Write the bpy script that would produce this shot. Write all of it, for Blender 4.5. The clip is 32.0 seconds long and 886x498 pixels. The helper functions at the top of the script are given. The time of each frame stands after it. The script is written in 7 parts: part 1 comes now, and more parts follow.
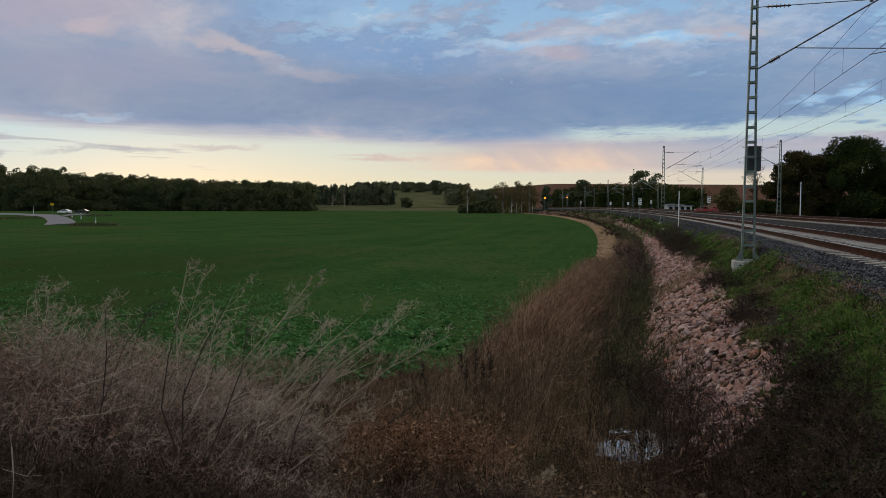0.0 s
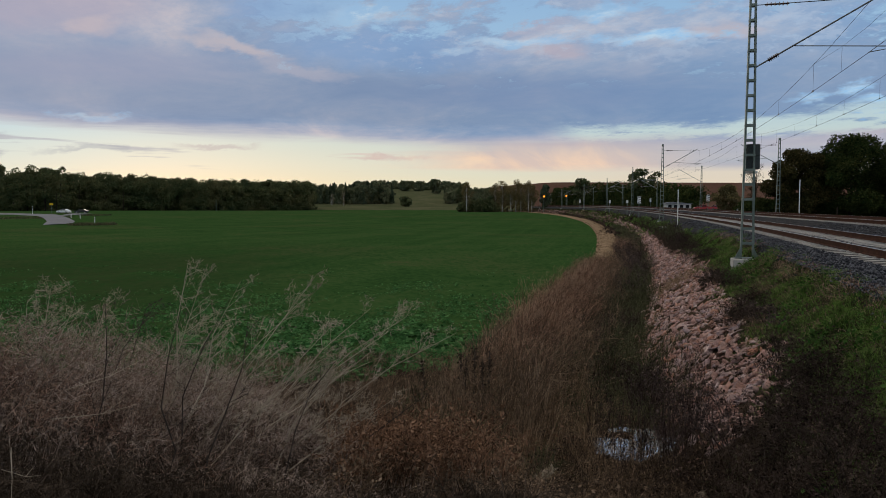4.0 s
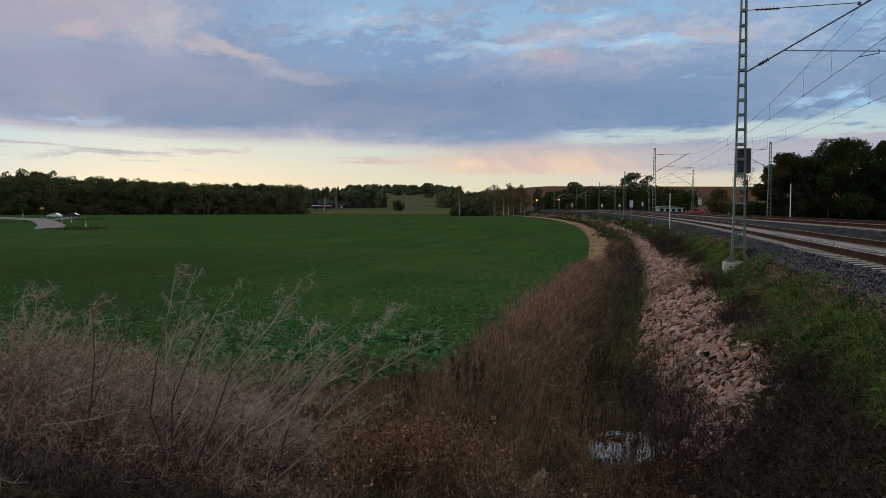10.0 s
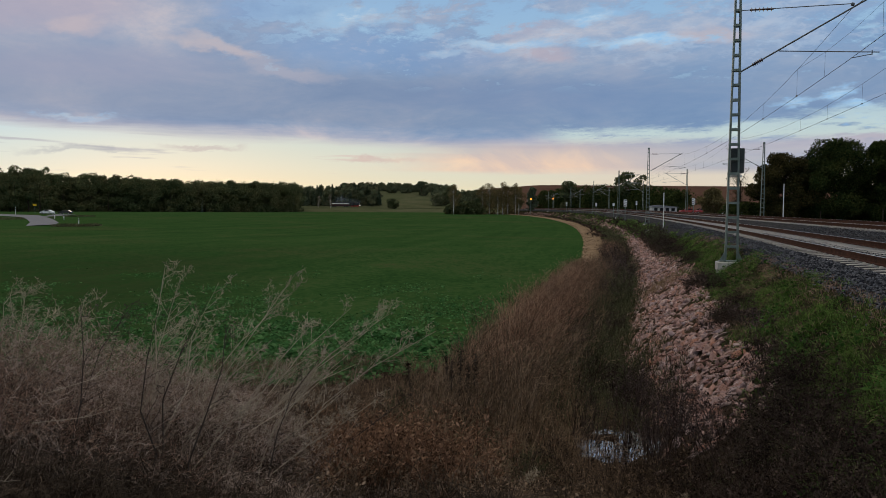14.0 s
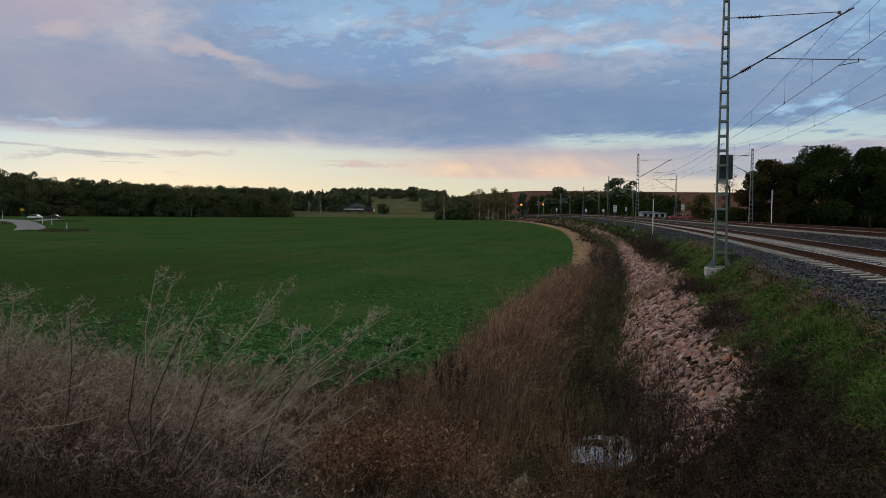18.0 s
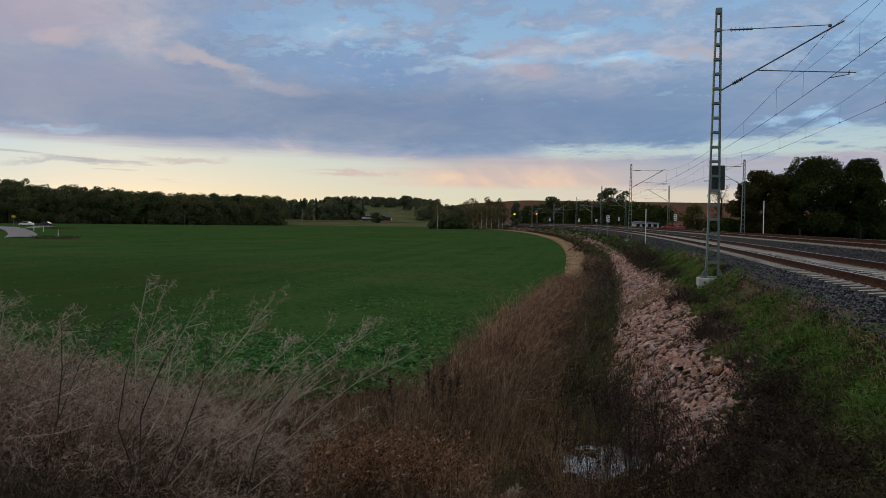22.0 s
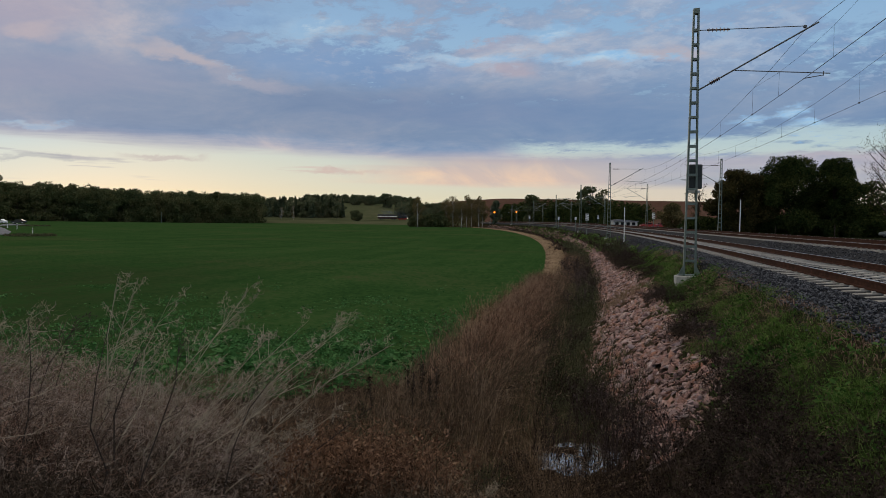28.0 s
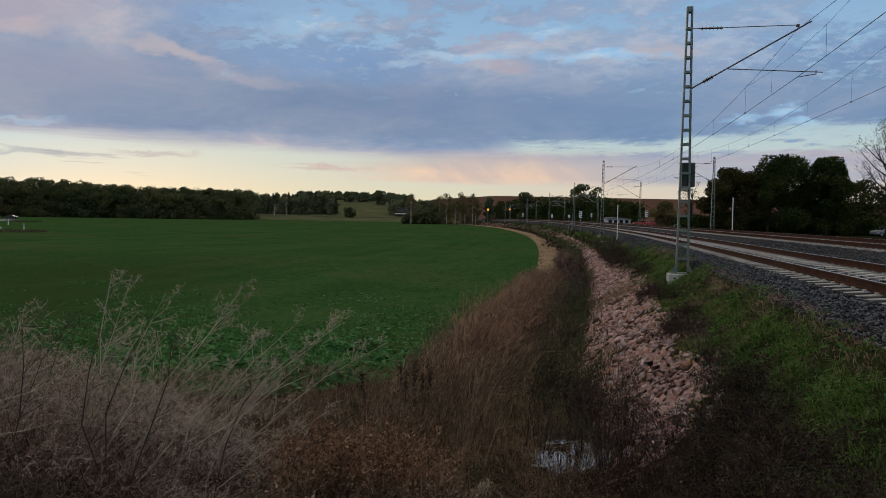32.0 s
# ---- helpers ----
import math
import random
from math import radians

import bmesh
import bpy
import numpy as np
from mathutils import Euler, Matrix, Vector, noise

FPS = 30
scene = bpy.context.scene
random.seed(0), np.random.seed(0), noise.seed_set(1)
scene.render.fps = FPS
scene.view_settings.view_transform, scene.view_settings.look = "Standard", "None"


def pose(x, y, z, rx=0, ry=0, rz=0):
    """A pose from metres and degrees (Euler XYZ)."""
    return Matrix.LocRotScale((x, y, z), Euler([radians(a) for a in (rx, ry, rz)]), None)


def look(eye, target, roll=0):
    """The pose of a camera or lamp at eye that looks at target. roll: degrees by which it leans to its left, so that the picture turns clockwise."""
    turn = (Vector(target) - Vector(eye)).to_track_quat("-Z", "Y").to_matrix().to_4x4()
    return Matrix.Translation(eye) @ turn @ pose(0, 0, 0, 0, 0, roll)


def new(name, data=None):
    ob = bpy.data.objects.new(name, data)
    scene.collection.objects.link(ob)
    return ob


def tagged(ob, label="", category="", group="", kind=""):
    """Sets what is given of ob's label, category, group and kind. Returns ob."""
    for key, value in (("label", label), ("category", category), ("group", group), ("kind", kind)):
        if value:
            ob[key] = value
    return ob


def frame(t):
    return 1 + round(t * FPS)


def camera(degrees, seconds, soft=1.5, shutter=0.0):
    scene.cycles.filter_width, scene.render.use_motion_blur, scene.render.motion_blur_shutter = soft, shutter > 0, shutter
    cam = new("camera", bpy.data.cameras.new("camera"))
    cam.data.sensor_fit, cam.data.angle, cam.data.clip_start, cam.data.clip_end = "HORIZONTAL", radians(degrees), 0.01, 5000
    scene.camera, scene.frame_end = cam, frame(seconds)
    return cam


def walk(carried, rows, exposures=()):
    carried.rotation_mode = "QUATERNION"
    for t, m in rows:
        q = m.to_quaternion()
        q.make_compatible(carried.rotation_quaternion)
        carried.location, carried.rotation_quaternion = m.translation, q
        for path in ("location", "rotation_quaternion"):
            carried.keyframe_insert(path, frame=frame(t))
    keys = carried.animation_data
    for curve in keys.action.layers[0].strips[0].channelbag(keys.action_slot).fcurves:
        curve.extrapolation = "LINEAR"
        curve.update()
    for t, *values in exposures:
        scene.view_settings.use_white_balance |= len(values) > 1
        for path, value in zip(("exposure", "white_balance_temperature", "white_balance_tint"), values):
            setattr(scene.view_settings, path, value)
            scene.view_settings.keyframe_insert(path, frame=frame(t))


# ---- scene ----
# camera: a hand-held pan from a low bank beside the line; seconds, heading, tilt, lean in degrees
cam = camera(62, 32.0, soft=0.8)
TURNS = [
    (0.0, 0.000, -3.141, 0.276), (0.5, 0.041, -3.164, 0.197), (1.0, 0.069, -3.149, 0.180),
    (1.5, 0.109, -3.139, 0.231), (2.0, 0.116, -3.136, 0.280), (2.5, 0.150, -3.127, 0.276),
    (3.0, 0.149, -3.146, 0.290), (3.5, 0.094, -3.179, 0.198), (5.5, 0.053, -3.387, 0.020),
    (6.0, 0.091, -3.343, -0.101), (6.5, 0.153, -3.265, -0.183), (7.0, 0.212, -3.201, -0.278),
    (7.5, 0.253, -3.134, -0.313), (8.0, 0.268, -3.098, -0.345), (8.5, 0.307, -3.070, -0.270),
    (9.0, 0.339, -3.030, -0.152), (9.5, 0.454, -3.019, 0.022), (10.0, 0.612, -2.933, 0.102),
    (10.5, 0.707, -2.874, 0.189), (11.0, 0.745, -2.819, 0.211), (11.5, 0.754, -2.813, 0.242),
    (12.0, 0.765, -2.860, 0.219), (12.5, 0.820, -2.956, 0.261), (13.0, 0.890, -3.026, 0.284),
    (13.5, 0.980, -3.052, 0.327), (14.0, 1.062, -3.054, 0.343), (14.5, 1.189, -3.020, 0.370),
    (16.5, 1.723, -2.740, 0.363), (17.0, 1.765, -2.684, 0.386), (17.5, 1.785, -2.652, 0.397),
    (18.0, 1.811, -2.628, 0.453), (18.5, 1.841, -2.637, 0.502), (19.0, 1.922, -2.578, 0.608),
    (19.5, 2.027, -2.500, 0.645), (20.0, 2.108, -2.398, 0.670), (20.5, 2.182, -2.263, 0.705),
    (21.0, 2.223, -2.131, 0.702), (21.5, 2.266, -2.024, 0.715), (22.0, 2.328, -1.920, 0.736),
    (22.5, 2.422, -1.854, 0.752), (23.0, 2.544, -1.769, 0.747), (23.5, 2.686, -1.717, 0.792),
    (24.0, 2.833, -1.717, 0.782), (24.5, 2.959, -1.743, 0.713), (25.0, 3.076, -1.806, 0.696),
    (25.5, 3.192, -1.862, 0.701), (27.5, 3.719, -1.971, 0.776), (28.0, 3.880, -2.052, 0.808),
    (28.5, 4.014, -2.061, 0.805), (29.0, 4.123, -2.175, 0.947), (29.5, 4.165, -2.282, 0.980),
    (30.0, 4.199, -2.441, 1.039), (30.5, 4.195, -2.476, 1.019), (31.0, 4.218, -2.411, 0.999),
    (31.5, 4.287, -2.322, 0.955), (32.0, 4.390, -2.266, 1.001),
]
EYE_Z = 1.63


def aim(t, yaw, tilt, lean):
    eye = Vector((0.047 * t / 32, 0.0, EYE_Z + 0.018 * t / 32))
    a, b = radians(yaw), radians(tilt)
    way = Vector((math.sin(a) * math.cos(b), math.cos(a) * math.cos(b), math.sin(b)))
    return look(eye, eye + 50 * way, lean)


PATH = [(t, aim(t, a, b, c)) for t, a, b, c in TURNS]
walk(cam, PATH, exposures=[(0.0, -0.04), (12.0, -0.04), (20.0, -0.08), (22.0, -0.11), (24.5, -0.19), (26.5, -0.17), (29.0, -0.12), (32.0, -0.11)])

# ---- light ----
SUN_AZ, SUN_EL = radians(-22), radians(3.0)


class Net:
    """Small helper to wire shader nodes."""

    def __init__(self, tree):
        self.tree = tree
        tree.nodes.clear()

    def node(self, kind, **sets):
        nd = self.tree.nodes.new(kind)
        for k, v in sets.items():
            if k == "ins":
                for key, val in v.items():
                    if isinstance(val, bpy.types.NodeSocket):
                        self.tree.links.new(val, nd.inputs[key])
                    else:
                        nd.inputs[key].default_value = val
            else:
                setattr_node(nd, k, v)
        return nd

    def math(self, op, a, b=0.0, c=0.0, clamp=False):
        nd = self.tree.nodes.new("ShaderNodeMath")
        nd.operation, nd.use_clamp = op, clamp
        for i, v in enumerate((a, b, c)):
            if isinstance(v, bpy.types.NodeSocket):
                self.tree.links.new(v, nd.inputs[i])
            else:
                nd.inputs[i].default_value = v
        return nd.outputs[0]

    def noise(self, vec, scale, detail=4.0, rough=0.55, distort=0.0):
        nd = self.tree.nodes.new("ShaderNodeTexNoise")
        if vec is not None:
            self.tree.links.new(vec, nd.inputs["Vector"])
        nd.inputs["Scale"].default_value = scale
        nd.inputs["Detail"].default_value = detail
        nd.inputs["Roughness"].default_value = rough
        nd.inputs["Distortion"].default_value = distort
        return nd.outputs["Fac"]

    def ramp(self, fac, stops):
        nd = self.tree.nodes.new("ShaderNodeValToRGB")
        els = nd.color_ramp.elements
        while len(els) < len(stops):
            els.new(0.5)
        for el, (p, c) in zip(els, stops):
            el.position = p
            el.color = (*c, 1.0) if len(c) == 3 else c
        self.tree.links.new(fac, nd.inputs[0])
        return nd.outputs[0]

    def mix(self, fac, a, b, blend="MIX"):
        nd = self.tree.nodes.new("ShaderNodeMix")
        nd.data_type, nd.blend_type = "RGBA", blend
        for key, v in ((0, fac), (6, a), (7, b)):
            if isinstance(v, bpy.types.NodeSocket):
                self.tree.links.new(v, nd.inputs[key])
            elif key == 0:
                nd.inputs[0].default_value = v
            else:
                nd.inputs[key].default_value = (*v, 1.0)
        return nd.outputs[2]

    def step(self, v, lo, hi):
        nd = self.tree.nodes.new("ShaderNodeMapRange")
        nd.interpolation_type = "SMOOTHSTEP"
        self.tree.links.new(v, nd.inputs[0])
        for i, x in ((1, lo), (2, hi)):
            nd.inputs[i].default_value = x
        return nd.outputs[0]


def setattr_node(nd, k, v):
    if k == "vector_type":
        nd.vector_type = v
    elif k == "sky_type":
        nd.sky_type = v


def make_world():
    world = bpy.data.worlds.new("dusk_sky")
    scene.world = world
    world.use_nodes = True
    n = Net(world.node_tree)
    tree = world.node_tree
    sky = n.node("ShaderNodeTexSky", sky_type="NISHITA")
    sky.sun_disc = False
    sky.sun_elevation, sky.sun_rotation = SUN_EL, SUN_AZ
    sky.altitude, sky.air_density, sky.dust_density = 300, 1.0, 0.6
    tc = n.node("ShaderNodeTexCoord").outputs["Generated"]
    sep = n.node("ShaderNodeSeparateXYZ", ins={0: tc})
    X, Y, Z = sep.outputs
    zc = n.math("MAXIMUM", Z, 0.0)
    az = n.math("DIVIDE", X, n.math("MAXIMUM", Y, 0.05))
    # clear sky behind the clouds: warm pale band low down, blue above
    clear = n.ramp(n.math("MULTIPLY", zc, 2.0, clamp=True), [
        (0.0, (0.86, 0.72, 0.47)), (0.03, (0.84, 0.76, 0.52)), (0.06, (0.79, 0.77, 0.60)), (0.11, (0.735, 0.765, 0.665)), (0.16, (0.66, 0.745, 0.70)), (0.20, (0.58, 0.72, 0.74)),
        (0.30, (0.41, 0.62, 0.80)), (0.52, (0.31, 0.515, 0.775)), (1.0, (0.14, 0.24, 0.42))])
    clear = n.mix(n.math("SUBTRACT", 1.0, n.step(az, -0.62, -0.12)), clear, n.mix(1.0, clear, (0.85, 0.985, 1.12), "MULTIPLY"))
    nish = n.mix(1.0, sky.outputs[0], (0.10, 0.10, 0.10), "MULTIPLY")
    base = n.mix(0.12, clear, nish)
    # cloud sheet: directions laid out on a flat layer overhead
    inv = n.math("DIVIDE", 1.0, n.math("ADD", zc, 0.11))
    cx, cy = n.math("MULTIPLY", X, inv), n.math("MULTIPLY", Y, inv)
    flat = n.node("ShaderNodeCombineXYZ", ins={0: n.math("MULTIPLY_ADD", cy, 0.16, cx), 1: n.math("MULTIPLY", cy, 0.8), 2: 0.3}).outputs[0]
    ahead = n.math("MAXIMUM", n.math("ABSOLUTE", Y), 0.35)
    up, across = n.math("DIVIDE", zc, ahead), n.math("DIVIDE", X, ahead)
    big = n.noise(flat, 0.42, 4.0, 0.5, 0.4)
    mid = n.noise(flat, 1.3, 7.0, 0.62, 0.5)
    fine = n.noise(flat, 5.0, 6.0, 0.68, 0.25)
    puff = n.noise(flat, 9.0, 5.0, 0.65, 0.2)
    # ragged lower edge of the sheet
    low = n.node("ShaderNodeCombineXYZ", ins={0: n.math("MULTIPLY", az, 2.6), 1: n.math("MULTIPLY", zc, 46.0), 2: 4.7}).outputs[0]
    rag = n.noise(low, 1.2, 5.0, 0.6, 0.3)
    edge = n.math("MULTIPLY_ADD", az, -0.024, 0.0825)
    edge = n.math("MULTIPLY_ADD", n.math("SUBTRACT", rag, 0.5), 0.030, edge)
    over = n.math("SUBTRACT", zc, edge)
    sheet = n.step(over, -0.006, 0.014)
    # the sheet breaks up towards the top; a long slot opens low on the right
    lift = n.math("MULTIPLY", n.math("MULTIPLY", n.step(zc, 0.185, 0.27), n.step(az, -0.45, -0.08)), 0.085)
    lift = n.math("MULTIPLY_ADD", n.math("MULTIPLY", n.step(az, -0.12, 0.15), n.step(zc, 0.16, 0.25)), 0.035, lift)
    dens = n.math("ADD", n.math("MULTIPLY", big, 0.50), n.math("MULTIPLY", mid, 0.50))
    dens = n.math("MULTIPLY_ADD", n.math("SUBTRACT", fine, 0.5), 0.46, dens)
    dens = n.math("MULTIPLY_ADD", n.math("SUBTRACT", puff, 0.5), 0.26, dens)
    thick = n.step(n.math("SUBTRACT", dens, lift), 0.37, 0.46)
    thick = n.math("MAXIMUM", thick, n.math("SUBTRACT", 1.0, n.step(zc, 0.15, 0.20)))
    # its upper edge climbs to the right, where the sheet breaks into puffs
    ragged = n.math("MULTIPLY_ADD", n.math("SUBTRACT", fine, 0.5), 0.032, n.math("MULTIPLY_ADD", n.math("SUBTRACT", puff, 0.5), 0.016, zc))
    ceiling_z = n.math("MULTIPLY_ADD", n.step(az, 0.32, 0.62), 0.018, 0.106)
    thick = n.math("MAXIMUM", thick, n.math("SUBTRACT", 1.0, n.step(n.math("MULTIPLY_ADD", n.math("SUBTRACT", fine, 0.5), 0.3, az), -0.34, -0.06)))
    slot = n.math("MULTIPLY", n.step(az, 0.13, 0.20), n.math("MULTIPLY", n.step(ragged, 0.084, 0.094), n.math("SUBTRACT", 1.0, n.step(n.math("SUBTRACT", ragged, ceiling_z), -0.008, 0.006))))
    slot = n.math("MULTIPLY", slot, n.step(n.math("MULTIPLY_ADD", n.math("SUBTRACT", puff, 0.5), 0.5, n.math("MULTIPLY_ADD", n.math("SUBTRACT", rag, 0.5), 0.8, 0.5)), 0.28, 0.46))
    cover = n.math("MULTIPLY", n.math("MULTIPLY", sheet, thick), n.math("SUBTRACT", 1.0, n.math("MULTIPLY", slot, 0.95)))
    shade = n.math("MULTIPLY_ADD", n.math("SUBTRACT", fine, 0.5), 0.42, mid)
    shade = n.math("MULTIPLY_ADD", n.math("MULTIPLY", n.math("SUBTRACT", puff, 0.5), n.step(zc, 0.14, 0.24)), 0.30, shade)
    body = n.ramp(shade, [(0.28, (0.195, 0.295, 0.475)), (0.45, (0.265, 0.365, 0.535)), (0.58, (0.36, 0.425, 0.56)), (0.76, (0.58, 0.55, 0.60))])
    # flat grey-blue belly of the sheet
    belly = n.math("MULTIPLY", n.step(over, 0.004, 0.035), n.math("SUBTRACT", 1.0, n.step(zc, 0.15, 0.23)))
    body = n.mix(n.math("MULTIPLY", belly, 0.68), body, n.ramp(mid, [(0.3, (0.185, 0.262, 0.405)), (0.7, (0.262, 0.318, 0.440))]))
    # warm light on folds higher up and on the ragged rim
    glow = n.math("MULTIPLY", n.step(n.noise(flat, 0.9, 5.0, 0.62, 0.3), 0.55, 0.72), n.step(zc, 0.13, 0.22))
    body = n.mix(n.math("MULTIPLY", glow, 0.42), body, (0.76, 0.60, 0.56))
    # the sheet is greyer and more lilac on the left
    body = n.mix(n.math("MULTIPLY", n.math("SUBTRACT", 1.0, n.step(az, -0.6, 0.0)), 0.38), body, (0.40, 0.405, 0.50))
    # folds of the sheet: (heading, height, half length, half depth, slope, colour, strength)
    drift = n.node("ShaderNodeCombineXYZ", ins={0: n.math("MULTIPLY", across, 7.0), 1: n.math("MULTIPLY", up, 16.0), 2: 8.3}).outputs[0]
    warp_a, warp_b = n.noise(drift, 1.6, 4.0, 0.6, 0.2), n.noise(drift, 2.3, 4.0, 0.6, 0.2)
    wa = n.math("MULTIPLY_ADD", n.math("SUBTRACT", warp_a, 0.5), 0.10, across)
    wb = n.math("MULTIPLY_ADD", n.math("SUBTRACT", warp_b, 0.5), 0.036, up)

    def fold(a, b, la, lb, slope=0.0, sharp=0.0):
        da = n.math("SUBTRACT", wa, a)
        db = n.math("MULTIPLY_ADD", da, -slope, n.math("SUBTRACT", wb, b))
        da, db = n.math("MULTIPLY", da, 1.0 / la), n.math("MULTIPLY", db, 1.0 / lb)
        r = n.math("SQRT", n.math("ADD", n.math("MULTIPLY", da, da), n.math("MULTIPLY", db, db)))
        if sharp:
            r = n.math("MULTIPLY_ADD", n.math("SUBTRACT", puff, 0.5), sharp, r)
        return n.math("SUBTRACT", 1.0, n.step(r, 0.25, 1.25))

    for a, b, la, lb, slope, tone, much in (
            (-0.09, 0.215, 0.15, 0.036, 0.0, (0.225, 0.365, 0.60), 0.75), (-0.22, 0.265, 0.09, 0.020, 0.0, (0.24, 0.38, 0.62), 0.6),
            (0.02, 0.200, 0.10, 0.018, 0.0, (0.215, 0.335, 0.55), 0.6), (-0.52, 0.27, 0.17, 0.045, 0.0, (0.47, 0.405, 0.49), 0.6),
            (-0.45, 0.19, 0.20, 0.030, 0.0, (0.34, 0.36, 0.49), 0.5), (0.10, 0.155, 0.30, 0.030, 0.0, (0.200, 0.275, 0.44), 0.55),
            (-0.280, 0.213, 0.085, 0.0120, -0.27, (0.68, 0.55, 0.52), 0.52), (-0.18, 0.180, 0.07, 0.010, -0.15, (0.45, 0.44, 0.52), 0.6),
            (-0.468, 0.241, 0.032, 0.013, 0.0, (0.62, 0.51, 0.52), 0.5), (0.166, 0.2085, 0.045, 0.014, 0.0, (0.52, 0.43, 0.48), 0.7),
            (0.372, 0.236, 0.065, 0.013, 0.0, (0.62, 0.49, 0.49), 0.7), (0.116, 0.246, 0.06, 0.013, 0.0, (0.50, 0.45, 0.52), 0.6), (0.62, 0.104, 0.12, 0.009, 0.0, (0.74, 0.55, 0.52), 0.6)):
        body = n.mix(n.math("MULTIPLY", fold(a, b, la, lb, slope), much), body, tone)
    speck = n.math("MULTIPLY", n.step(n.math("MULTIPLY_ADD", n.math("SUBTRACT", n.noise(drift, 5.0, 5.0, 0.65, 0.3), 0.5), 1.2, n.math("MULTIPLY_ADD", warp_a, 0.5, 0.25)), 0.50, 0.72), n.math("MULTIPLY", n.step(up, 0.165, 0.23), n.step(across, -0.28, 0.0)))
    body = n.mix(n.math("MULTIPLY", speck, 0.48), body, n.mix(warp_b, (0.42, 0.58, 0.75), (0.60, 0.52, 0.55)))
    # gaps with bright puffs where the clear sky shows between
    gaps = None
    for a, b, la, lb, slope, much in (
            (-0.105, 0.257, 0.075, 0.020, 0.10, 0.9), (0.211, 0.261, 0.055, 0.011, 0.0, 0.8), (0.285, 0.229, 0.085, 0.010, 0.05, 0.9), (0.03, 0.2085, 0.04, 0.006, 0.0, 0.4),
            (0.10, 0.222, 0.09, 0.008, 0.05, 0.7), (-0.474, 0.120, 0.06, 0.006, 0.0, 0.5), (0.546, 0.162, 0.035, 0.009, 0.2, 0.9), (0.585, 0.148, 0.03, 0.008, 0.0, 0.9), (0.49, 0.150, 0.03, 0.007, 0.2, 0.7), (0.60, 0.128, 0.04, 0.007, 0.0, 0.8)):
        one = n.math("MULTIPLY", fold(a, b, la, lb, slope, 2.2), much)
        gaps = one if gaps is None else n.math("MAXIMUM", gaps, one)
    body = n.mix(gaps, body, n.ramp(puff, [(0.40, (0.36, 0.56, 0.78)), (0.62, (0.58, 0.70, 0.80))]))
    rim = n.math("SUBTRACT", 1.0, n.step(over, -0.008, 0.022))
    body = n.mix(n.math("MULTIPLY", rim, 0.66), body, (0.80, 0.62, 0.55))
    body = n.mix(n.math("MULTIPLY", n.step(az, -0.15, 0.45), 0.9), body, n.mix(1.0, body, (0.86, 1.0, 1.09), "MULTIPLY"))
    col = n.mix(cover, base, body)
    # thin grey streaks in the clear band
    streak = n.step(n.noise(low, 1.6, 4.0, 0.55, 0.2), 0.57, 0.66)
    band = n.math("MULTIPLY", n.step(zc, 0.040, 0.055), n.math("SUBTRACT", 1.0, n.step(zc, 0.080, 0.098)))
    band = n.math("MULTIPLY", band, n.math("SUBTRACT", 1.0, n.step(az, -0.1, 0.05)))
    col = n.mix(n.math("MULTIPLY", n.math("MULTIPLY", streak, band), 0.65), col, n.mix(n.step(az, -0.28, -0.10), (0.46, 0.43, 0.48), (0.72, 0.55, 0.50)))
    # small lens clouds in the clear band
    for a, b, la, lb, tone, much in ((-0.465, 0.077, 0.085, 0.0055, (0.45, 0.45, 0.48), 0.55), (-0.306, 0.081, 0.055, 0.0042, (0.60, 0.50, 0.48), 0.6), (-0.615, 0.098, 0.03, 0.005, (0.42, 0.42, 0.47), 0.7), (-0.615, 0.074, 0.025, 0.004, (0.45, 0.44, 0.47), 0.7), (-0.075, 0.0665, 0.05, 0.004, (0.66, 0.50, 0.46), 0.6)):
        col = n.mix(n.math("MULTIPLY", fold(a, b, la, lb), much), col, tone)
    # low lilac bank on the right, lit salmon along its left end and underside
    bank = n.math("MULTIPLY", n.step(n.math("MULTIPLY_ADD", n.math("SUBTRACT", rag, 0.5), 0.25, az), -0.10, 0.12), n.math("MULTIPLY", n.step(n.math("MULTIPLY_ADD", n.math("SUBTRACT", rag, 0.5), 0.016, zc), 0.044, 0.056), n.math("SUBTRACT", 1.0, n.step(n.math("MULTIPLY_ADD", n.math("SUBTRACT", rag, 0.5), 0.02, zc), 0.082, 0.098))))
    salmon = n.math("MULTIPLY", n.math("SUBTRACT", 1.0, n.step(az, 0.19, 0.38)), n.math("SUBTRACT", 1.0, n.math("MULTIPLY", n.step(zc, 0.060, 0.096), 0.75)))
    # slanting strands in the lit fringe
    fibre = n.node("ShaderNodeCombineXYZ", ins={0: n.math("MULTIPLY_ADD", zc, 9.0, n.math("MULTIPLY", az, 14.0)), 1: n.math("MULTIPLY", zc, 22.0), 2: 1.9}).outputs[0]
    strand = n.noise(fibre, 1.0, 5.0, 0.6, 0.5)
    soft = n.noise(low, 0.7, 3.0, 0.5, 0.2)
    tint = n.mix(salmon, n.ramp(soft, [(0.35, (0.33, 0.38, 0.50)), (0.65, (0.50, 0.47, 0.53))]), n.ramp(strand, [(0.35, (0.70, 0.52, 0.47)), (0.65, (1.0, 0.67, 0.46))]))
    col = n.mix(n.math("MULTIPLY", bank, 0.80), col, tint)
    pink = n.math("MULTIPLY", n.step(az, 0.05, 0.30), n.math("MULTIPLY", n.step(zc, 0.016, 0.030), n.math("SUBTRACT", 1.0, n.step(zc, 0.045, 0.062))))
    col = n.mix(n.math("MULTIPLY", pink, 0.34), col, (0.78, 0.56, 0.50))
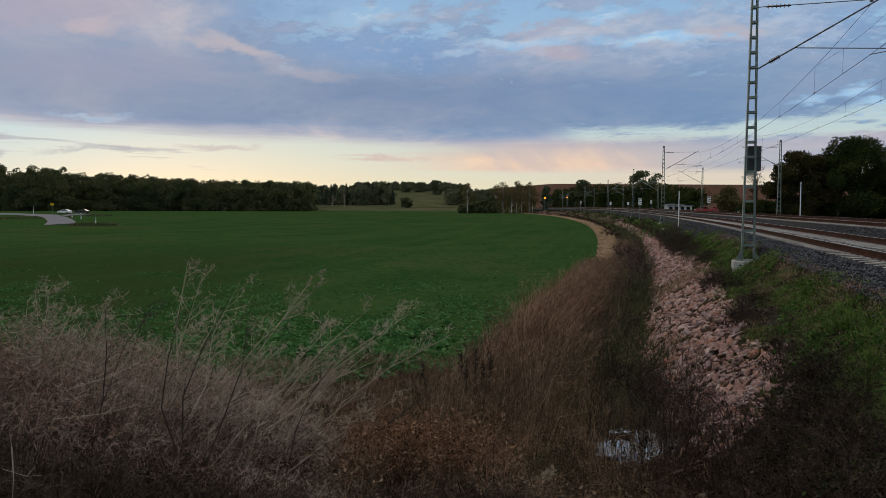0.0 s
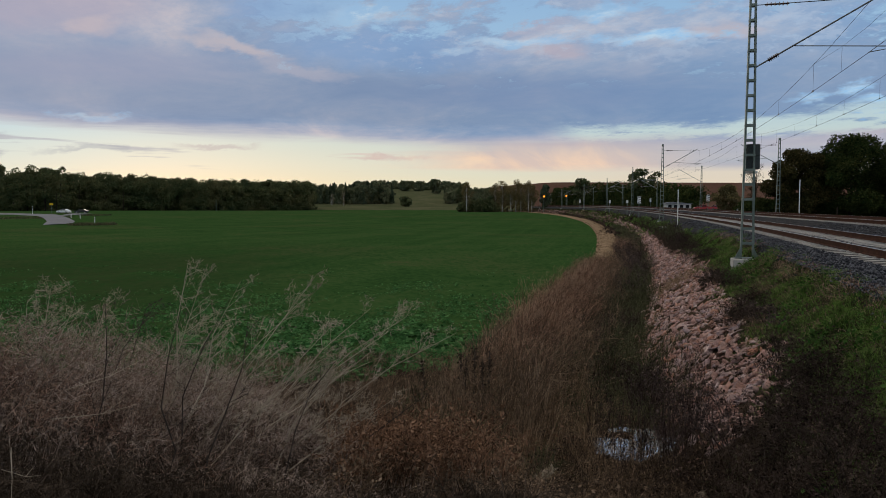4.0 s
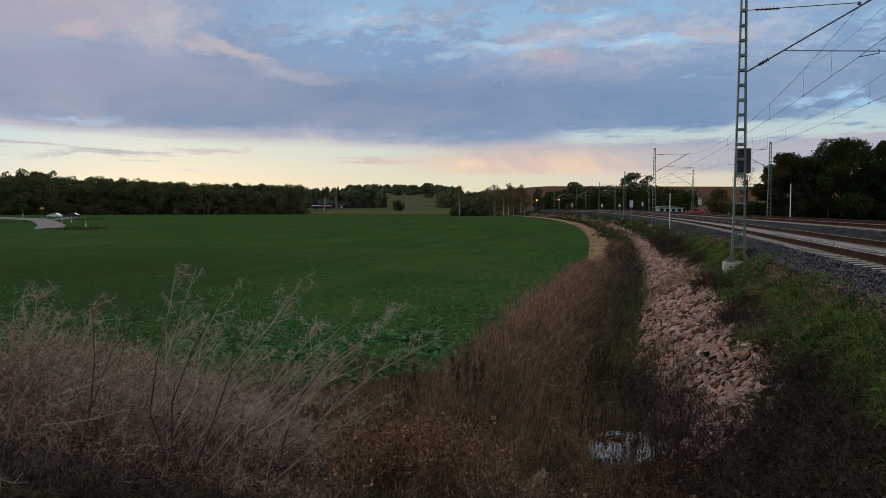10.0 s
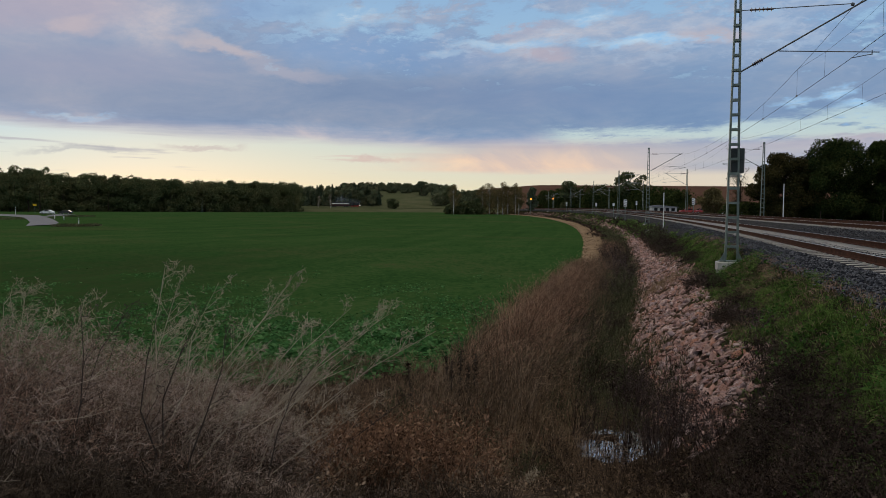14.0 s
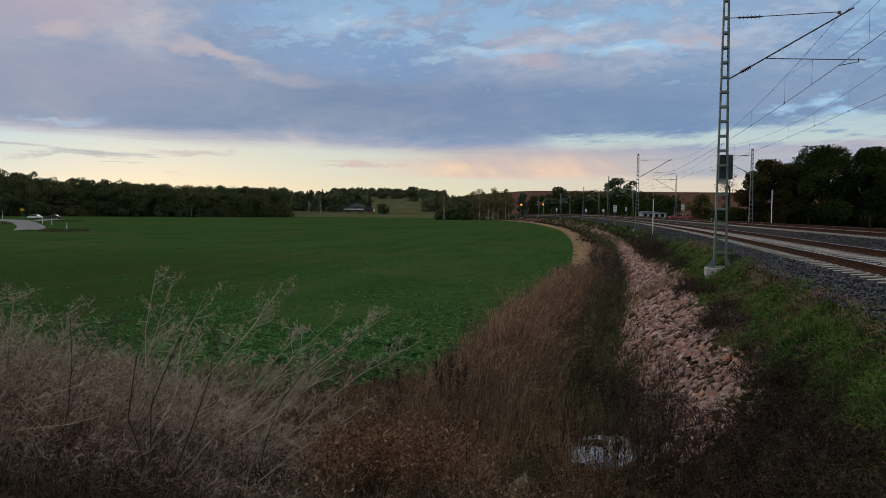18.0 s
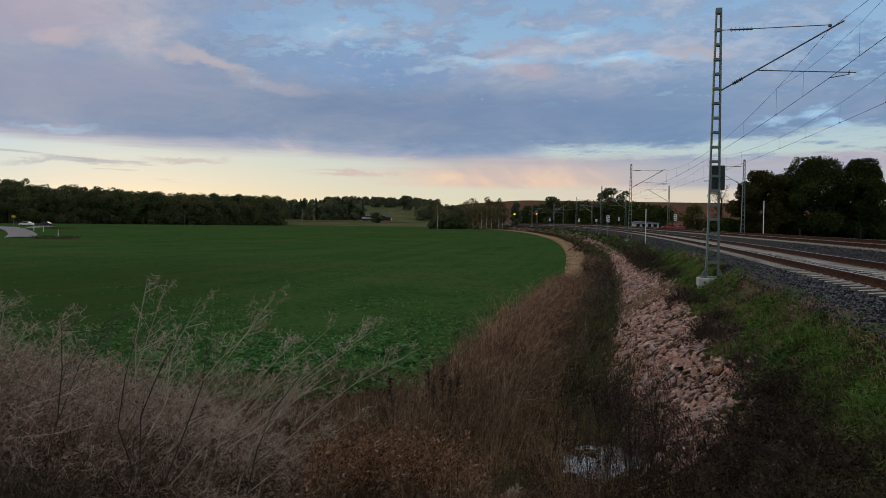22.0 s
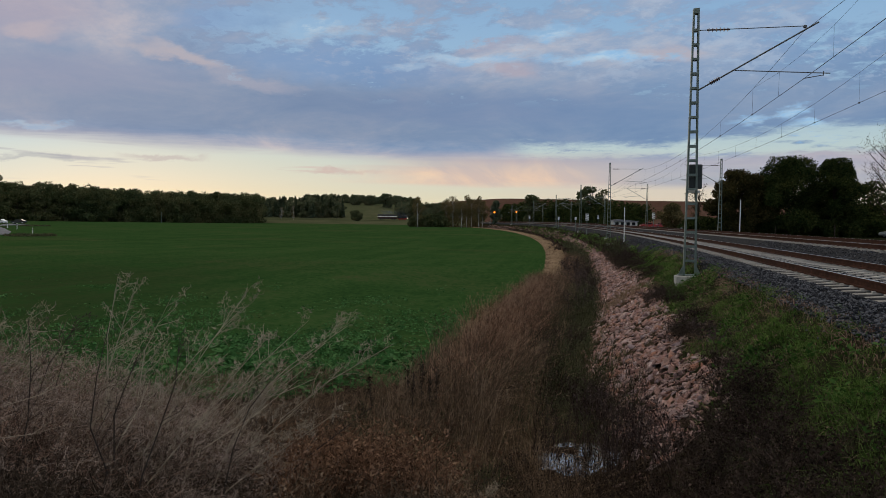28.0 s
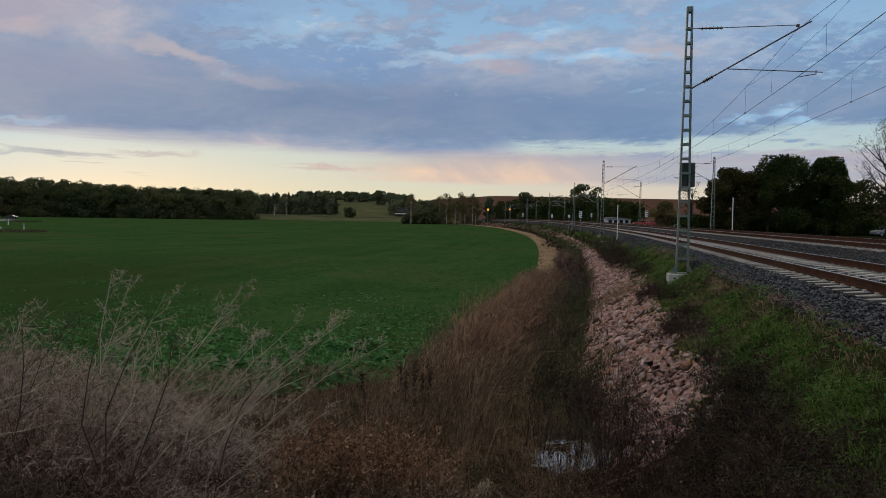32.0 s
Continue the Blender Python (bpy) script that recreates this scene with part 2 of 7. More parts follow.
    # overhead the sheet closes to an even pale overcast
    col = n.mix(n.step(zc, 0.29, 0.62), col, (0.72, 0.69, 0.63))
    bg = n.node("ShaderNodeBackground", ins={"Color": col, "Strength": 1.0})
    out = n.node("ShaderNodeOutputWorld", ins={"Surface": bg.outputs[0]})


make_world()
sun_data = bpy.data.lights.new("sun", "SUN")
sun_data.energy, sun_data.angle, sun_data.color = 0.5, radians(25), (1.0, 0.80, 0.62)
sun = new("sun", sun_data)
sun.matrix_world = look((0, 0, 60), (-math.sin(SUN_AZ) * 60, -math.cos(SUN_AZ) * 60, 60 - 60 * math.tan(radians(12))))


# ---- materials ----
def material(name, colors, scale=4.0, rough=0.85, bump=0.0, fine=30.0, island=0.0, objrand=0.0, metal=0.0, spec=0.0, translucent=0.0):
    """Colours (dark, mid, light) spread by noise at two scales; island and objrand: how far pieces differ in value."""
    m = bpy.data.materials.new(name)
    m.use_nodes = True
    n = Net(m.node_tree)
    tc = n.node("ShaderNodeTexCoord").outputs["Object"]
    a = n.noise(tc, scale, 4.0, 0.6, 0.3)
    b = n.noise(tc, fine, 3.0, 0.6)
    v = n.math("MULTIPLY_ADD", n.math("SUBTRACT", b, 0.5), 0.6, a)
    if island:
        r = n.node("ShaderNodeNewGeometry").outputs["Random Per Island"]
        v = n.math("MULTIPLY_ADD", n.math("SUBTRACT", r, 0.5), island, v)
    if objrand:
        r = n.node("ShaderNodeObjectInfo").outputs["Random"]
        v = n.math("MULTIPLY_ADD", n.math("SUBTRACT", r, 0.5), objrand, v)
    k = len(colors)
    col = n.ramp(v, [(0.25 + 0.5 * i / max(1, k - 1), c) for i, c in enumerate(colors)])
    bsdf = n.node("ShaderNodeBsdfPrincipled", ins={"Base Color": col, "Roughness": rough, "Metallic": metal, "Specular IOR Level": spec})
    if bump:
        bp = n.node("ShaderNodeBump", ins={"Strength": 0.6, "Distance": bump, "Height": v})
        m.node_tree.links.new(bp.outputs[0], bsdf.inputs["Normal"])
    surf = bsdf.outputs[0]
    if translucent:
        tr = n.node("ShaderNodeBsdfTranslucent", ins={"Color": col})
        mx = n.node("ShaderNodeMixShader", ins={0: translucent, 1: surf, 2: tr.outputs[0]})
        surf = mx.outputs[0]
    n.node("ShaderNodeOutputMaterial", ins={"Surface": surf})
    return m


def field_material():
    """Young crop seen far across: green with long faint bands where soil and stubble show."""
    m = bpy.data.materials.new("field_crop")
    m.use_nodes = True
    n = Net(m.node_tree)
    tc = n.node("ShaderNodeTexCoord").outputs["Object"]
    sep = n.node("ShaderNodeSeparateXYZ", ins={0: tc})
    dx, dy = n.math("ADD", sep.outputs[0], 852.77), n.math("SUBTRACT", sep.outputs[1], 271.02)
    ring = n.math("SQRT", n.math("ADD", n.math("MULTIPLY", dx, dx), n.math("MULTIPLY", dy, dy)))
    # drill rows follow the curved edge of the field
    lay = n.node("ShaderNodeCombineXYZ", ins={0: n.math("MULTIPLY", ring, 0.55), 1: n.math("MULTIPLY", sep.outputs[1], 0.018), 2: 0.0}).outputs[0]
    bands = n.noise(lay, 1.0, 4.0, 0.6, 0.1)
    patches = n.noise(tc, 0.16, 6.0, 0.66, 0.5)
    broad = n.noise(tc, 0.035, 3.0, 0.5, 0.3)
    grain = n.noise(tc, 3.5, 6.0, 0.75)
    v = n.math("MULTIPLY_ADD", n.math("SUBTRACT", grain, 0.5), 1.15, n.math("MULTIPLY_ADD", n.math("SUBTRACT", bands, 0.5), 0.34, n.math("MULTIPLY_ADD", patches, 0.50, 0.25)))
    v = n.math("MULTIPLY_ADD", n.math("SUBTRACT", broad, 0.5), 0.16, v)
    col = n.ramp(v, [(0.24, (0.0165, 0.047, 0.0140)), (0.46, (0.030, 0.070, 0.020)), (0.60, (0.043, 0.083, 0.026)), (0.80, (0.064, 0.080, 0.034))])
    soil = n.math("MULTIPLY", n.step(patches, 0.55, 0.70), n.step(grain, 0.42, 0.62))
    col = n.mix(n.math("MULTIPLY", soil, 0.30), col, (0.085, 0.058, 0.032))
    col = n.mix(n.math("MULTIPLY", n.math("MULTIPLY", n.step(broad, 0.52, 0.66), n.step(grain, 0.40, 0.58)), 0.34), col, (0.082, 0.062, 0.036))
    # thin stand on bare soil in the near corner by the road
    thin = n.math("MULTIPLY", n.math("SUBTRACT", 1.0, n.step(sep.outputs[0], -15.0, -3.0)), n.math("SUBTRACT", 1.0, n.step(sep.outputs[1], 30.0, 75.0)))
    thin = n.math("MULTIPLY", thin, n.step(n.math("MULTIPLY_ADD", n.math("SUBTRACT", grain, 0.5), 0.8, patches), 0.30, 0.55))
    col = n.mix(n.math("MULTIPLY", thin, 0.55), col, (0.026, 0.031, 0.015))
    bsdf = n.node("ShaderNodeBsdfPrincipled", ins={"Base Color": col, "Roughness": 0.95, "Specular IOR Level": 0.0})
    n.node("ShaderNodeOutputMaterial", ins={"Surface": bsdf.outputs[0]})
    return m


def zone_material(centre, radius):
    """Soil of the dry margin, turf of the verge and gravel bed, parted by the distance from the curve's centre with ragged edges."""
    m = bpy.data.materials.new("railway_ground")
    m.use_nodes = True
    n = Net(m.node_tree)
    tc = n.node("ShaderNodeTexCoord").outputs["Object"]
    sep = n.node("ShaderNodeSeparateXYZ", ins={0: tc})
    dx, dy = n.math("SUBTRACT", sep.outputs[0], centre[0]), n.math("SUBTRACT", sep.outputs[1], centre[1])
    far = n.math("SQRT", n.math("ADD", n.math("MULTIPLY", dx, dx), n.math("MULTIPLY", dy, dy)))
    off = n.math("SUBTRACT", radius, far)
    off = n.math("MULTIPLY_ADD", n.math("SUBTRACT", n.noise(tc, 1.3, 5.0, 0.65), 0.5), 0.9, off)

    def soil(colors, scale, fine):
        v = n.math("MULTIPLY_ADD", n.math("SUBTRACT", n.noise(tc, fine, 3.0, 0.6), 0.5), 0.6, n.noise(tc, scale, 4.0, 0.6, 0.3))
        return n.ramp(v, [(0.25 + 0.25 * i, c) for i, c in enumerate(colors)]), v

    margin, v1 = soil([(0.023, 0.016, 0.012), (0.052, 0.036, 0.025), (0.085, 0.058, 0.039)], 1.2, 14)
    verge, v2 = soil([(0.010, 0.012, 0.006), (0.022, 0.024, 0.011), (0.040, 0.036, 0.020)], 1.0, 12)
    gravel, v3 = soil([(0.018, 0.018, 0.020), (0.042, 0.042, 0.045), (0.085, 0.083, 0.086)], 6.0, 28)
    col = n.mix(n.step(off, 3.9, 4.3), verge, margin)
    shoulder = n.math("MULTIPLY_ADD", n.step(sep.outputs[1], 36.0, 46.0), 0.7, 2.22)
    bed = n.math("MULTIPLY", n.math("SUBTRACT", 1.0, n.step(n.math("SUBTRACT", off, shoulder), -0.06, 0.06)), n.step(off, -8.3, -8.1))
    col = n.mix(bed, col, gravel)
    bsdf = n.node("ShaderNodeBsdfPrincipled", ins={"Base Color": col, "Roughness": 0.95, "Specular IOR Level": 0.0})
    bp = n.node("ShaderNodeBump", ins={"Strength": 0.6, "Distance": 0.04, "Height": n.math("MULTIPLY_ADD", v3, 0.6, v1)})
    m.node_tree.links.new(bp.outputs[0], bsdf.inputs["Normal"])
    n.node("ShaderNodeOutputMaterial", ins={"Surface": bsdf.outputs[0]})
    return m


def stone_material():
    """Broken granite: pink, pale grey, rust and slate pieces with stained faces."""
    m = bpy.data.materials.new("pink_granite")
    m.use_nodes = True
    n = Net(m.node_tree)
    tc = n.node("ShaderNodeTexCoord").outputs["Object"]
    where = n.node("ShaderNodeNewGeometry")
    isle = where.outputs["Random Per Island"]
    each = n.node("ShaderNodeObjectInfo").outputs["Random"]
    pick = n.math("FRACT", n.math("ADD", n.math("MULTIPLY", isle, 7.31), n.math("MULTIPLY", each, 5.17)))
    tone = n.ramp(pick, [(0.0, (0.33, 0.205, 0.175)), (0.22, (0.46, 0.305, 0.262)), (0.40, (0.37, 0.285, 0.27)), (0.55, (0.55, 0.415, 0.37)), (0.70, (0.45, 0.235, 0.16)), (0.80, (0.34, 0.275, 0.285)), (0.92, (0.66, 0.545, 0.50)), (1.0, (0.29, 0.185, 0.16))])
    grain = n.noise(tc, 9.0, 5.0, 0.65, 0.3)
    stain = n.noise(where.outputs["Position"], 2.2, 4.0, 0.6, 0.4)
    col = n.mix(n.math("MULTIPLY", n.step(stain, 0.52, 0.68), 0.45), tone, (0.20, 0.105, 0.072))
    col = n.mix(1.0, col, n.ramp(grain, [(0.3, (0.49, 0.45, 0.45)), (0.7, (1.10, 1.0, 1.0))]), "MULTIPLY")
    bsdf = n.node("ShaderNodeBsdfPrincipled", ins={"Base Color": col, "Roughness": 0.88, "Specular IOR Level": 0.1})
    bp = n.node("ShaderNodeBump", ins={"Strength": 0.7, "Distance": 0.02, "Height": grain})
    m.node_tree.links.new(bp.outputs[0], bsdf.inputs["Normal"])
    n.node("ShaderNodeOutputMaterial", ins={"Surface": bsdf.outputs[0]})
    return m


def smoke_material():
    """Thin smoke: mostly clear sheets that add up to a faint blue-grey haze."""
    m = bpy.data.materials.new("engine_smoke")
    m.use_nodes = True
    n = Net(m.node_tree)
    tc = n.node("ShaderNodeTexCoord").outputs["Object"]
    veil = n.math("MULTIPLY", n.step(n.noise(tc, 0.7, 4.0, 0.6), 0.38, 0.68), 0.16)
    grey = n.node("ShaderNodeBsdfDiffuse", ins={"Color": (0.30, 0.34, 0.42, 1.0)})
    gone = n.node("ShaderNodeBsdfTransparent")
    mx = n.node("ShaderNodeMixShader", ins={0: veil, 1: gone.outputs[0], 2: grey.outputs[0]})
    n.node("ShaderNodeOutputMaterial", ins={"Surface": mx.outputs[0]})
    return m


def glowing(name, color, strength):
    m = bpy.data.materials.new(name)
    m.use_nodes = True
    n = Net(m.node_tree)
    e = n.node("ShaderNodeEmission", ins={"Color": (*color, 1), "Strength": strength})
    n.node("ShaderNodeOutputMaterial", ins={"Surface": e.outputs[0]})
    return m


MAT = {
    "field": field_material(),
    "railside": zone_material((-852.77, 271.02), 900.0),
    "straw": material("straw_strip", [(0.105, 0.070, 0.044), (0.205, 0.141, 0.090), (0.31, 0.222, 0.146)], 0.9, 0.95, 0.0, 10, island=0.4),
    "plough": material("ploughed_soil", [(0.074, 0.041, 0.030), (0.104, 0.059, 0.044), (0.133, 0.078, 0.059)], 0.02, 0.95, 0.0, 0.4),
    "pasture": material("pasture_grass", [(0.058, 0.068, 0.033), (0.082, 0.090, 0.047), (0.115, 0.110, 0.064)], 0.05, 0.95, 0.0, 0.6),
    "asphalt": material("road_asphalt", [(0.16, 0.16, 0.18), (0.205, 0.205, 0.225), (0.25, 0.25, 0.27)], 0.5, 0.9, 0.0, 8),
    "far_bed": material("far_line_gravel", [(0.11, 0.095, 0.080), (0.165, 0.143, 0.122), (0.23, 0.20, 0.175)], 0.3, 0.95, 0.0, 3.0),
    "steel": material("galvanised_steel_green", [(0.105, 0.14, 0.128), (0.155, 0.195, 0.175), (0.21, 0.245, 0.225)], 3.0, 0.55, 0.002, 40, metal=0.35, spec=0.3),
    "dark_steel": material("dark_weathered_steel", [(0.07, 0.075, 0.08), (0.12, 0.125, 0.13), (0.18, 0.18, 0.18)], 4.0, 0.55, 0.001, 40, metal=0.4, spec=0.3),
    # paler copy of the arm steel: reflected sky is put into the colour
    "whitegrey": material("sky_paled_steel", [(0.26, 0.28, 0.29), (0.34, 0.36, 0.37), (0.42, 0.44, 0.45)], 3.0, 0.5, 0.0, 30, metal=0.3, spec=0.3),
    "wire": material("contact_wire_copper", [(0.03, 0.032, 0.036), (0.05, 0.05, 0.055), (0.07, 0.065, 0.065)], 4.0, 0.5, 0.0, 40, metal=0.5, spec=0.3),
    "insulator": material("insulator_ceramic", [(0.05, 0.035, 0.035), (0.08, 0.05, 0.05), (0.10, 0.07, 0.07)], 8.0, 0.25, spec=0.3),
    "concrete": material("pale_concrete", [(0.30, 0.29, 0.27), (0.42, 0.41, 0.38), (0.52, 0.50, 0.47)], 3.0, 0.9, 0.006, 35),
    "sleeper": material("sleeper_concrete", [(0.24, 0.225, 0.215), (0.35, 0.33, 0.31), (0.46, 0.435, 0.41)], 3.0, 0.9, 0.003, 30, objrand=0.25, island=0.2),
    "rust": material("rail_rust", [(0.028, 0.012, 0.008), (0.054, 0.023, 0.014), (0.088, 0.039, 0.024)], 5.0, 0.85, 0.001, 40, spec=0.05),
    "railtop": material("rail_polished", [(0.40, 0.37, 0.35), (0.52, 0.49, 0.47), (0.62, 0.60, 0.58)], 5.0, 0.28, 0.0, 30, metal=0.9, spec=0.3),
    "ballast": material("ballast_stone", [(0.018, 0.019, 0.024), (0.050, 0.052, 0.061), (0.148, 0.150, 0.168)], 5.0, 0.85, 0.004, 30, island=0.7),
    "riprap": stone_material(),
    "whitepost": material("white_post_paint", [(0.55, 0.55, 0.54), (0.70, 0.70, 0.69), (0.80, 0.80, 0.79)], 3.0, 0.6, 0.0, 30, spec=0.3),
    "water": material("ditch_water", [(0.62, 0.63, 0.64), (0.74, 0.75, 0.76), (0.84, 0.85, 0.86)], 3.0, 0.06, 0.003, 7, metal=0.7, spec=0.6),
    "bark": material("dark_bark", [(0.03, 0.024, 0.018), (0.05, 0.04, 0.03), (0.08, 0.065, 0.05)], 3.0, 0.95, 0.02, 22),
    "birch": material("birch_bark", [(0.10, 0.09, 0.08), (0.48, 0.46, 0.43), (0.62, 0.60, 0.57)], 2.0, 0.85, 0.01, 12),
    "leaf": material("green_leaf", [(0.020, 0.034, 0.012), (0.040, 0.058, 0.018), (0.075, 0.080, 0.026)], 0.25, 0.8, 0.0, 2.0, island=0.5, translucent=0.25),
    "leaf_olive": material("olive_brown_leaf", [(0.026, 0.030, 0.012), (0.056, 0.052, 0.020), (0.095, 0.074, 0.030)], 0.25, 0.8, 0.0, 2.0, island=0.5, translucent=0.25),
    "leaf_autumn": material("autumn_leaf", [(0.030, 0.034, 0.012), (0.075, 0.058, 0.020), (0.12, 0.075, 0.028)], 0.25, 0.8, 0.0, 2.0, island=0.5, translucent=0.25),
    "leaf_birch": material("birch_leaf", [(0.10, 0.086, 0.040), (0.16, 0.132, 0.062), (0.23, 0.180, 0.090)], 0.25, 0.8, 0.0, 2.0, island=0.5, translucent=0.35),
    "leaf_dark": material("dark_wood_leaf", [(0.057, 0.083, 0.040), (0.098, 0.117, 0.055), (0.163, 0.147, 0.073)], 0.08, 0.85, 0.0, 1.0, island=0.3, translucent=0.3),
    # far leaves and needles: lightened, with distance haze put into the colour
    "leaf_hazed": material("hazed_wood_leaf", [(0.085, 0.112, 0.066), (0.140, 0.160, 0.090), (0.215, 0.200, 0.115)], 0.08, 0.85, 0.0, 1.0, island=0.3, translucent=0.3),
    "conifer": material("conifer_needle", [(0.055, 0.078, 0.050), (0.082, 0.105, 0.064), (0.115, 0.135, 0.078)], 0.1, 0.85, 0.0, 1.0, island=0.5),
    "dry_grey": material("dry_weed_grey", [(0.104, 0.075, 0.060), (0.281, 0.214, 0.175), (0.479, 0.380, 0.323)], 1.1, 0.9, 0.0, 6, island=0.75, translucent=0.2),
    "dry_red": material("dry_weed_red", [(0.085, 0.052, 0.040), (0.21, 0.130, 0.098), (0.40, 0.265, 0.205)], 2.0, 0.9, 0.0, 6, island=0.7, translucent=0.2),
    "purple_twig": material("purple_brown_twig", [(0.026, 0.018, 0.017), (0.072, 0.051, 0.047), (0.155, 0.115, 0.104)], 2.0, 0.9, 0.0, 8, island=0.6),
    "dry_brown": material("dry_reed_brown", [(0.062, 0.036, 0.025), (0.215, 0.122, 0.080), (0.51, 0.320, 0.222)], 1.2, 0.9, 0.0, 5, island=0.8, translucent=0.2),
    # undergrowth brown, darkened: shade inside the weed mass is put into the colour
    "tangle": material("shaded_dry_tangle", [(0.020, 0.015, 0.011), (0.054, 0.040, 0.030), (0.118, 0.088, 0.067)], 2.0, 0.9, 0.0, 6, island=0.4),
    "dry_orange": material("dry_dock_orange", [(0.050, 0.029, 0.019), (0.160, 0.088, 0.054), (0.31, 0.19, 0.125)], 2.2, 0.9, 0.0, 6, island=0.5, translucent=0.2),
    "dry_tan": material("dry_stem_tan", [(0.099, 0.064, 0.040), (0.231, 0.156, 0.099), (0.418, 0.303, 0.204)], 2.0, 0.9, 0.0, 6, island=0.5, translucent=0.2),
    "weed_brown": material("withered_weed_brown", [(0.044, 0.032, 0.022), (0.136, 0.096, 0.065), (0.311, 0.220, 0.153)], 2.2, 0.9, 0.0, 6, island=0.45, translucent=0.15),
    "weed_leaf": material("broad_weed_leaf", [(0.022, 0.055, 0.012), (0.050, 0.115, 0.026), (0.095, 0.175, 0.046)], 0.6, 0.6, 0.0, 8, island=0.6, translucent=0.25),
    "dark_scrub": material("dark_scrub_stem", [(0.013, 0.0095, 0.008), (0.040, 0.029, 0.024), (0.100, 0.072, 0.059)], 2.0, 0.9, 0.0, 6, island=0.5),
    "sedge": material("ditch_sedge_green", [(0.026, 0.030, 0.016), (0.078, 0.083, 0.042), (0.169, 0.163, 0.091)], 1.8, 0.9, 0.0, 5, island=0.45, translucent=0.2),
    "turf": material("fresh_grass_blade", [(0.020, 0.042, 0.009), (0.090, 0.160, 0.036), (0.205, 0.290, 0.080)], 2.2, 0.8, 0.0, 5, island=0.45, translucent=0.3),
    "crop": material("crop_leaf", [(0.030, 0.088, 0.028), (0.066, 0.165, 0.054), (0.125, 0.245, 0.095)], 1.6, 0.7, 0.0, 5, island=0.4, translucent=0.2),
    "stalk_pale": material("pale_dry_stalk", [(0.23, 0.185, 0.142), (0.36, 0.30, 0.232), (0.48, 0.405, 0.315)], 2.0, 0.85, 0.0, 12, island=0.35),
    "stalk_dark": material("dark_dry_stalk", [(0.035, 0.028, 0.025), (0.06, 0.048, 0.042), (0.09, 0.07, 0.06)], 2.0, 0.85, 0.0, 12, island=0.3),
    "boxdark": material("dark_grey_box_paint", [(0.030, 0.040, 0.042), (0.045, 0.056, 0.058), (0.06, 0.072, 0.075)], 2.0, 0.5, 0.0, 20, spec=0.3),
    "wall_white": material("white_render", [(0.50, 0.48, 0.46), (0.62, 0.60, 0.57), (0.70, 0.68, 0.65)], 0.6, 0.9, 0.0, 6),
    "roof_grey": material("grey_sheet_roof", [(0.16, 0.165, 0.18), (0.22, 0.225, 0.245), (0.28, 0.285, 0.31)], 0.4, 0.6, 0.0, 6),
    "car_white": material("white_car_paint", [(0.68, 0.69, 0.72), (0.74, 0.75, 0.78), (0.80, 0.80, 0.82)], 0.6, 0.3, 0.0, 6, spec=0.5),
    "car_black": material("black_car_paint", [(0.012, 0.013, 0.015), (0.018, 0.019, 0.022), (0.025, 0.026, 0.03)], 0.6, 0.25, 0.0, 6, spec=0.5),
    "car_red": material("red_car_paint", [(0.30, 0.03, 0.03), (0.38, 0.04, 0.04), (0.45, 0.05, 0.05)], 0.6, 0.3, 0.0, 6, spec=0.5),
    "car_grey": material("grey_car_paint", [(0.22, 0.23, 0.25), (0.28, 0.29, 0.31), (0.33, 0.34, 0.36)], 0.6, 0.3, 0.0, 6, spec=0.5),
    "glass": material("dark_window_glass", [(0.015, 0.017, 0.02), (0.02, 0.022, 0.026), (0.03, 0.032, 0.036)], 1.0, 0.08, 0.0, 6, spec=0.7),
    "rubber": material("tyre_rubber", [(0.012, 0.012, 0.012), (0.02, 0.02, 0.02), (0.03, 0.03, 0.03)], 4.0, 0.9, 0.0, 30),
    "coach_red": material("coach_dark_red", [(0.035, 0.012, 0.013), (0.048, 0.016, 0.017), (0.062, 0.022, 0.022)], 0.6, 0.5, 0.0, 6, spec=0.3),
    "coach_cream": material("coach_cream", [(0.68, 0.67, 0.65), (0.78, 0.77, 0.75), (0.84, 0.83, 0.81)], 0.6, 0.5, 0.0, 6, spec=0.3),
    "engine_black": material("engine_black_paint", [(0.014, 0.015, 0.018), (0.022, 0.024, 0.028), (0.035, 0.037, 0.042)], 1.5, 0.45, 0.0, 10, spec=0.3),
    "engine_red": material("engine_frame_red", [(0.20, 0.018, 0.014), (0.28, 0.025, 0.02), (0.34, 0.035, 0.03)], 1.5, 0.5, 0.0, 10, spec=0.3),
    "smoke": smoke_material(),
    "yellow": material("sign_yellow", [(0.55, 0.34, 0.02), (0.62, 0.40, 0.03), (0.70, 0.46, 0.05)], 2.0, 0.5, 0.0, 20),
    "lamp": glowing("sodium_lamp_glow", (1.0, 0.25, 0.02), 3.0),
    "headlight": glowing("headlight_glow", (1.0, 0.93, 0.82), 3.0),
}


# ---- mesh helpers ----
RNG = np.random.default_rng(7)


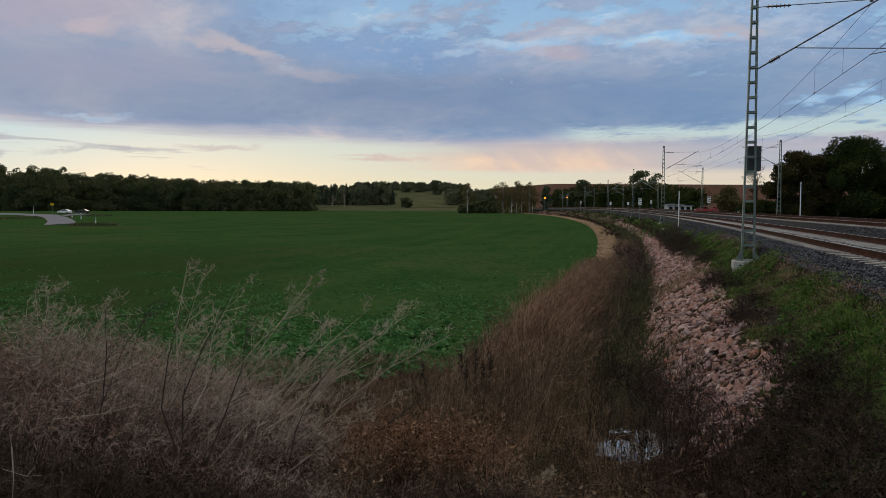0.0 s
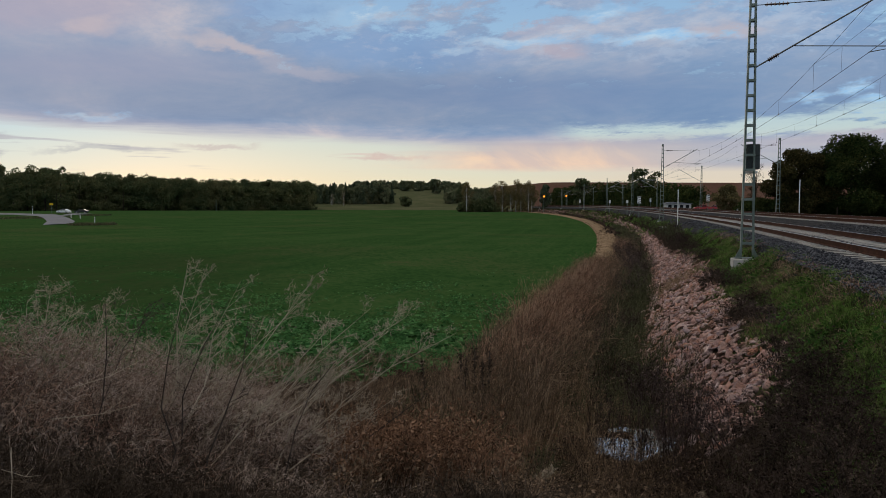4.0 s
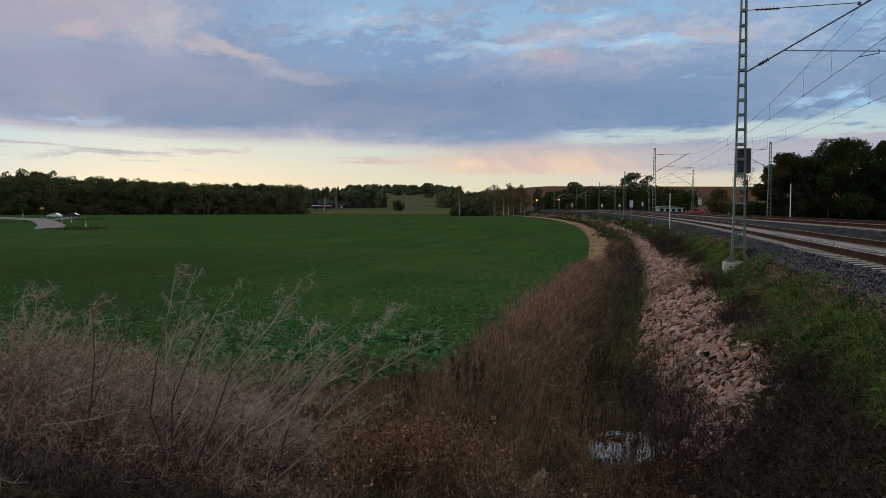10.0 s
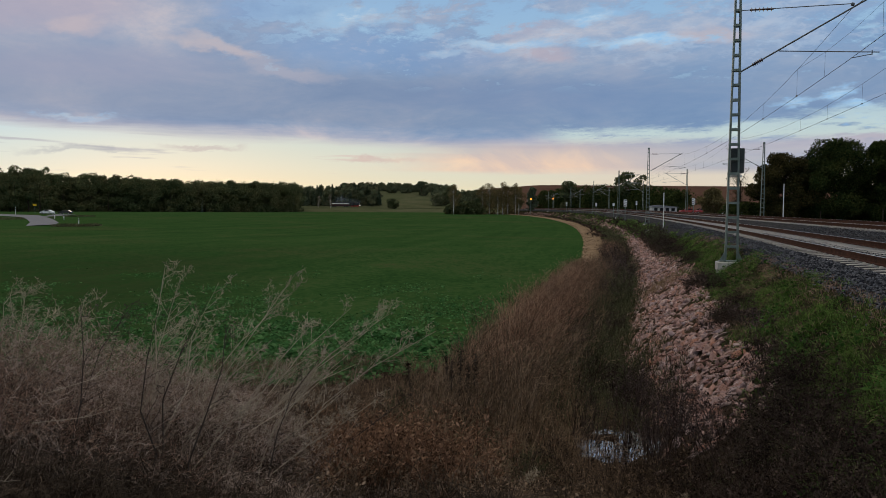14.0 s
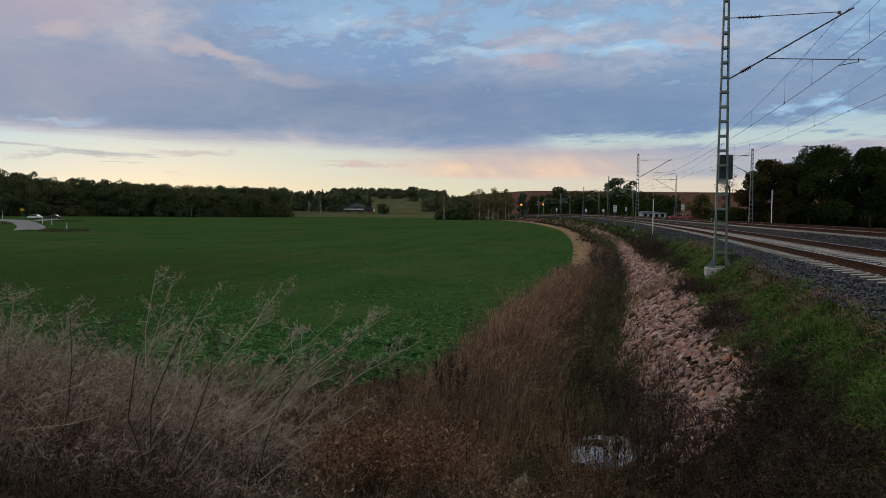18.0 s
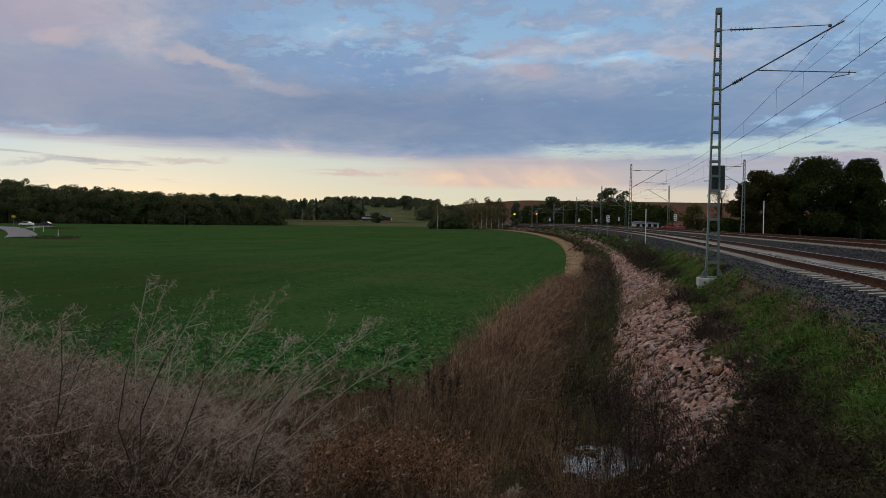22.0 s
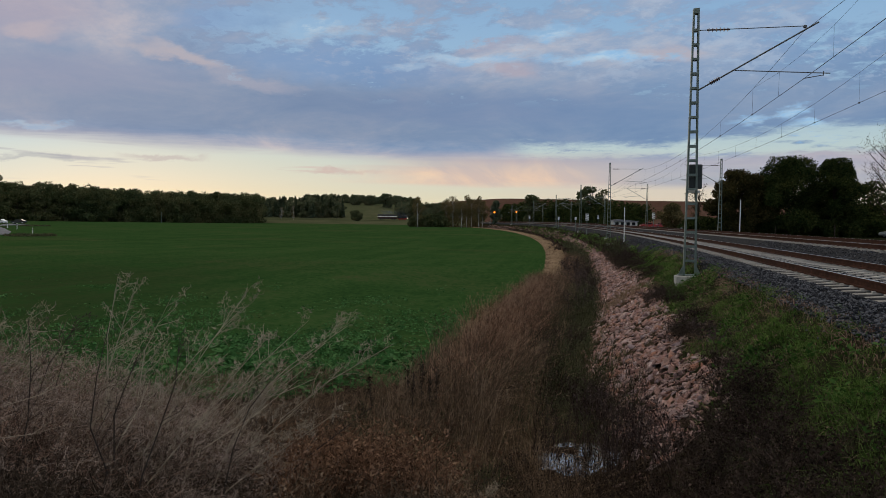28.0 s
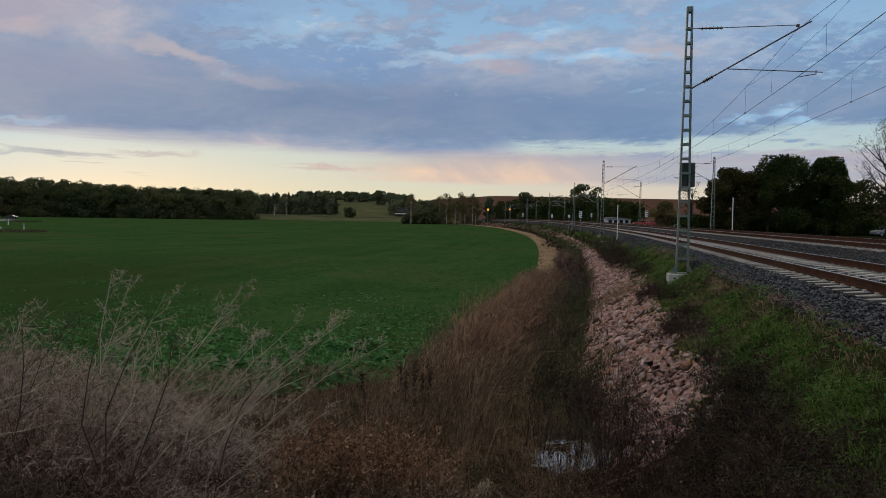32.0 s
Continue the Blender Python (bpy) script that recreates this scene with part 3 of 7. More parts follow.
class Mesh:
    """Gathers vertices and faces for one mesh."""

    def __init__(self):
        self.v, self.f, self.mi = [], [], []

    def add(self, verts, faces, mi=0):
        k = len(self.v)
        self.v.extend([tuple(p) for p in verts])
        self.f.extend([tuple(i + k for i in f) for f in faces])
        self.mi.extend([mi] * len(faces))
        return self

    def box(self, cx, cy, cz, sx, sy, sz, mi=0, m=None, cut=0.0):
        """A box with its four upright edges and rims eased by cut."""
        hx, hy, hz = sx / 2, sy / 2, sz / 2
        c = min(cut, hx * 0.45, hy * 0.45, hz * 0.45)
        if c <= 0:
            vs = [(x, y, z) for z in (-hz, hz) for x, y in ((-hx, -hy), (hx, -hy), (hx, hy), (-hx, hy))]
            fs = [(3, 2, 1, 0), (4, 5, 6, 7)] + [(i, (i + 1) % 4, (i + 1) % 4 + 4, i + 4) for i in range(4)]
        else:
            rings = []
            for z, k in ((-hz, c), (-hz + c, 0), (hz - c, 0), (hz, c)):
                a, b = hx - k, hy - k
                rings.append([(-a + c, -b, z), (a - c, -b, z), (a, -b + c, z), (a, b - c, z), (a - c, b, z), (-a + c, b, z), (-a, b - c, z), (-a, -b + c, z)])
            vs = [p for r in rings for p in r]
            fs = [tuple(range(7, -1, -1)), tuple(range(24, 32))]
            for r in range(3):
                fs += [(8 * r + i, 8 * r + (i + 1) % 8, 8 * r + 8 + (i + 1) % 8, 8 * r + 8 + i) for i in range(8)]
        pts = [Vector(p) + Vector((cx, cy, cz)) for p in vs]
        if m is not None:
            pts = [m @ p for p in pts]
        return self.add(pts, fs, mi)

    def tube(self, pts, radii, sides=6, mi=0, cap=True):
        pts = [Vector([float(c) for c in p]) for p in pts]
        if not hasattr(radii, "__len__"):
            radii = [radii] * len(pts)
        vs, fs = [], []
        for i, p in enumerate(pts):
            d = (pts[min(i + 1, len(pts) - 1)] - pts[max(i - 1, 0)])
            d = d.normalized() if d.length > 1e-9 else Vector((0, 0, 1))
            a = d.cross(Vector((0, 0, 1)) if abs(d.z) < 0.9 else Vector((1, 0, 0))).normalized()
            b = d.cross(a)
            for k in range(sides):
                w = 2 * math.pi * k / sides
                vs.append(p + float(radii[i]) * (math.cos(w) * a + math.sin(w) * b))
        for i in range(len(pts) - 1):
            for k in range(sides):
                q = (k + 1) % sides
                fs.append((i * sides + k, i * sides + q, (i + 1) * sides + q, (i + 1) * sides + k))
        if cap:
            fs.append(tuple(range(sides - 1, -1, -1)))
            fs.append(tuple(range((len(pts) - 1) * sides, len(pts) * sides)))
        return self.add(vs, fs, mi)

    def prism(self, outline, y0, y1, mi=0):
        """An outline in x, z pushed along y."""
        k = len(outline)
        vs = [(x, y0, z) for x, z in outline] + [(x, y1, z) for x, z in outline]
        fs = [tuple(range(k)), tuple(range(2 * k - 1, k - 1, -1))] + [(i + k, (i + 1) % k + k, (i + 1) % k, i) for i in range(k)]
        return self.add(vs, fs, mi)

    def data(self, name, mats, smooth=False):
        me = bpy.data.meshes.new(name)
        me.from_pydata(self.v, [], self.f)
        for m in (mats if isinstance(mats, (list, tuple)) else [mats]):
            me.materials.append(m)
        if any(self.mi):
            me.polygons.foreach_set("material_index", self.mi)
        if smooth:
            me.polygons.foreach_set("use_smooth", [True] * len(self.f))
        me.update()
        return me


def part(name, mesh, mats, parent=None, label="", smooth=False, at=None):
    """Links a mesh as one object, under a thing or a part where parent is given."""
    me = mesh.data(name, mats, smooth) if isinstance(mesh, Mesh) else mesh
    ob = new(name, me)
    if parent is not None:
        ob.parent = parent
    if at is not None:
        ob.matrix_basis = at
    if label:
        ob["label"] = label
    return ob


def thing(name, label, category, at=None, group="", kind=""):
    ob = new(name)
    ob.empty_display_size = 0.3
    if at is not None:
        ob.matrix_basis = at
    return tagged(ob, label, category, group, kind)


def raw_mesh(name, verts, quads, tris, mats, smooth=False):
    """A mesh straight from arrays."""
    me = bpy.data.meshes.new(name)
    nv, nq, nt = len(verts), len(quads), len(tris)
    me.vertices.add(nv)
    me.vertices.foreach_set("co", np.asarray(verts, dtype=np.float32).ravel())
    loops = np.concatenate([np.asarray(quads, dtype=np.int32).ravel(), np.asarray(tris, dtype=np.int32).ravel()])
    me.loops.add(len(loops))
    me.loops.foreach_set("vertex_index", loops)
    me.polygons.add(nq + nt)
    starts = np.concatenate([np.arange(nq) * 4, nq * 4 + np.arange(nt) * 3]).astype(np.int32)
    me.polygons.foreach_set("loop_start", starts)
    for m in (mats if isinstance(mats, (list, tuple)) else [mats]):
        me.materials.append(m)
    if smooth:
        me.polygons.foreach_set("use_smooth", np.ones(nq + nt, dtype=bool))
    me.update(calc_edges=True)
    return me


def unit(a):
    return a / np.maximum(np.linalg.norm(a, axis=-1, keepdims=True), 1e-9)


class Ribbons:
    """Many thin bent blades and leaves in one mesh."""

    def __init__(self):
        self.v, self.q, self.t, self.n = [], [], [], 0

    def blades(self, p0, p1, p2, w, rng=RNG):
        """Blades through three points, w wide at the foot."""
        p0, p1, p2 = (np.asarray(p, dtype=float) for p in (p0, p1, p2))
        k = len(p0)
        w = np.broadcast_to(np.asarray(w, dtype=float), (k,))[:, None]
        side = unit(np.cross(p2 - p0, rng.normal(size=(k, 3)))) * w / 2
        vs = np.stack([p0 - side, p0 + side, p1 + side * 0.75, p1 - side * 0.75, p2], axis=1).reshape(-1, 3)
        base = self.n + 5 * np.arange(k)[:, None]
        self.v.append(vs)
        self.q.append(base + np.array([[0, 1, 2, 3]]))
        self.t.append(base + np.array([[3, 2, 4]]))
        self.n += 5 * k
        return self

    def leaves(self, c, size, aspect=1.6, flat=0.0, rng=RNG):
        """Leaf-shaped quads; flat 1: lying level."""
        c = np.asarray(c, dtype=float)
        k = len(c)
        size = np.broadcast_to(np.asarray(size, dtype=float), (k,))[:, None]
        a = rng.normal(size=(k, 3))
        a[:, 2] *= 1 - flat
        a = unit(a)
        b = rng.normal(size=(k, 3))
        b[:, 2] *= 1 - flat
        b = unit(np.cross(a, np.cross(b, a)))
        a, b = a * size * aspect / 2, b * size / 2
        vs = np.stack([c - a, c + b * 0.9 - a * 0.1, c + a, c - b * 0.9 + a * 0.05], axis=1).reshape(-1, 3)
        self.v.append(vs)
        self.q.append(self.n + 4 * np.arange(k)[:, None] + np.array([[0, 1, 2, 3]]))
        self.n += 4 * k
        return self

    def mesh(self, name, mats):
        z3, z4 = np.zeros((0, 3), int), np.zeros((0, 4), int)
        return raw_mesh(name, np.concatenate(self.v), np.concatenate(self.q) if self.q else z4, np.concatenate(self.t) if self.t else z3, mats)


# ---- the plan: a line curving left, radius 900 m; s along it, off to its left ----
RAD, CX, CY, PHI0 = 900.0, -852.77, 271.02, radians(-16.0)


def line_xy(s, off):
    a = PHI0 + np.asarray(s, dtype=float) / RAD
    r = RAD - np.asarray(off, dtype=float)
    return CX + r * np.cos(a), CY + r * np.sin(a)


def line_sn(x, y):
    dx, dy = np.asarray(x, dtype=float) - CX, np.asarray(y, dtype=float) - CY
    return (np.arctan2(dy, dx) - PHI0) * RAD, RAD - np.hypot(dx, dy)


def line_grade(s):
    return np.interp(np.asarray(s, dtype=float), (0, 30, 60, 90, 130, 170, 220, 260, 350), (0, 0.06, 0.15, 0.32, 0.58, 0.95, 1.2, 1.35, 1.5))


def smooth(v, lo, hi):
    t = np.clip((np.asarray(v, dtype=float) - lo) / (hi - lo), 0, 1)
    return t * t * (3 - 2 * t)


def heading(s):
    """Angle about z that turns local y along the line."""
    return -(radians(16.0) - s / RAD)


PROFILE_N = [-400, -60, -14, -10.2, -8.6, -7.7, -6.6, -5.8, -3.7, -2.7, -1.3, 1.3, 1.6, 2.25, 3.25, 3.9, 5.8, 6.9, 9.0, 9.8, 14]
PROFILE_Z = [-0.1, 0.0, -0.1, -0.1, 0.15, 0.86, 0.96, 0.955, 0.835, 0.60, 0.625, 0.505, 0.46, 0.33, -0.40, -0.55, -1.75, -1.82, -1.50, -1.62, -1.67]


def wavy(x, y):
    return np.sin(x * 1.7 + 0.6 * np.sin(y * 1.3)) * np.cos(y * 1.45 + 0.5 * np.sin(x * 0.9)) + 0.5 * np.sin(3.9 * x + 1.1) * np.cos(4.3 * y)


def ground_z(x, y):
    x, y = np.asarray(x, dtype=float), np.asarray(y, dtype=float)
    s, off = line_sn(x, y)
    off = np.where((s > 352) | (s < -260), np.maximum(off, 40), off)
    pinch = 0.7 * smooth(-s, 9, 14) * smooth(off, 3.2, 5.0) * (off < 12)
    far_n = np.where(off > 300, 300, off) + pinch
    cross = np.interp(far_n, PROFILE_N, PROFILE_Z)
    fall = 0.0045 * np.clip(y - 20, 0, 300)
    side = smooth(off, 4, 14)
    z = cross + side * fall + (1 - side) * line_grade(np.clip(s, -200, 330))
    spot = (1 - smooth(np.abs(s - 0.0), 0.7, 1.3)) * (off > 1.95) * (off < 3.4)
    z = z + spot * np.minimum(0, np.interp(off, [1.9, 2.12, 3.25], [0.36, -0.10, -0.40]) - z)
    # bank that carries the viewer and closes the ditch
    bank = 1 - smooth(y + 1.1 * np.maximum(x - 0.4, 0), 3.0, 9.6)
    z = np.where(off > 2.4, z * (1 - bank) + np.maximum(z, -0.05) * bank, z)
    # rising land beyond: embankment of the far line, pasture, ploughed hill
    d = np.hypot(x, y)
    rise = smooth(y, 425, 476) * smooth(120 - x, 0, 60)
    z = z + rise * np.clip(2.5 - z, 0, 9)
    ax = x / np.maximum(y, 1)
    hill = 36 * smooth(y, 640, 1000) * smooth(ax, -0.02, 0.16) + 17 * smooth(y, 500, 700) * (1 - smooth(ax, -0.02, 0.16)) * smooth(ax, -0.75, -0.2)
    z = z + np.where(y > 0, hill, 0) + 6 * smooth(y, 1100, 1900)
    near = (1 - smooth(d, 40, 90)) * (off > 2.6)
    # wet hollow in the ditch
    z = z - 0.07 * np.exp(-((s + 14.65) / 0.38) ** 2 - ((off - 5.15) / 0.34) ** 2)
    return z + 0.05 * near * wavy(x, y)


def strip_edges(s):
    """Both edges of the mown strip between the ditch and the crop."""
    return np.interp(s, (11, 20, 38, 78, 101, 160), (7.5, 7.6, 7.65, 8.0, 8.6, 9.6)), np.interp(s, (11, 20, 33, 75, 103, 160, 345), (8.4, 8.7, 9.2, 10.2, 10.7, 11.5, 11.8))


def build_ground():
    def spaced(lo, hi, near_lo, near_hi, step, grow):
        mid = list(np.arange(near_lo, near_hi + 1e-6, step))
        out, g = [near_hi], step
        while out[-1] < hi:
            g *= grow
            out.append(min(out[-1] + g, hi))
        neg, g = [near_lo], step
        while neg[-1] > lo:
            g *= grow
            neg.append(max(neg[-1] - g, lo))
        return np.array(neg[:0:-1] + mid + out[1:])

    xs = spaced(-2600, 2600, -14, 44, 0.25, 1.10)
    ys = spaced(-400, 3600, -4, 110, 0.4, 1.07)
    gx, gy = np.meshgrid(xs, ys)
    gz = ground_z(gx, gy)
    nx, ny = len(xs), len(ys)
    verts = np.stack([gx.ravel(), gy.ravel(), gz.ravel()], axis=1)
    i = (np.arange(ny - 1)[:, None] * nx + np.arange(nx - 1)[None, :]).ravel()
    quads = np.stack([i, i + 1, i + nx + 1, i + nx], axis=1)
    names = ["field", "railside", "straw", "plough", "pasture"]
    me = raw_mesh("ground", verts, quads, np.zeros((0, 3), int), [MAT[k] for k in names], True)
    cx, cy = (gx[:-1, :-1] + gx[1:, 1:]).ravel() / 2, (gy[:-1, :-1] + gy[1:, 1:]).ravel() / 2
    s, off = line_sn(cx, cy)
    mi = np.zeros(len(cx), dtype=np.int32)
    low, high = strip_edges(s)
    mi[off < high - 0.1] = 2
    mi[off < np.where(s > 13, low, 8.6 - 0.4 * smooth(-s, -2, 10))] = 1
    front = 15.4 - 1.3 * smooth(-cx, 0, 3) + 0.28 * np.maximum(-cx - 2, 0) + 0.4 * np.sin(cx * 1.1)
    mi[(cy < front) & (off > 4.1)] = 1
    mi[((s > 352) & (cy > 430)) | ((cy > 440) & (off > 20))] = 4
    ax = cx / np.maximum(cy, 1)
    mi[(cy > 600) & (ax > 0.035)] = 3
    me.polygons.foreach_set("material_index", mi)
    ob = new("ground", me)
    tagged(ob, "green crop field, dry margin and grassy railway verge", "ground", kind="structure")


build_ground()


def build_strip():
    """Pale straw strip between the field and the ditch, with a soft uneven edge."""
    s = np.arange(11.0, 345.0, 0.8)
    wob = 0.10 * np.sin(s * 0.9) + 0.07 * np.sin(s * 2.3 + 1) + 0.05 * np.sin(s * 5.1)
    inner = strip_edges(s)[0] + 0.5 * wob
    outer = strip_edges(s)[1] + 0.6 * wob
    rows = []
    for u in (0.0, 0.33, 0.67, 1.0):
        x, y = line_xy(s, inner + (outer - inner) * u)
        rows.append(np.stack([x, y, ground_z(x, y) + (0.07 if 0 < u < 1 else 0.03)], axis=1))
    k = len(s)
    i = np.concatenate([np.arange(k - 1) + j * k for j in range(3)])
    me = raw_mesh("straw_strip", np.concatenate(rows), np.stack([i, i + k, i + k + 1, i + 1], axis=1), np.zeros((0, 3), int), MAT["straw"], True)
    tagged(new("straw_strip", me), "pale mown straw strip along the field's edge", "ground", kind="structure")


build_strip()


# ---- railway ----
RAIL_TOP, CANT = 0.73, 0.10
TRACK_OFF = (0.0, -5.0)
TRACK_RAISE = {0.0: 0.0, -5.0: 0.33}
S_START, S_END = -45.0, 345.0


def on_line(s, off, z=0.0, turn=0.0):
    x, y = line_xy(s, off)
    return pose(float(x), float(y), z + float(line_grade(s)), 0, 0, math.degrees(heading(s)) + turn)


def build_track(off0):
    """Two rails on concrete sleepers; the outer rail stands higher."""
    root = thing("railway_track", "rust-brown rails on pale concrete sleepers in grey ballast", "railway track", group="tracks of the line")
    prof = [(-0.06, 0.0), (0.06, 0.0), (0.06, 0.02), (0.012, 0.04), (0.012, 0.125), (0.034, 0.135), (0.034, 0.165), (0.026, 0.172), (-0.026, 0.172), (-0.034, 0.165), (-0.034, 0.135), (-0.012, 0.125), (-0.012, 0.04), (-0.06, 0.02)]
    ss = np.concatenate([np.arange(S_START, 90, 2.5), np.arange(90, S_END + 1, 6)])
    for side in (1, -1):
        m = Mesh()
        vs, fs, mis = [], [], []
        k = len(prof)
        for s in ss:
            for px, pz in prof:
                x, y = line_xy(s, off0 + side * 0.752 - px)
                z = RAIL_TOP - 0.172 + pz + line_grade(s) + TRACK_RAISE[off0] + (0 if side > 0 else CANT)
                vs.append((float(x), float(y), float(z)))
        for i in range(len(ss) - 1):
            for j in range(k):
                q = (j + 1) % k
                fs.append((i * k + j, i * k + q, (i + 1) * k + q, (i + 1) * k + j))
                mis.append(1 if j == 7 else 0)
        m.v, m.f, m.mi = vs, fs, mis
        part("rail", m, [MAT["rust"], MAT["railtop"]], root)
    return root


def sleeper_mesh():
    m = Mesh()
    xs = [-1.3, -1.24, -0.45, 0.0, 0.45, 1.24, 1.3]
    top = [0.10, 0.15, 0.165, 0.13, 0.165, 0.15, 0.10]
    vs, fs = [], []
    for x, t in zip(xs, top):
        vs += [(x, -0.125, 0), (x, -0.09, t), (x, 0.09, t), (x, 0.125, 0)]
    for i in range(len(xs) - 1):
        for j in range(3):
            fs.append((4 * i + j, 4 * i + 4 + j, 4 * i + 5 + j, 4 * i + 1 + j))
    fs += [(0, 1, 2, 3), (27, 26, 25, 24)]
    m.add(vs, fs)
    for sx in (-0.752, 0.752):
        for dx in (-0.11, 0.11):
            m.box(sx + dx, 0, 0.175, 0.05, 0.09, 0.03)
    return m


tracks = [build_track(o) for o in TRACK_OFF]


def build_mast(s, off, side, height, tall_box=False, label=""):
    """A lattice mast with a cantilever reaching over the line; side -1: the line lies to its right as one looks along it."""
    root = thing("catenary_mast", label or "grey-green steel lattice mast with cantilever over the track", "catenary mast", on_line(s, off), group="masts along the line")
    g = MAT["steel"]
    # two channel legs that draw together towards the top, tied by flat battens
    w0, w1 = 0.205, 0.088
    depth = 0.10
    for sg in (-1, 1):
        m = Mesh()
        a, b = Vector((sg * w0, 0, 0)), Vector((sg * w1, 0, height))
        for fx, fy, tx, ty in ((0, 0, 0.014, 2 * depth), (-sg * 0.020, depth - 0.008, 0.052, 0.016), (-sg * 0.020, -depth + 0.008, 0.052, 0.016)):
            vs = []
            for p in (a, b):
                for ex, ey in ((-1, -1), (1, -1), (1, 1), (-1, 1)):
                    vs.append((p.x + fx + ex * tx / 2, fy + ey * ty / 2, p.z))
            m.add(vs, [(3, 2, 1, 0), (4, 5, 6, 7)] + [(i, (i + 1) % 4, (i + 1) % 4 + 4, i + 4) for i in range(4)])
        part("leg", m, g, root)
    z = 0.50
    gap = 0.47
    while z < height - 0.3:
        w = w0 + (w1 - w0) * z / height
        for fy in (depth + 0.008, -depth - 0.008):
            part("batten", Mesh().box(0, fy, z, 2 * w + 0.02, 0.012, 0.075), g, root)
        z += gap
    m = Mesh().box(0, 0, height - 0.09, 2 * w1 + 0.02, 2 * depth + 0.02, 0.18, cut=0.01)
    part("head_plate", m, g, root)
    m = Mesh()
    m.box(0.06, 0, -0.33, 1.02, 0.9, 0.66, cut=0.02)
    part("foundation", m, MAT["concrete"], root, "pale weathered concrete foundation block")
    m = Mesh()
    for sg in (-1, 1):
        m.add([(sg * 0.37, 0.02, 0.02), (sg * 0.21, 0.02, 0.02), (sg * 0.20, 0.02, 0.36), (sg * 0.37, -0.02, 0.02), (sg * 0.21, -0.02, 0.02), (sg * 0.20, -0.02, 0.36)], [(0, 1, 2), (5, 4, 3), (0, 3, 4, 1), (1, 4, 5, 2), (2, 5, 3, 0)])
    m.box(0, 0, 0.012 + 0.02, 0.78, 0.34, 0.024, cut=0.004)
    part("base_plate", m, g, root)
    d = side
    rail = RAIL_TOP
    wire_z, top_z = rail + 5.65 - float(line_grade(s)), rail + 7.17 - float(line_grade(s))
    # stay, strut, registration tube and steady arm of the cantilever
    # arms beyond the first: paler steel, sky reflection painted into its tone
    arm_mat, stout = (MAT["dark_steel"], 1.0) if tall_box else (MAT["whitegrey"], 1.35)

    def rod(nm, p, q, r, sides=6):
        return part(nm, Mesh().tube([p, q], r * stout, sides), arm_mat, root)

    hx = 0.115
    reach = 3.28
    foot_z, stay_z = wire_z - 0.30, top_z + 0.12
    rod("top_stay", (d * hx, 0, stay_z), (d * reach, 0, top_z + 0.13), 0.014)
    rod("bracket_tube", (d * hx, 0, foot_z), (d * (reach + 0.42), 0, top_z + 0.24), 0.025, 8)
    k = (top_z + 0.24 - foot_z) / (reach + 0.42 - hx)
    zz = foot_z + k * 1.12 - 0.03
    rod("registration_tube", (d * (hx + 1.12), 0, zz), (d * (reach + 0.80), 0, zz - 0.17), 0.016)
    rod("drop_bracket", (d * (reach + 0.6), 0, zz - 0.1), (d * (reach + 0.6), 0, zz - 0.24), 0.016)
    rod("steady_arm", (d * (reach + 0.6), 0, zz - 0.22), (d * 3.30, 0, wire_z + 0.0), 0.014)
    for p, q in (((d * 0.35, 0, stay_z), (d * 1.05, 0, stay_z - 0.005)), ((d * (hx + 0.36), 0, foot_z + k * 0.36), (d * (hx + 0.66), 0, foot_z + k * 0.66))):
        m = Mesh()
        a, b = Vector(p), Vector(q)
        for i in range(6):
            c = a.lerp(b, (i + 0.5) / 6)
            e = (b - a).normalized() * 0.02
            m.tube([c - e, c - e * 0.2, c + e], [0.03, 0.075, 0.03], 10)
        m.tube([a, b], 0.028, 8)
        part("insulator", m, MAT["insulator"], root, "ribbed dark insulator")
    m = Mesh().box(d * (reach + 0.02), 0, top_z + 0.11, 0.10, 0.08, 0.10, cut=0.02)
    part("stay_clamp", m, MAT["dark_steel"], root)
    if tall_box:
        m = Mesh()
        m.box(d * 0.13, 0.33, 0, 0.42, 0.42, 0.80, cut=0.02)
        bx = part("equipment_box", m, MAT["boxdark"], root, "dark grey control box with louvred face", at=pose(0, 0, 3.28))
        for i in range(2):
            part("box_lid", Mesh().box(d * 0.13, 0.11, -0.195 + 0.39 * i, 0.36, 0.03, 0.345, cut=0.01), MAT["boxdark"], bx)
        part("box_bracket", Mesh().box(d * 0.05, 0.14, -0.50, 0.44, 0.10, 0.08, cut=0.01), MAT["whitepost"], bx, "pale bracket under the box")
    return root


LEFT_MASTS = (0.0, 61.25, 109.5, 158.75, 207.0, 256.0, 305.0)
RIGHT_MASTS = (55.75, 105.75, 153.75, 203.0, 252.0, 301.0)
MAST_OFF = (2.66, -8.3)
build_mast(0.0, MAST_OFF[0], 1, 8.72, True, label="tall grey-green lattice mast with dark control box and cantilever")
for s in LEFT_MASTS[1:]:
    build_mast(s, MAST_OFF[0], 1, 8.72 - float(line_grade(s)))
for s in RIGHT_MASTS:
    build_mast(s, MAST_OFF[1], -1, 8.72 - float(line_grade(s)))


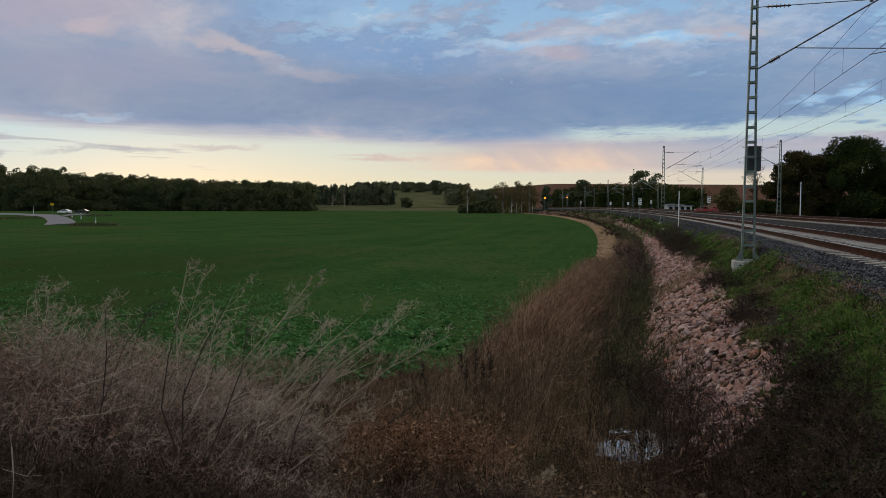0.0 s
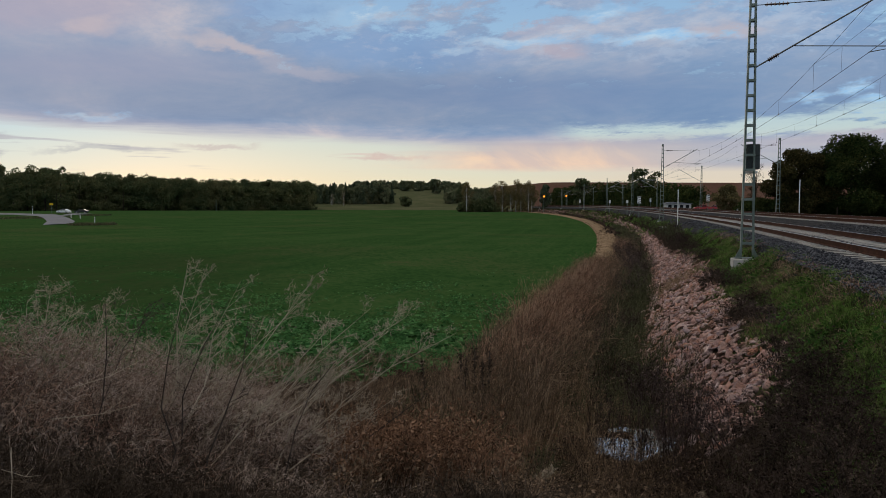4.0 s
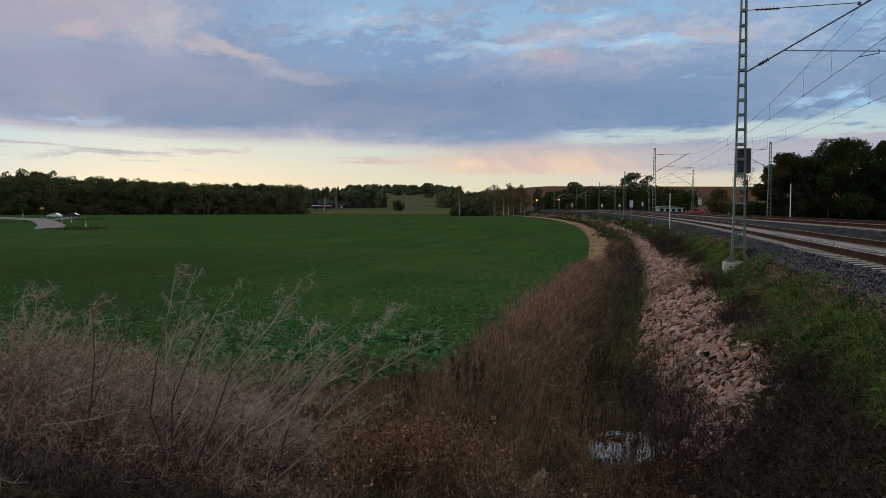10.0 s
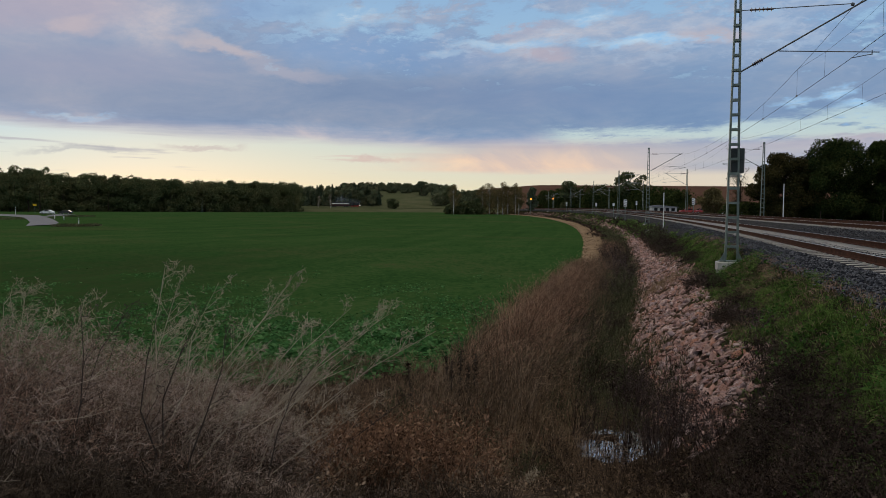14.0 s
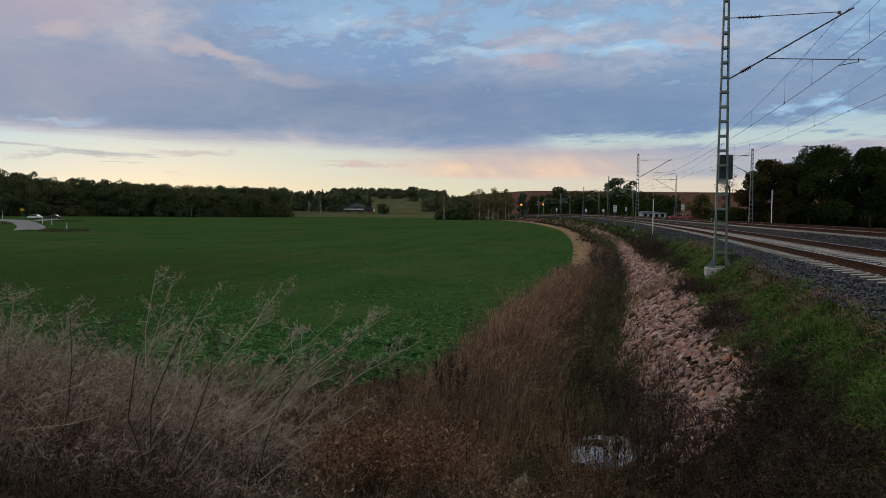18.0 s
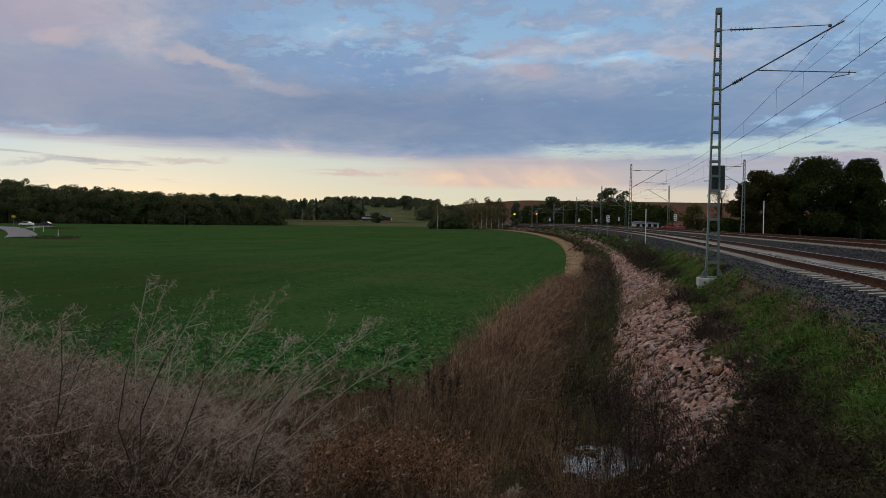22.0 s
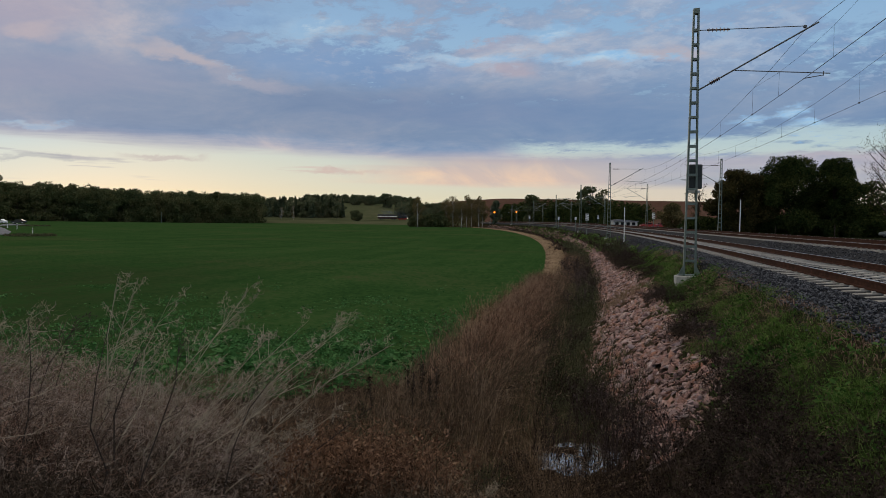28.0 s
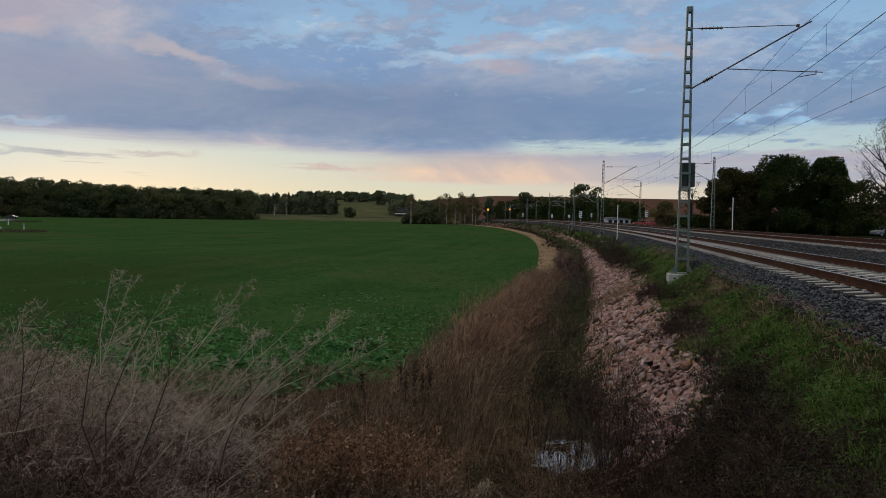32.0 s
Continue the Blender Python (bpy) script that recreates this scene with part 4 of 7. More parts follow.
def build_wires(off0, posts):
    """Messenger and contact wire with droppers for one track."""
    root = thing("overhead_line", "thin dark contact wire hung on droppers from a sagging messenger wire", "overhead line", group="overhead lines")
    posts = [posts[0] - 68.0] + list(posts)
    contact, messenger = [], []
    high, rise = (0.52, 0.28) if off0 < 0 else (0.0, 0.0)

    def at(s, z, stag=0.0):
        x, y = line_xy(s, off0 + stag)
        return (float(x), float(y), RAIL_TOP + TRACK_RAISE[off0] + high + z)

    def low(s):
        """Stagger of the contact wire, swinging from mast to mast."""
        return float(np.interp(s, (-68, 0, 61, 110), (-0.62, -0.62, -0.28, -0.28)))

    for a, b in zip(posts[:-1], posts[1:]):
        cs, ms = [], []
        for i in range(13):
            u = i / 12
            s = a + (b - a) * u
            sag = 4 * u * (1 - u)
            cs.append(at(s, 5.62, low(s)))
            ms.append(at(s, 7.15 + rise - 1.05 * sag, low(s)))
        contact += cs if not contact else cs[1:]
        messenger += ms if not messenger else ms[1:]
        for i in range(1, 8):
            u = i / 8
            s = a + (b - a) * u
            sag = 4 * u * (1 - u)
            m = Mesh().tube([at(s, 5.62, low(s)), at(s, 7.15 + rise - 1.05 * sag, low(s))], 0.0045, 4)
            part("dropper", m, MAT["wire"], root)
            part("clamp", Mesh().box(*at(s, 5.63, low(s)), 0.04, 0.05, 0.07), MAT["wire"], root)
    if off0 == 0.0:
        # stitch wire slung under the support, with its own droppers
        p = posts[1]
        m = Mesh().tube([at(p - 7.5, 6.73, -0.62), at(p - 3.2, 6.50, -0.62), at(p, 6.44, -0.62), at(p + 3.2, 6.48, -0.60), at(p + 7.5, 6.70, -0.58)], 0.005, 4)
        part("stitch_wire", m, MAT["wire"], root)
        for ds in (-3.2, 3.2):
            part("dropper", Mesh().tube([at(p + ds, 5.62, low(p + ds)), at(p + ds, 6.50, -0.61)], 0.0045, 4), MAT["wire"], root)
    part("contact_wire", Mesh().tube(contact, 0.009, 6, cap=False), MAT["wire"], root)
    part("messenger_wire", Mesh().tube(messenger, 0.007, 6, cap=False), MAT["wire"], root)


build_wires(0.0, LEFT_MASTS)
build_wires(-5.0, (4.0,) + RIGHT_MASTS)


def white_post(s, off, h, label):
    root = thing("marker_post", label, "marker post", on_line(s, off, float(ground_z(*line_xy(s, off)) - line_grade(s))), group="marker posts")
    part("shaft", Mesh().box(0, 0, h / 2 - 0.15, 0.075, 0.075, h + 0.3, cut=0.012), MAT["whitepost"], root)
    part("cap", Mesh().box(0, 0, h + 0.012, 0.09, 0.09, 0.06, cut=0.008), MAT["boxdark"], root, "dark post cap")


white_post(41.9, 2.6, 3.06, "slim white marker post in the grass verge")
white_post(49.75, -8.9, 4.05, "slim white marker post beside the ballast")


# ---- trees ----
def crown_points(rng, blobs, per):
    """Points spread through and over a set of leaf clumps (x, y, z, radius)."""
    out = []
    for bx, by, bz, r in blobs:
        d = unit(rng.normal(size=(per, 3)))
        q = r * np.cbrt(rng.uniform(0.25, 1.0, per))[:, None] * rng.uniform(0.85, 1.15, (per, 1))
        p = d * q
        p[:, 2] *= 0.8
        out.append(p + np.array([bx, by, bz]))
    return np.concatenate(out)


def make_tree(name, label, x, y, height, spread, seed, leaf="leaf", bark="bark", leaf_size=0.32, blobs=26, per=120, crown_from=0.25, bare=False, category="tree", lean=0.0, trunk=None, group="", droop=0.0, clump=0.2):
    rng = np.random.default_rng(seed)
    z0 = float(ground_z(x, y)) - 0.1
    root = thing(name, label, category, pose(x, y, z0), group=group)
    r0 = trunk or height * 0.022
    top = Vector((lean * height, 0, height * 0.92))
    wood = Mesh()
    tp = [Vector((0, 0, 0)).lerp(top, u) + Vector((rng.normal() * 0.1 * u, rng.normal() * 0.1 * u, 0)) for u in (0, 0.15, 0.35, 0.6, 0.85, 1.0)]
    wood.tube(tp, [r0 * 1.4, r0, r0 * 0.85, r0 * 0.6, r0 * 0.3, r0 * 0.1], 7)
    part("trunk", wood, MAT[bark], root, smooth=True)
    limbs, centres = Mesh(), []
    for i in range(blobs):
        u = crown_from + (0.97 - crown_from) * ((i + rng.uniform()) / blobs)
        w = math.sin(math.pi * min(0.98, max(0.10, (u - crown_from) / (1 - crown_from) * 0.80 + 0.17))) ** 0.8
        ang = rng.uniform(0, 2 * math.pi)
        reach = spread * w * rng.uniform(0.35, 1.0)
        c = Vector((lean * height * u + reach * math.cos(ang), reach * math.sin(ang), height * u + rng.normal() * 0.25))
        rb = max(0.5, clump * spread * rng.uniform(0.75, 1.35))
        centres.append((c.x, c.y, min(c.z, height - rb * 0.6), rb))
        a = tp[0].lerp(top, max(0.08, u - 0.18))
        mid = a.lerp(c, 0.5) + Vector((0, 0, -0.05 * height * w + 0.02 * height))
        limbs.tube([a, mid, c], [r0 * 0.35, r0 * 0.2, r0 * 0.06], 4, cap=False)
    part("limbs", limbs, MAT[bark], root)
    rb = Ribbons()
    if bare:
        pts = np.array([c[:3] for c in centres])
        n = per
        p0 = np.repeat(pts, n, axis=0) + rng.normal(size=(len(pts) * n, 3)) * spread * 0.10
        d = unit(rng.normal(size=p0.shape) + np.array([0, 0, 0.6])) * rng.uniform(0.4, 1.3, (len(p0), 1)) * spread * 0.16
        rb.blades(p0, p0 + d * 0.5, p0 + d + rng.normal(size=p0.shape) * 0.06, 0.035, rng)
        part("twigs", rb.mesh("twigs", MAT[bark]), None, root)["kind"] = "stuff"
        rb = Ribbons()
        keep = rng.uniform(size=len(p0)) < 0.30
        rb.leaves((p0 + d)[keep], leaf_size, 1.5, 0, rng)
        part("crown", rb.mesh("crown", MAT[leaf]), None, root, "sparse remaining leaves")
    else:
        p = crown_points(rng, centres, per)
        if droop:
            q = rng.uniform(size=len(p)) < 0.5
            p[q, 2] -= rng.uniform(0, droop, q.sum())
        rb.leaves(p, leaf_size * rng.uniform(0.6, 1.3, len(p)), 1.5, 0, rng)
        part("crown", rb.mesh("crown", MAT[leaf]), None, root)
    return root


def make_wood(name, label, spots, leaf, leaf_size, per, seed, conifer=0.0):
    """A far wood: many crowns and trunks joined; spots: x, y, height, spread."""
    rng = np.random.default_rng(seed)
    rb, cf, wood = Ribbons(), Ribbons(), Mesh()
    for x, y, h, sp in spots:
        z0 = float(ground_z(x, y))
        wood.tube([(x, y, z0 - 0.3), (x, y, z0 + h * 0.7)], [h * 0.018, h * 0.006], 5, cap=False)
        if rng.uniform() < conifer:
            k = per
            u = rng.uniform(0.05, 1.0, k)
            w = (1 - u) ** 0.8 * sp * 0.62 * rng.uniform(0.5, 1.1, k)
            a = rng.uniform(0, 2 * np.pi, k)
            cf.leaves(np.stack([x + w * np.cos(a), y + w * np.sin(a), z0 + h * u * 1.02], axis=1), leaf_size * rng.uniform(0.5, 0.9, k), 1.8, 0.3, rng)
            continue
        blobs = []
        for i in range(14):
            u = rng.uniform(0.02, 0.92)
            w = math.sin(math.pi * min(1, 0.3 + u * 0.65)) ** 0.7
            a = rng.uniform(0, 2 * math.pi)
            r = sp * w * rng.uniform(0.2, 0.85)
            blobs.append((x + r * math.cos(a), y + r * math.sin(a), z0 + h * u, sp * rng.uniform(0.30, 0.50)))
        rb.leaves(crown_points(rng, blobs, per // 14), leaf_size * rng.uniform(0.6, 1.25, (per // 14) * 14), 1.4, 0, rng)
    root = thing(name, label, "woodland", kind="stuff")
    part("trunks", wood, MAT["bark"], root)
    part("crowns", rb.mesh("crowns", MAT[leaf]), None, root)
    if cf.n:
        part("conifer_crowns", cf.mesh("conifer_crowns", MAT["conifer"]), None, root)
    return root


def wood_row(rng, ends, count, heights, depth, spread):
    """Spots along a line of woods with heights blended from end to end."""
    (x0, y0), (x1, y1) = ends
    out = []
    for i in range(count):
        u = (i + rng.uniform(-0.5, 0.5)) / count
        back = rng.uniform(0, depth)
        h = np.interp(u, np.linspace(0, 1, len(heights)), heights) * rng.uniform(0.90, 1.02) * (1.0 if back > 4 else 0.80)
        k = 1 + back / max(60.0, math.hypot(x0, y0))
        out.append(((x0 + (x1 - x0) * u) * k, (y0 + (y1 - y0) * u) * k, h, spread * rng.uniform(0.8, 1.25)))
    return out


rw = np.random.default_rng(3)
make_wood("near_woodland", "dark green broadleaf wood edge beyond the field", wood_row(rw, ((-250, 292), (-74, 420)), 330, [27, 25.5, 20.5, 21.5, 19.5, 19.0, 18.8, 18.0, 17.2, 17.4, 17.2, 16.6], 24, 5.0), "leaf_dark", 0.55, 1820, 11)
make_wood("far_woodland", "distant mixed wood with conifers", wood_row(rw, ((-110, 530), (-35, 530)), 84, [13.5, 13.4, 13.8, 14.8, 16.2, 14.6], 22, 3.8), "leaf_hazed", 0.9, 1000, 12, conifer=0.42)
make_wood("far_woodland", "distant wood on the crest behind a pasture", wood_row(rw, ((-75, 655), (22, 655)), 44, [6.5, 7.5, 7, 6.5, 7, 8], 26, 4.2), "leaf_hazed", 1.0, 800, 13, conifer=0.15)
make_wood("far_woodland", "distant wood behind the birches", wood_row(rw, ((4, 540), (66, 545)), 46, [11.5, 12, 12, 11.5, 11, 10], 24, 4.4), "leaf_hazed", 0.9, 900, 14, conifer=0.1)
make_wood("hedgerow", "dark hedgerow trees beyond the tracks", wood_row(rw, ((60, 400), (74, 210)), 62, [13, 13, 11.5, 10.5, 9, 7.5], 10, 3.8), "leaf", 0.5, 900, 15)
make_wood("hedgerow", "dark bushes under the big trees", wood_row(rw, ((47, 115), (98, 98)), 40, [3.4, 3.0, 3.2, 3.6], 6, 2.2), "leaf", 0.28, 900, 19)
make_wood("hedgerow", "dark hedge behind the yard", wood_row(rw, ((68, 118), (108, 96)), 30, [9.5, 8.6, 8.4, 9.0], 8, 3.4), "leaf", 0.35, 1400, 16)

make_wood("near_woodland", "taller broadleaf trees at the end of the wood", wood_row(rw, ((-262, 300), (-166, 325)), 44, [22.6, 22.4, 22.2, 21.6], 10, 5.0), "leaf_dark", 0.55, 1820, 20)
BIG = "big trees by the yard"
make_tree("oak_tree", "broad dark green broadleaf tree with open top", 54.2, 112.0, 10.1, 4.7, 21, leaf="leaf_olive", blobs=52, per=800, leaf_size=0.21, crown_from=0.06, group=BIG, clump=0.27)
make_tree("oak_tree", "large dense dark green broadleaf tree", 60.8, 110.0, 12.0, 5.8, 22, blobs=64, per=800, leaf_size=0.21, crown_from=0.06, group=BIG, clump=0.27)
make_tree("oak_tree", "tall dark green broadleaf tree with pointed crown", 66.8, 108.0, 11.8, 4.2, 23, blobs=52, per=800, leaf_size=0.21, crown_from=0.06, group=BIG, clump=0.28)
make_tree("bare_tree", "half-bare autumn tree with thin twigs", 64.2, 90.0, 15.5, 4.6, 24, leaf="leaf_autumn", bare=True, blobs=52, per=40, leaf_size=0.13, crown_from=0.3)
make_tree("bare_tree", "slim half-bare tree with yellow leaves", 49.5, 117.0, 8.4, 2.2, 25, leaf="leaf_autumn", bare=True, blobs=24, per=30, leaf_size=0.16, crown_from=0.3)
make_tree("round_tree", "distant round broadleaf tree", 63.5, 335.0, 13.5, 5.0, 26, leaf="leaf_dark", blobs=26, per=120, leaf_size=0.7, crown_from=0.1, clump=0.32)
make_tree("round_tree", "distant spreading broadleaf tree with open crown", 71.5, 262.0, 14.0, 6.6, 27, leaf="leaf_dark", blobs=34, per=120, leaf_size=0.5, crown_from=0.3, clump=0.20)
make_tree("round_tree", "distant olive-green rounded tree", 69.5, 181.0, 6.6, 3.0, 28, leaf="leaf_birch", blobs=26, per=260, leaf_size=0.32, crown_from=0.05, clump=0.34)
make_tree("round_tree", "distant round tree on the crest", -6.5, 620.0, 11.5, 5.2, 29, leaf="leaf_hazed", blobs=22, per=110, leaf_size=0.9, crown_from=0.1, clump=0.36)
make_tree("round_tree", "distant broad tree on the crest", -20.0, 640.0, 8.0, 5.4, 30, leaf="leaf_hazed", blobs=22, per=110, leaf_size=0.9, crown_from=0.1, clump=0.36)
make_tree("round_tree", "distant broad tree on the crest", -33.0, 640.0, 8.0, 4.2, 31, leaf="leaf_hazed", blobs=18, per=110, leaf_size=0.9, crown_from=0.1, clump=0.36)
make_tree("round_tree", "distant round tree behind the birches", 15.6, 530.0, 15.5, 4.0, 32, leaf="leaf_dark", blobs=20, per=110, leaf_size=0.8, crown_from=0.4, clump=0.36)
make_tree("conifer_tree", "dark upright conifer at the field's end", 44.0, 315.0, 9.6, 2.2, 33, leaf="conifer", blobs=30, per=90, leaf_size=0.45, crown_from=0.02, clump=0.42)
make_tree("field_bush", "dark rounded bush before the far line", -23.5, 468.0, 6.2, 3.6, 34, leaf="leaf_dark", blobs=18, per=120, leaf_size=0.6, crown_from=0.02, clump=0.4, category="bush")
for i, (x, h) in enumerate(((10.2, 12.8), (23.0, 12.6), (26.4, 13.8), (29.5, 11.6), (32.0, 14.2), (34.6, 12.8), (37.0, 13.4), (39.0, 12.2))):
    make_tree("birch_tree", "slender pale-stemmed birch with thinning brown-green leaves", x, 318 + (i % 3) * 4 - (6 if i == 0 else 0), h, 2.7, 40 + i, leaf="leaf_birch", bark="birch", blobs=24, per=130, leaf_size=0.23, crown_from=0.42, clump=0.34, droop=1.6, trunk=0.15, group="birches at the field's end")
for i, x in enumerate((-70.0, -62.6)):
    make_tree("bare_tree", "pale leafless young tree before the far line", x, 468.0, 7.6 + 1.2 * i, 1.7, 80 + i, leaf="leaf_birch", bark="birch", bare=True, blobs=26, per=46, leaf_size=0.3, crown_from=0.12, trunk=0.10)
make_wood("birch_thicket", "dark bushes under the birches", wood_row(rw, ((8.5, 316), (22.5, 318)), 16, [5.2, 6.4, 7.6, 6.4], 5, 2.6), "leaf_dark", 0.7, 420, 17)
make_wood("birch_thicket", "brown-green saplings between the birches", wood_row(rw, ((22.0, 331), (40.5, 333)), 12, [6.5, 7.0, 7.2, 7.0, 6.0], 5, 2.1), "leaf_birch", 0.5, 240, 18)


# ---- things along the line and beyond ----
def sign_board(s, off, h, stripes, label, bw=0.5, bh=1.05):
    z = float(ground_z(*line_xy(s, off)) - line_grade(s))
    root = thing("signal_board", label, "railway sign", on_line(s, off, z), group="signal boards")
    part("post", Mesh().tube([(0, 0, -0.3), (0, 0, h)], 0.05, 8), MAT["steel"], root)
    part("board", Mesh().box(0, -0.07, h - bh / 2, bw, 0.04, bh, cut=0.01), MAT["whitepost"], root)
    for i in range(stripes):
        zc = h - bh + bh * (i + 0.5) / stripes
        m = Mesh()
        m.add([(-bw / 2 + 0.02, -0.096, zc - 0.10), (bw / 2 - 0.02, -0.096, zc + 0.04), (bw / 2 - 0.02, -0.096, zc + 0.14), (-bw / 2 + 0.02, -0.096, zc)], [(0, 1, 2, 3)])
        part("stripe", m, MAT["boxdark"], root)


sign_board(92.0, 3.1, 3.3, 3, "white signal board with dark slanted stripes")
sign_board(99.0, -8.2, 2.9, 3, "tall white signal board with dark slanted stripes")
sign_board(162.0, -8.2, 2.6, 2, "small white signal board with dark stripes", 0.42, 0.85)
sign_board(114.0, 3.1, 2.8, 0, "small plain white signal board", 0.36, 0.5)
sign_board(149.0, 3.1, 2.9, 0, "small plain white signal board", 0.4, 0.75)
sign_board(213.0, 3.1, 3.3, 2, "white signal board with dark stripes", 0.5, 1.0)


def street_lamp(x, y, h):
    z = float(ground_z(x, y))
    root = thing("street_lamp", "slim street lamp glowing orange", "street lamp", pose(x, y, z), group="lit street lamps")
    part("post", Mesh().tube([(0, 0, -0.3), (0, 0, h * 0.7), (0, -0.05, h), (0, -0.7, h + 0.15)], [0.08, 0.06, 0.05, 0.04], 8), MAT["steel"], root)
    part("lamp_head", Mesh().box(0, -0.9, h + 0.16, 0.32, 0.7, 0.14, cut=0.04), MAT["boxdark"], root)
    m = Mesh()
    m.tube([(0, -0.9, h + 0.10), (0, -0.9, h - 0.05), (0, -0.9, h - 0.32), (0, -0.9, h - 0.5)], [0.20, 0.36, 0.36, 0.15], 10)
    part("bulb", m, MAT["lamp"], root, "glowing orange lamp bowl")


street_lamp(41.0, 299.0, 6.7)
street_lamp(55.2, 330.0, 5.7)


def build_car(x, y, turn, paint, label):
    z = float(ground_z(x, y)) + 0.03
    root = thing("car", label, "car", pose(x, y, z, 0, 0, turn), group="cars at the road")
    side = [(-2.1, 0.35), (-2.12, 0.62), (-1.95, 0.82), (-1.1, 0.95), (-0.55, 1.40), (0.85, 1.44), (1.55, 1.02), (2.05, 0.95), (2.12, 0.6), (2.08, 0.32)]
    body = Mesh()
    body.prism(side, -0.84, 0.84)
    b = part("body", body, paint, root)
    for sy in (-0.852, 0.852):
        m = Mesh()
        m.add([(-0.95, sy, 0.97), (-0.48, sy, 1.34), (0.15, sy, 1.37), (0.15, sy, 0.97)], [(0, 1, 2, 3)])
        part("side_window", m, MAT["glass"], b)
        m = Mesh()
        m.add([(0.22, sy, 0.97), (0.22, sy, 1.37), (0.80, sy, 1.36), (1.40, sy, 1.0)], [(0, 1, 2, 3)])
        part("side_window", m, MAT["glass"], b)
    part("windscreen", Mesh().add([(-1.105, -0.72, 0.975), (-1.105, 0.72, 0.975), (-0.585, 0.68, 1.395), (-0.585, -0.68, 1.395)], [(0, 1, 2, 3)]), MAT["glass"], b)
    for wx in (-1.3, 1.3):
        for wy in (-0.78, 0.78):
            w = part("wheel", Mesh().tube([(wx, wy - 0.1, 0.31), (wx, wy + 0.1, 0.31)], 0.31, 12), MAT["rubber"], root)
            part("rim", Mesh().tube([(wx, wy - 0.11, 0.31), (wx, wy + 0.11, 0.31)], 0.19, 10), MAT["car_grey"], w)
    for wy in (-0.6, 0.6):
        part("headlight", Mesh().box(-2.08, wy, 0.66, 0.10, 0.34, 0.14, cut=0.02), MAT["wall_white"], b)
    return root


build_car(-124.6, 243.0, -6, MAT["car_white"], "white hatchback waiting on the road")
build_car(-119.0, 243.5, 8, MAT["car_black"], "black car waiting on the road")
build_car(76.0, 205.0, 5, MAT["car_red"], "red car parked beyond the tracks")
build_car(72.0, 205.0, -4, MAT["car_red"], "red car parked beyond the tracks")
for i, (x, y, p, c) in enumerate(((78.5, 172.0, "car_white", "white"), (74.0, 104.0, "car_grey", "grey"), (79.5, 103.0, "car_grey", "grey"), (61.8, 150.0, "car_grey", "grey"), (85.0, 101.0, "car_white", "white"))):
    build_car(x, y, 3 * i - 6, MAT[p], c + " car parked under the trees")


def road_strip(name, label, pts, width, mat, lift=0.05):
    v, f = [], []
    pts = [Vector((a, b, 0)) for a, b in pts]
    fine = []
    for a, b in zip(pts[:-1], pts[1:]):
        k = max(2, int((b - a).length / 4))
        fine += [a.lerp(b, i / k) for i in range(k)]
    fine.append(pts[-1])
    for i, p in enumerate(fine):
        d = (fine[min(i + 1, len(fine) - 1)] - fine[max(i - 1, 0)]).normalized()
        for k in (-0.5, 0.5):
            q = p + Vector((d.y, -d.x, 0)) * width * k
            v.append((q.x, q.y, float(ground_z(p.x, p.y)) + lift))
    for i in range(len(fine) - 1):
        f.append((2 * i, 2 * i + 1, 2 * i + 3, 2 * i + 2))
    ob = part(name, Mesh().add(v, f), mat)
    return tagged(ob, label, "road", kind="structure")


def build_road():
    left = [(-61.2, 113.0), (-72.5, 135.3), (-88.0, 163.0), (-104.0, 189.6), (-122.6, 210.7), (-180.0, 232.0), (-260.0, 250.0)]
    right = [(-59.8, 119.0), (-67.7, 136.0), (-84.0, 166.0), (-100.0, 194.0), (-114.0, 218.0), (-142.8, 245.3), (-240.0, 272.0)]
    v, f = [], []
    for (a, b) in zip(left, right):
        for u in (0, 0.5, 1):
            x, y = a[0] + (b[0] - a[0]) * u, a[1] + (b[1] - a[1]) * u
            v.append((x, y, float(ground_z(x, y)) + (0.12 if u == 0.5 else 0.06)))
    for i in range(len(left) - 1):
        for j in (0, 1):
            f.append((3 * i + j, 3 * i + j + 1, 3 * i + j + 4, 3 * i + j + 3))
    # the branch that runs on to the waiting cars
    k = len(v)
    for x, y in ((-104.0, 201.0), (-100.0, 194.0), (-112.0, 236.0), (-121.0, 240.0)):
        v.append((x, y, float(ground_z(x, y)) + 0.07))
    f.append((k, k + 1, k + 2, k + 3))
    tagged(part("road", Mesh().add(v, f), MAT["asphalt"]), "pale grey asphalt country road bending away", "road", kind="structure")
    rng = np.random.default_rng(77)
    rb = Ribbons()
    for cx, cy, rx, ry, k in ((-94.0, 164.0, 8.0, 18.0, 1600), (-54.5, 115.0, 3.4, 4.0, 1500), (-96.0, 204.0, 4.0, 5.0, 900)):
        a, r = rng.uniform(0, 6.28, k), np.sqrt(rng.uniform(size=k))
        x, y = cx + rx * r * np.cos(a), cy + ry * r * np.sin(a)
        inside = (x > np.interp(y, [p[1] for p in left], [p[0] for p in left]) - 0.3) & (x < np.interp(y, [p[1] for p in right], [p[0] for p in right]) + 0.3)
        x, y = x[~inside], y[~inside]
        grass(rng, rb, x, y, ground_z(x, y), 0.5, 0.07, 0.5, (0, 0), 0.3)
    stuff("roadside_grass", rb, "sedge", "dull green-brown dry grass beside the road")


road_strip("far_track_bed", "pale gravel bed of the far railway line", [(-140, 480), (-60, 480), (20, 480), (90, 480)], 5.0, MAT["far_bed"], 0.35)


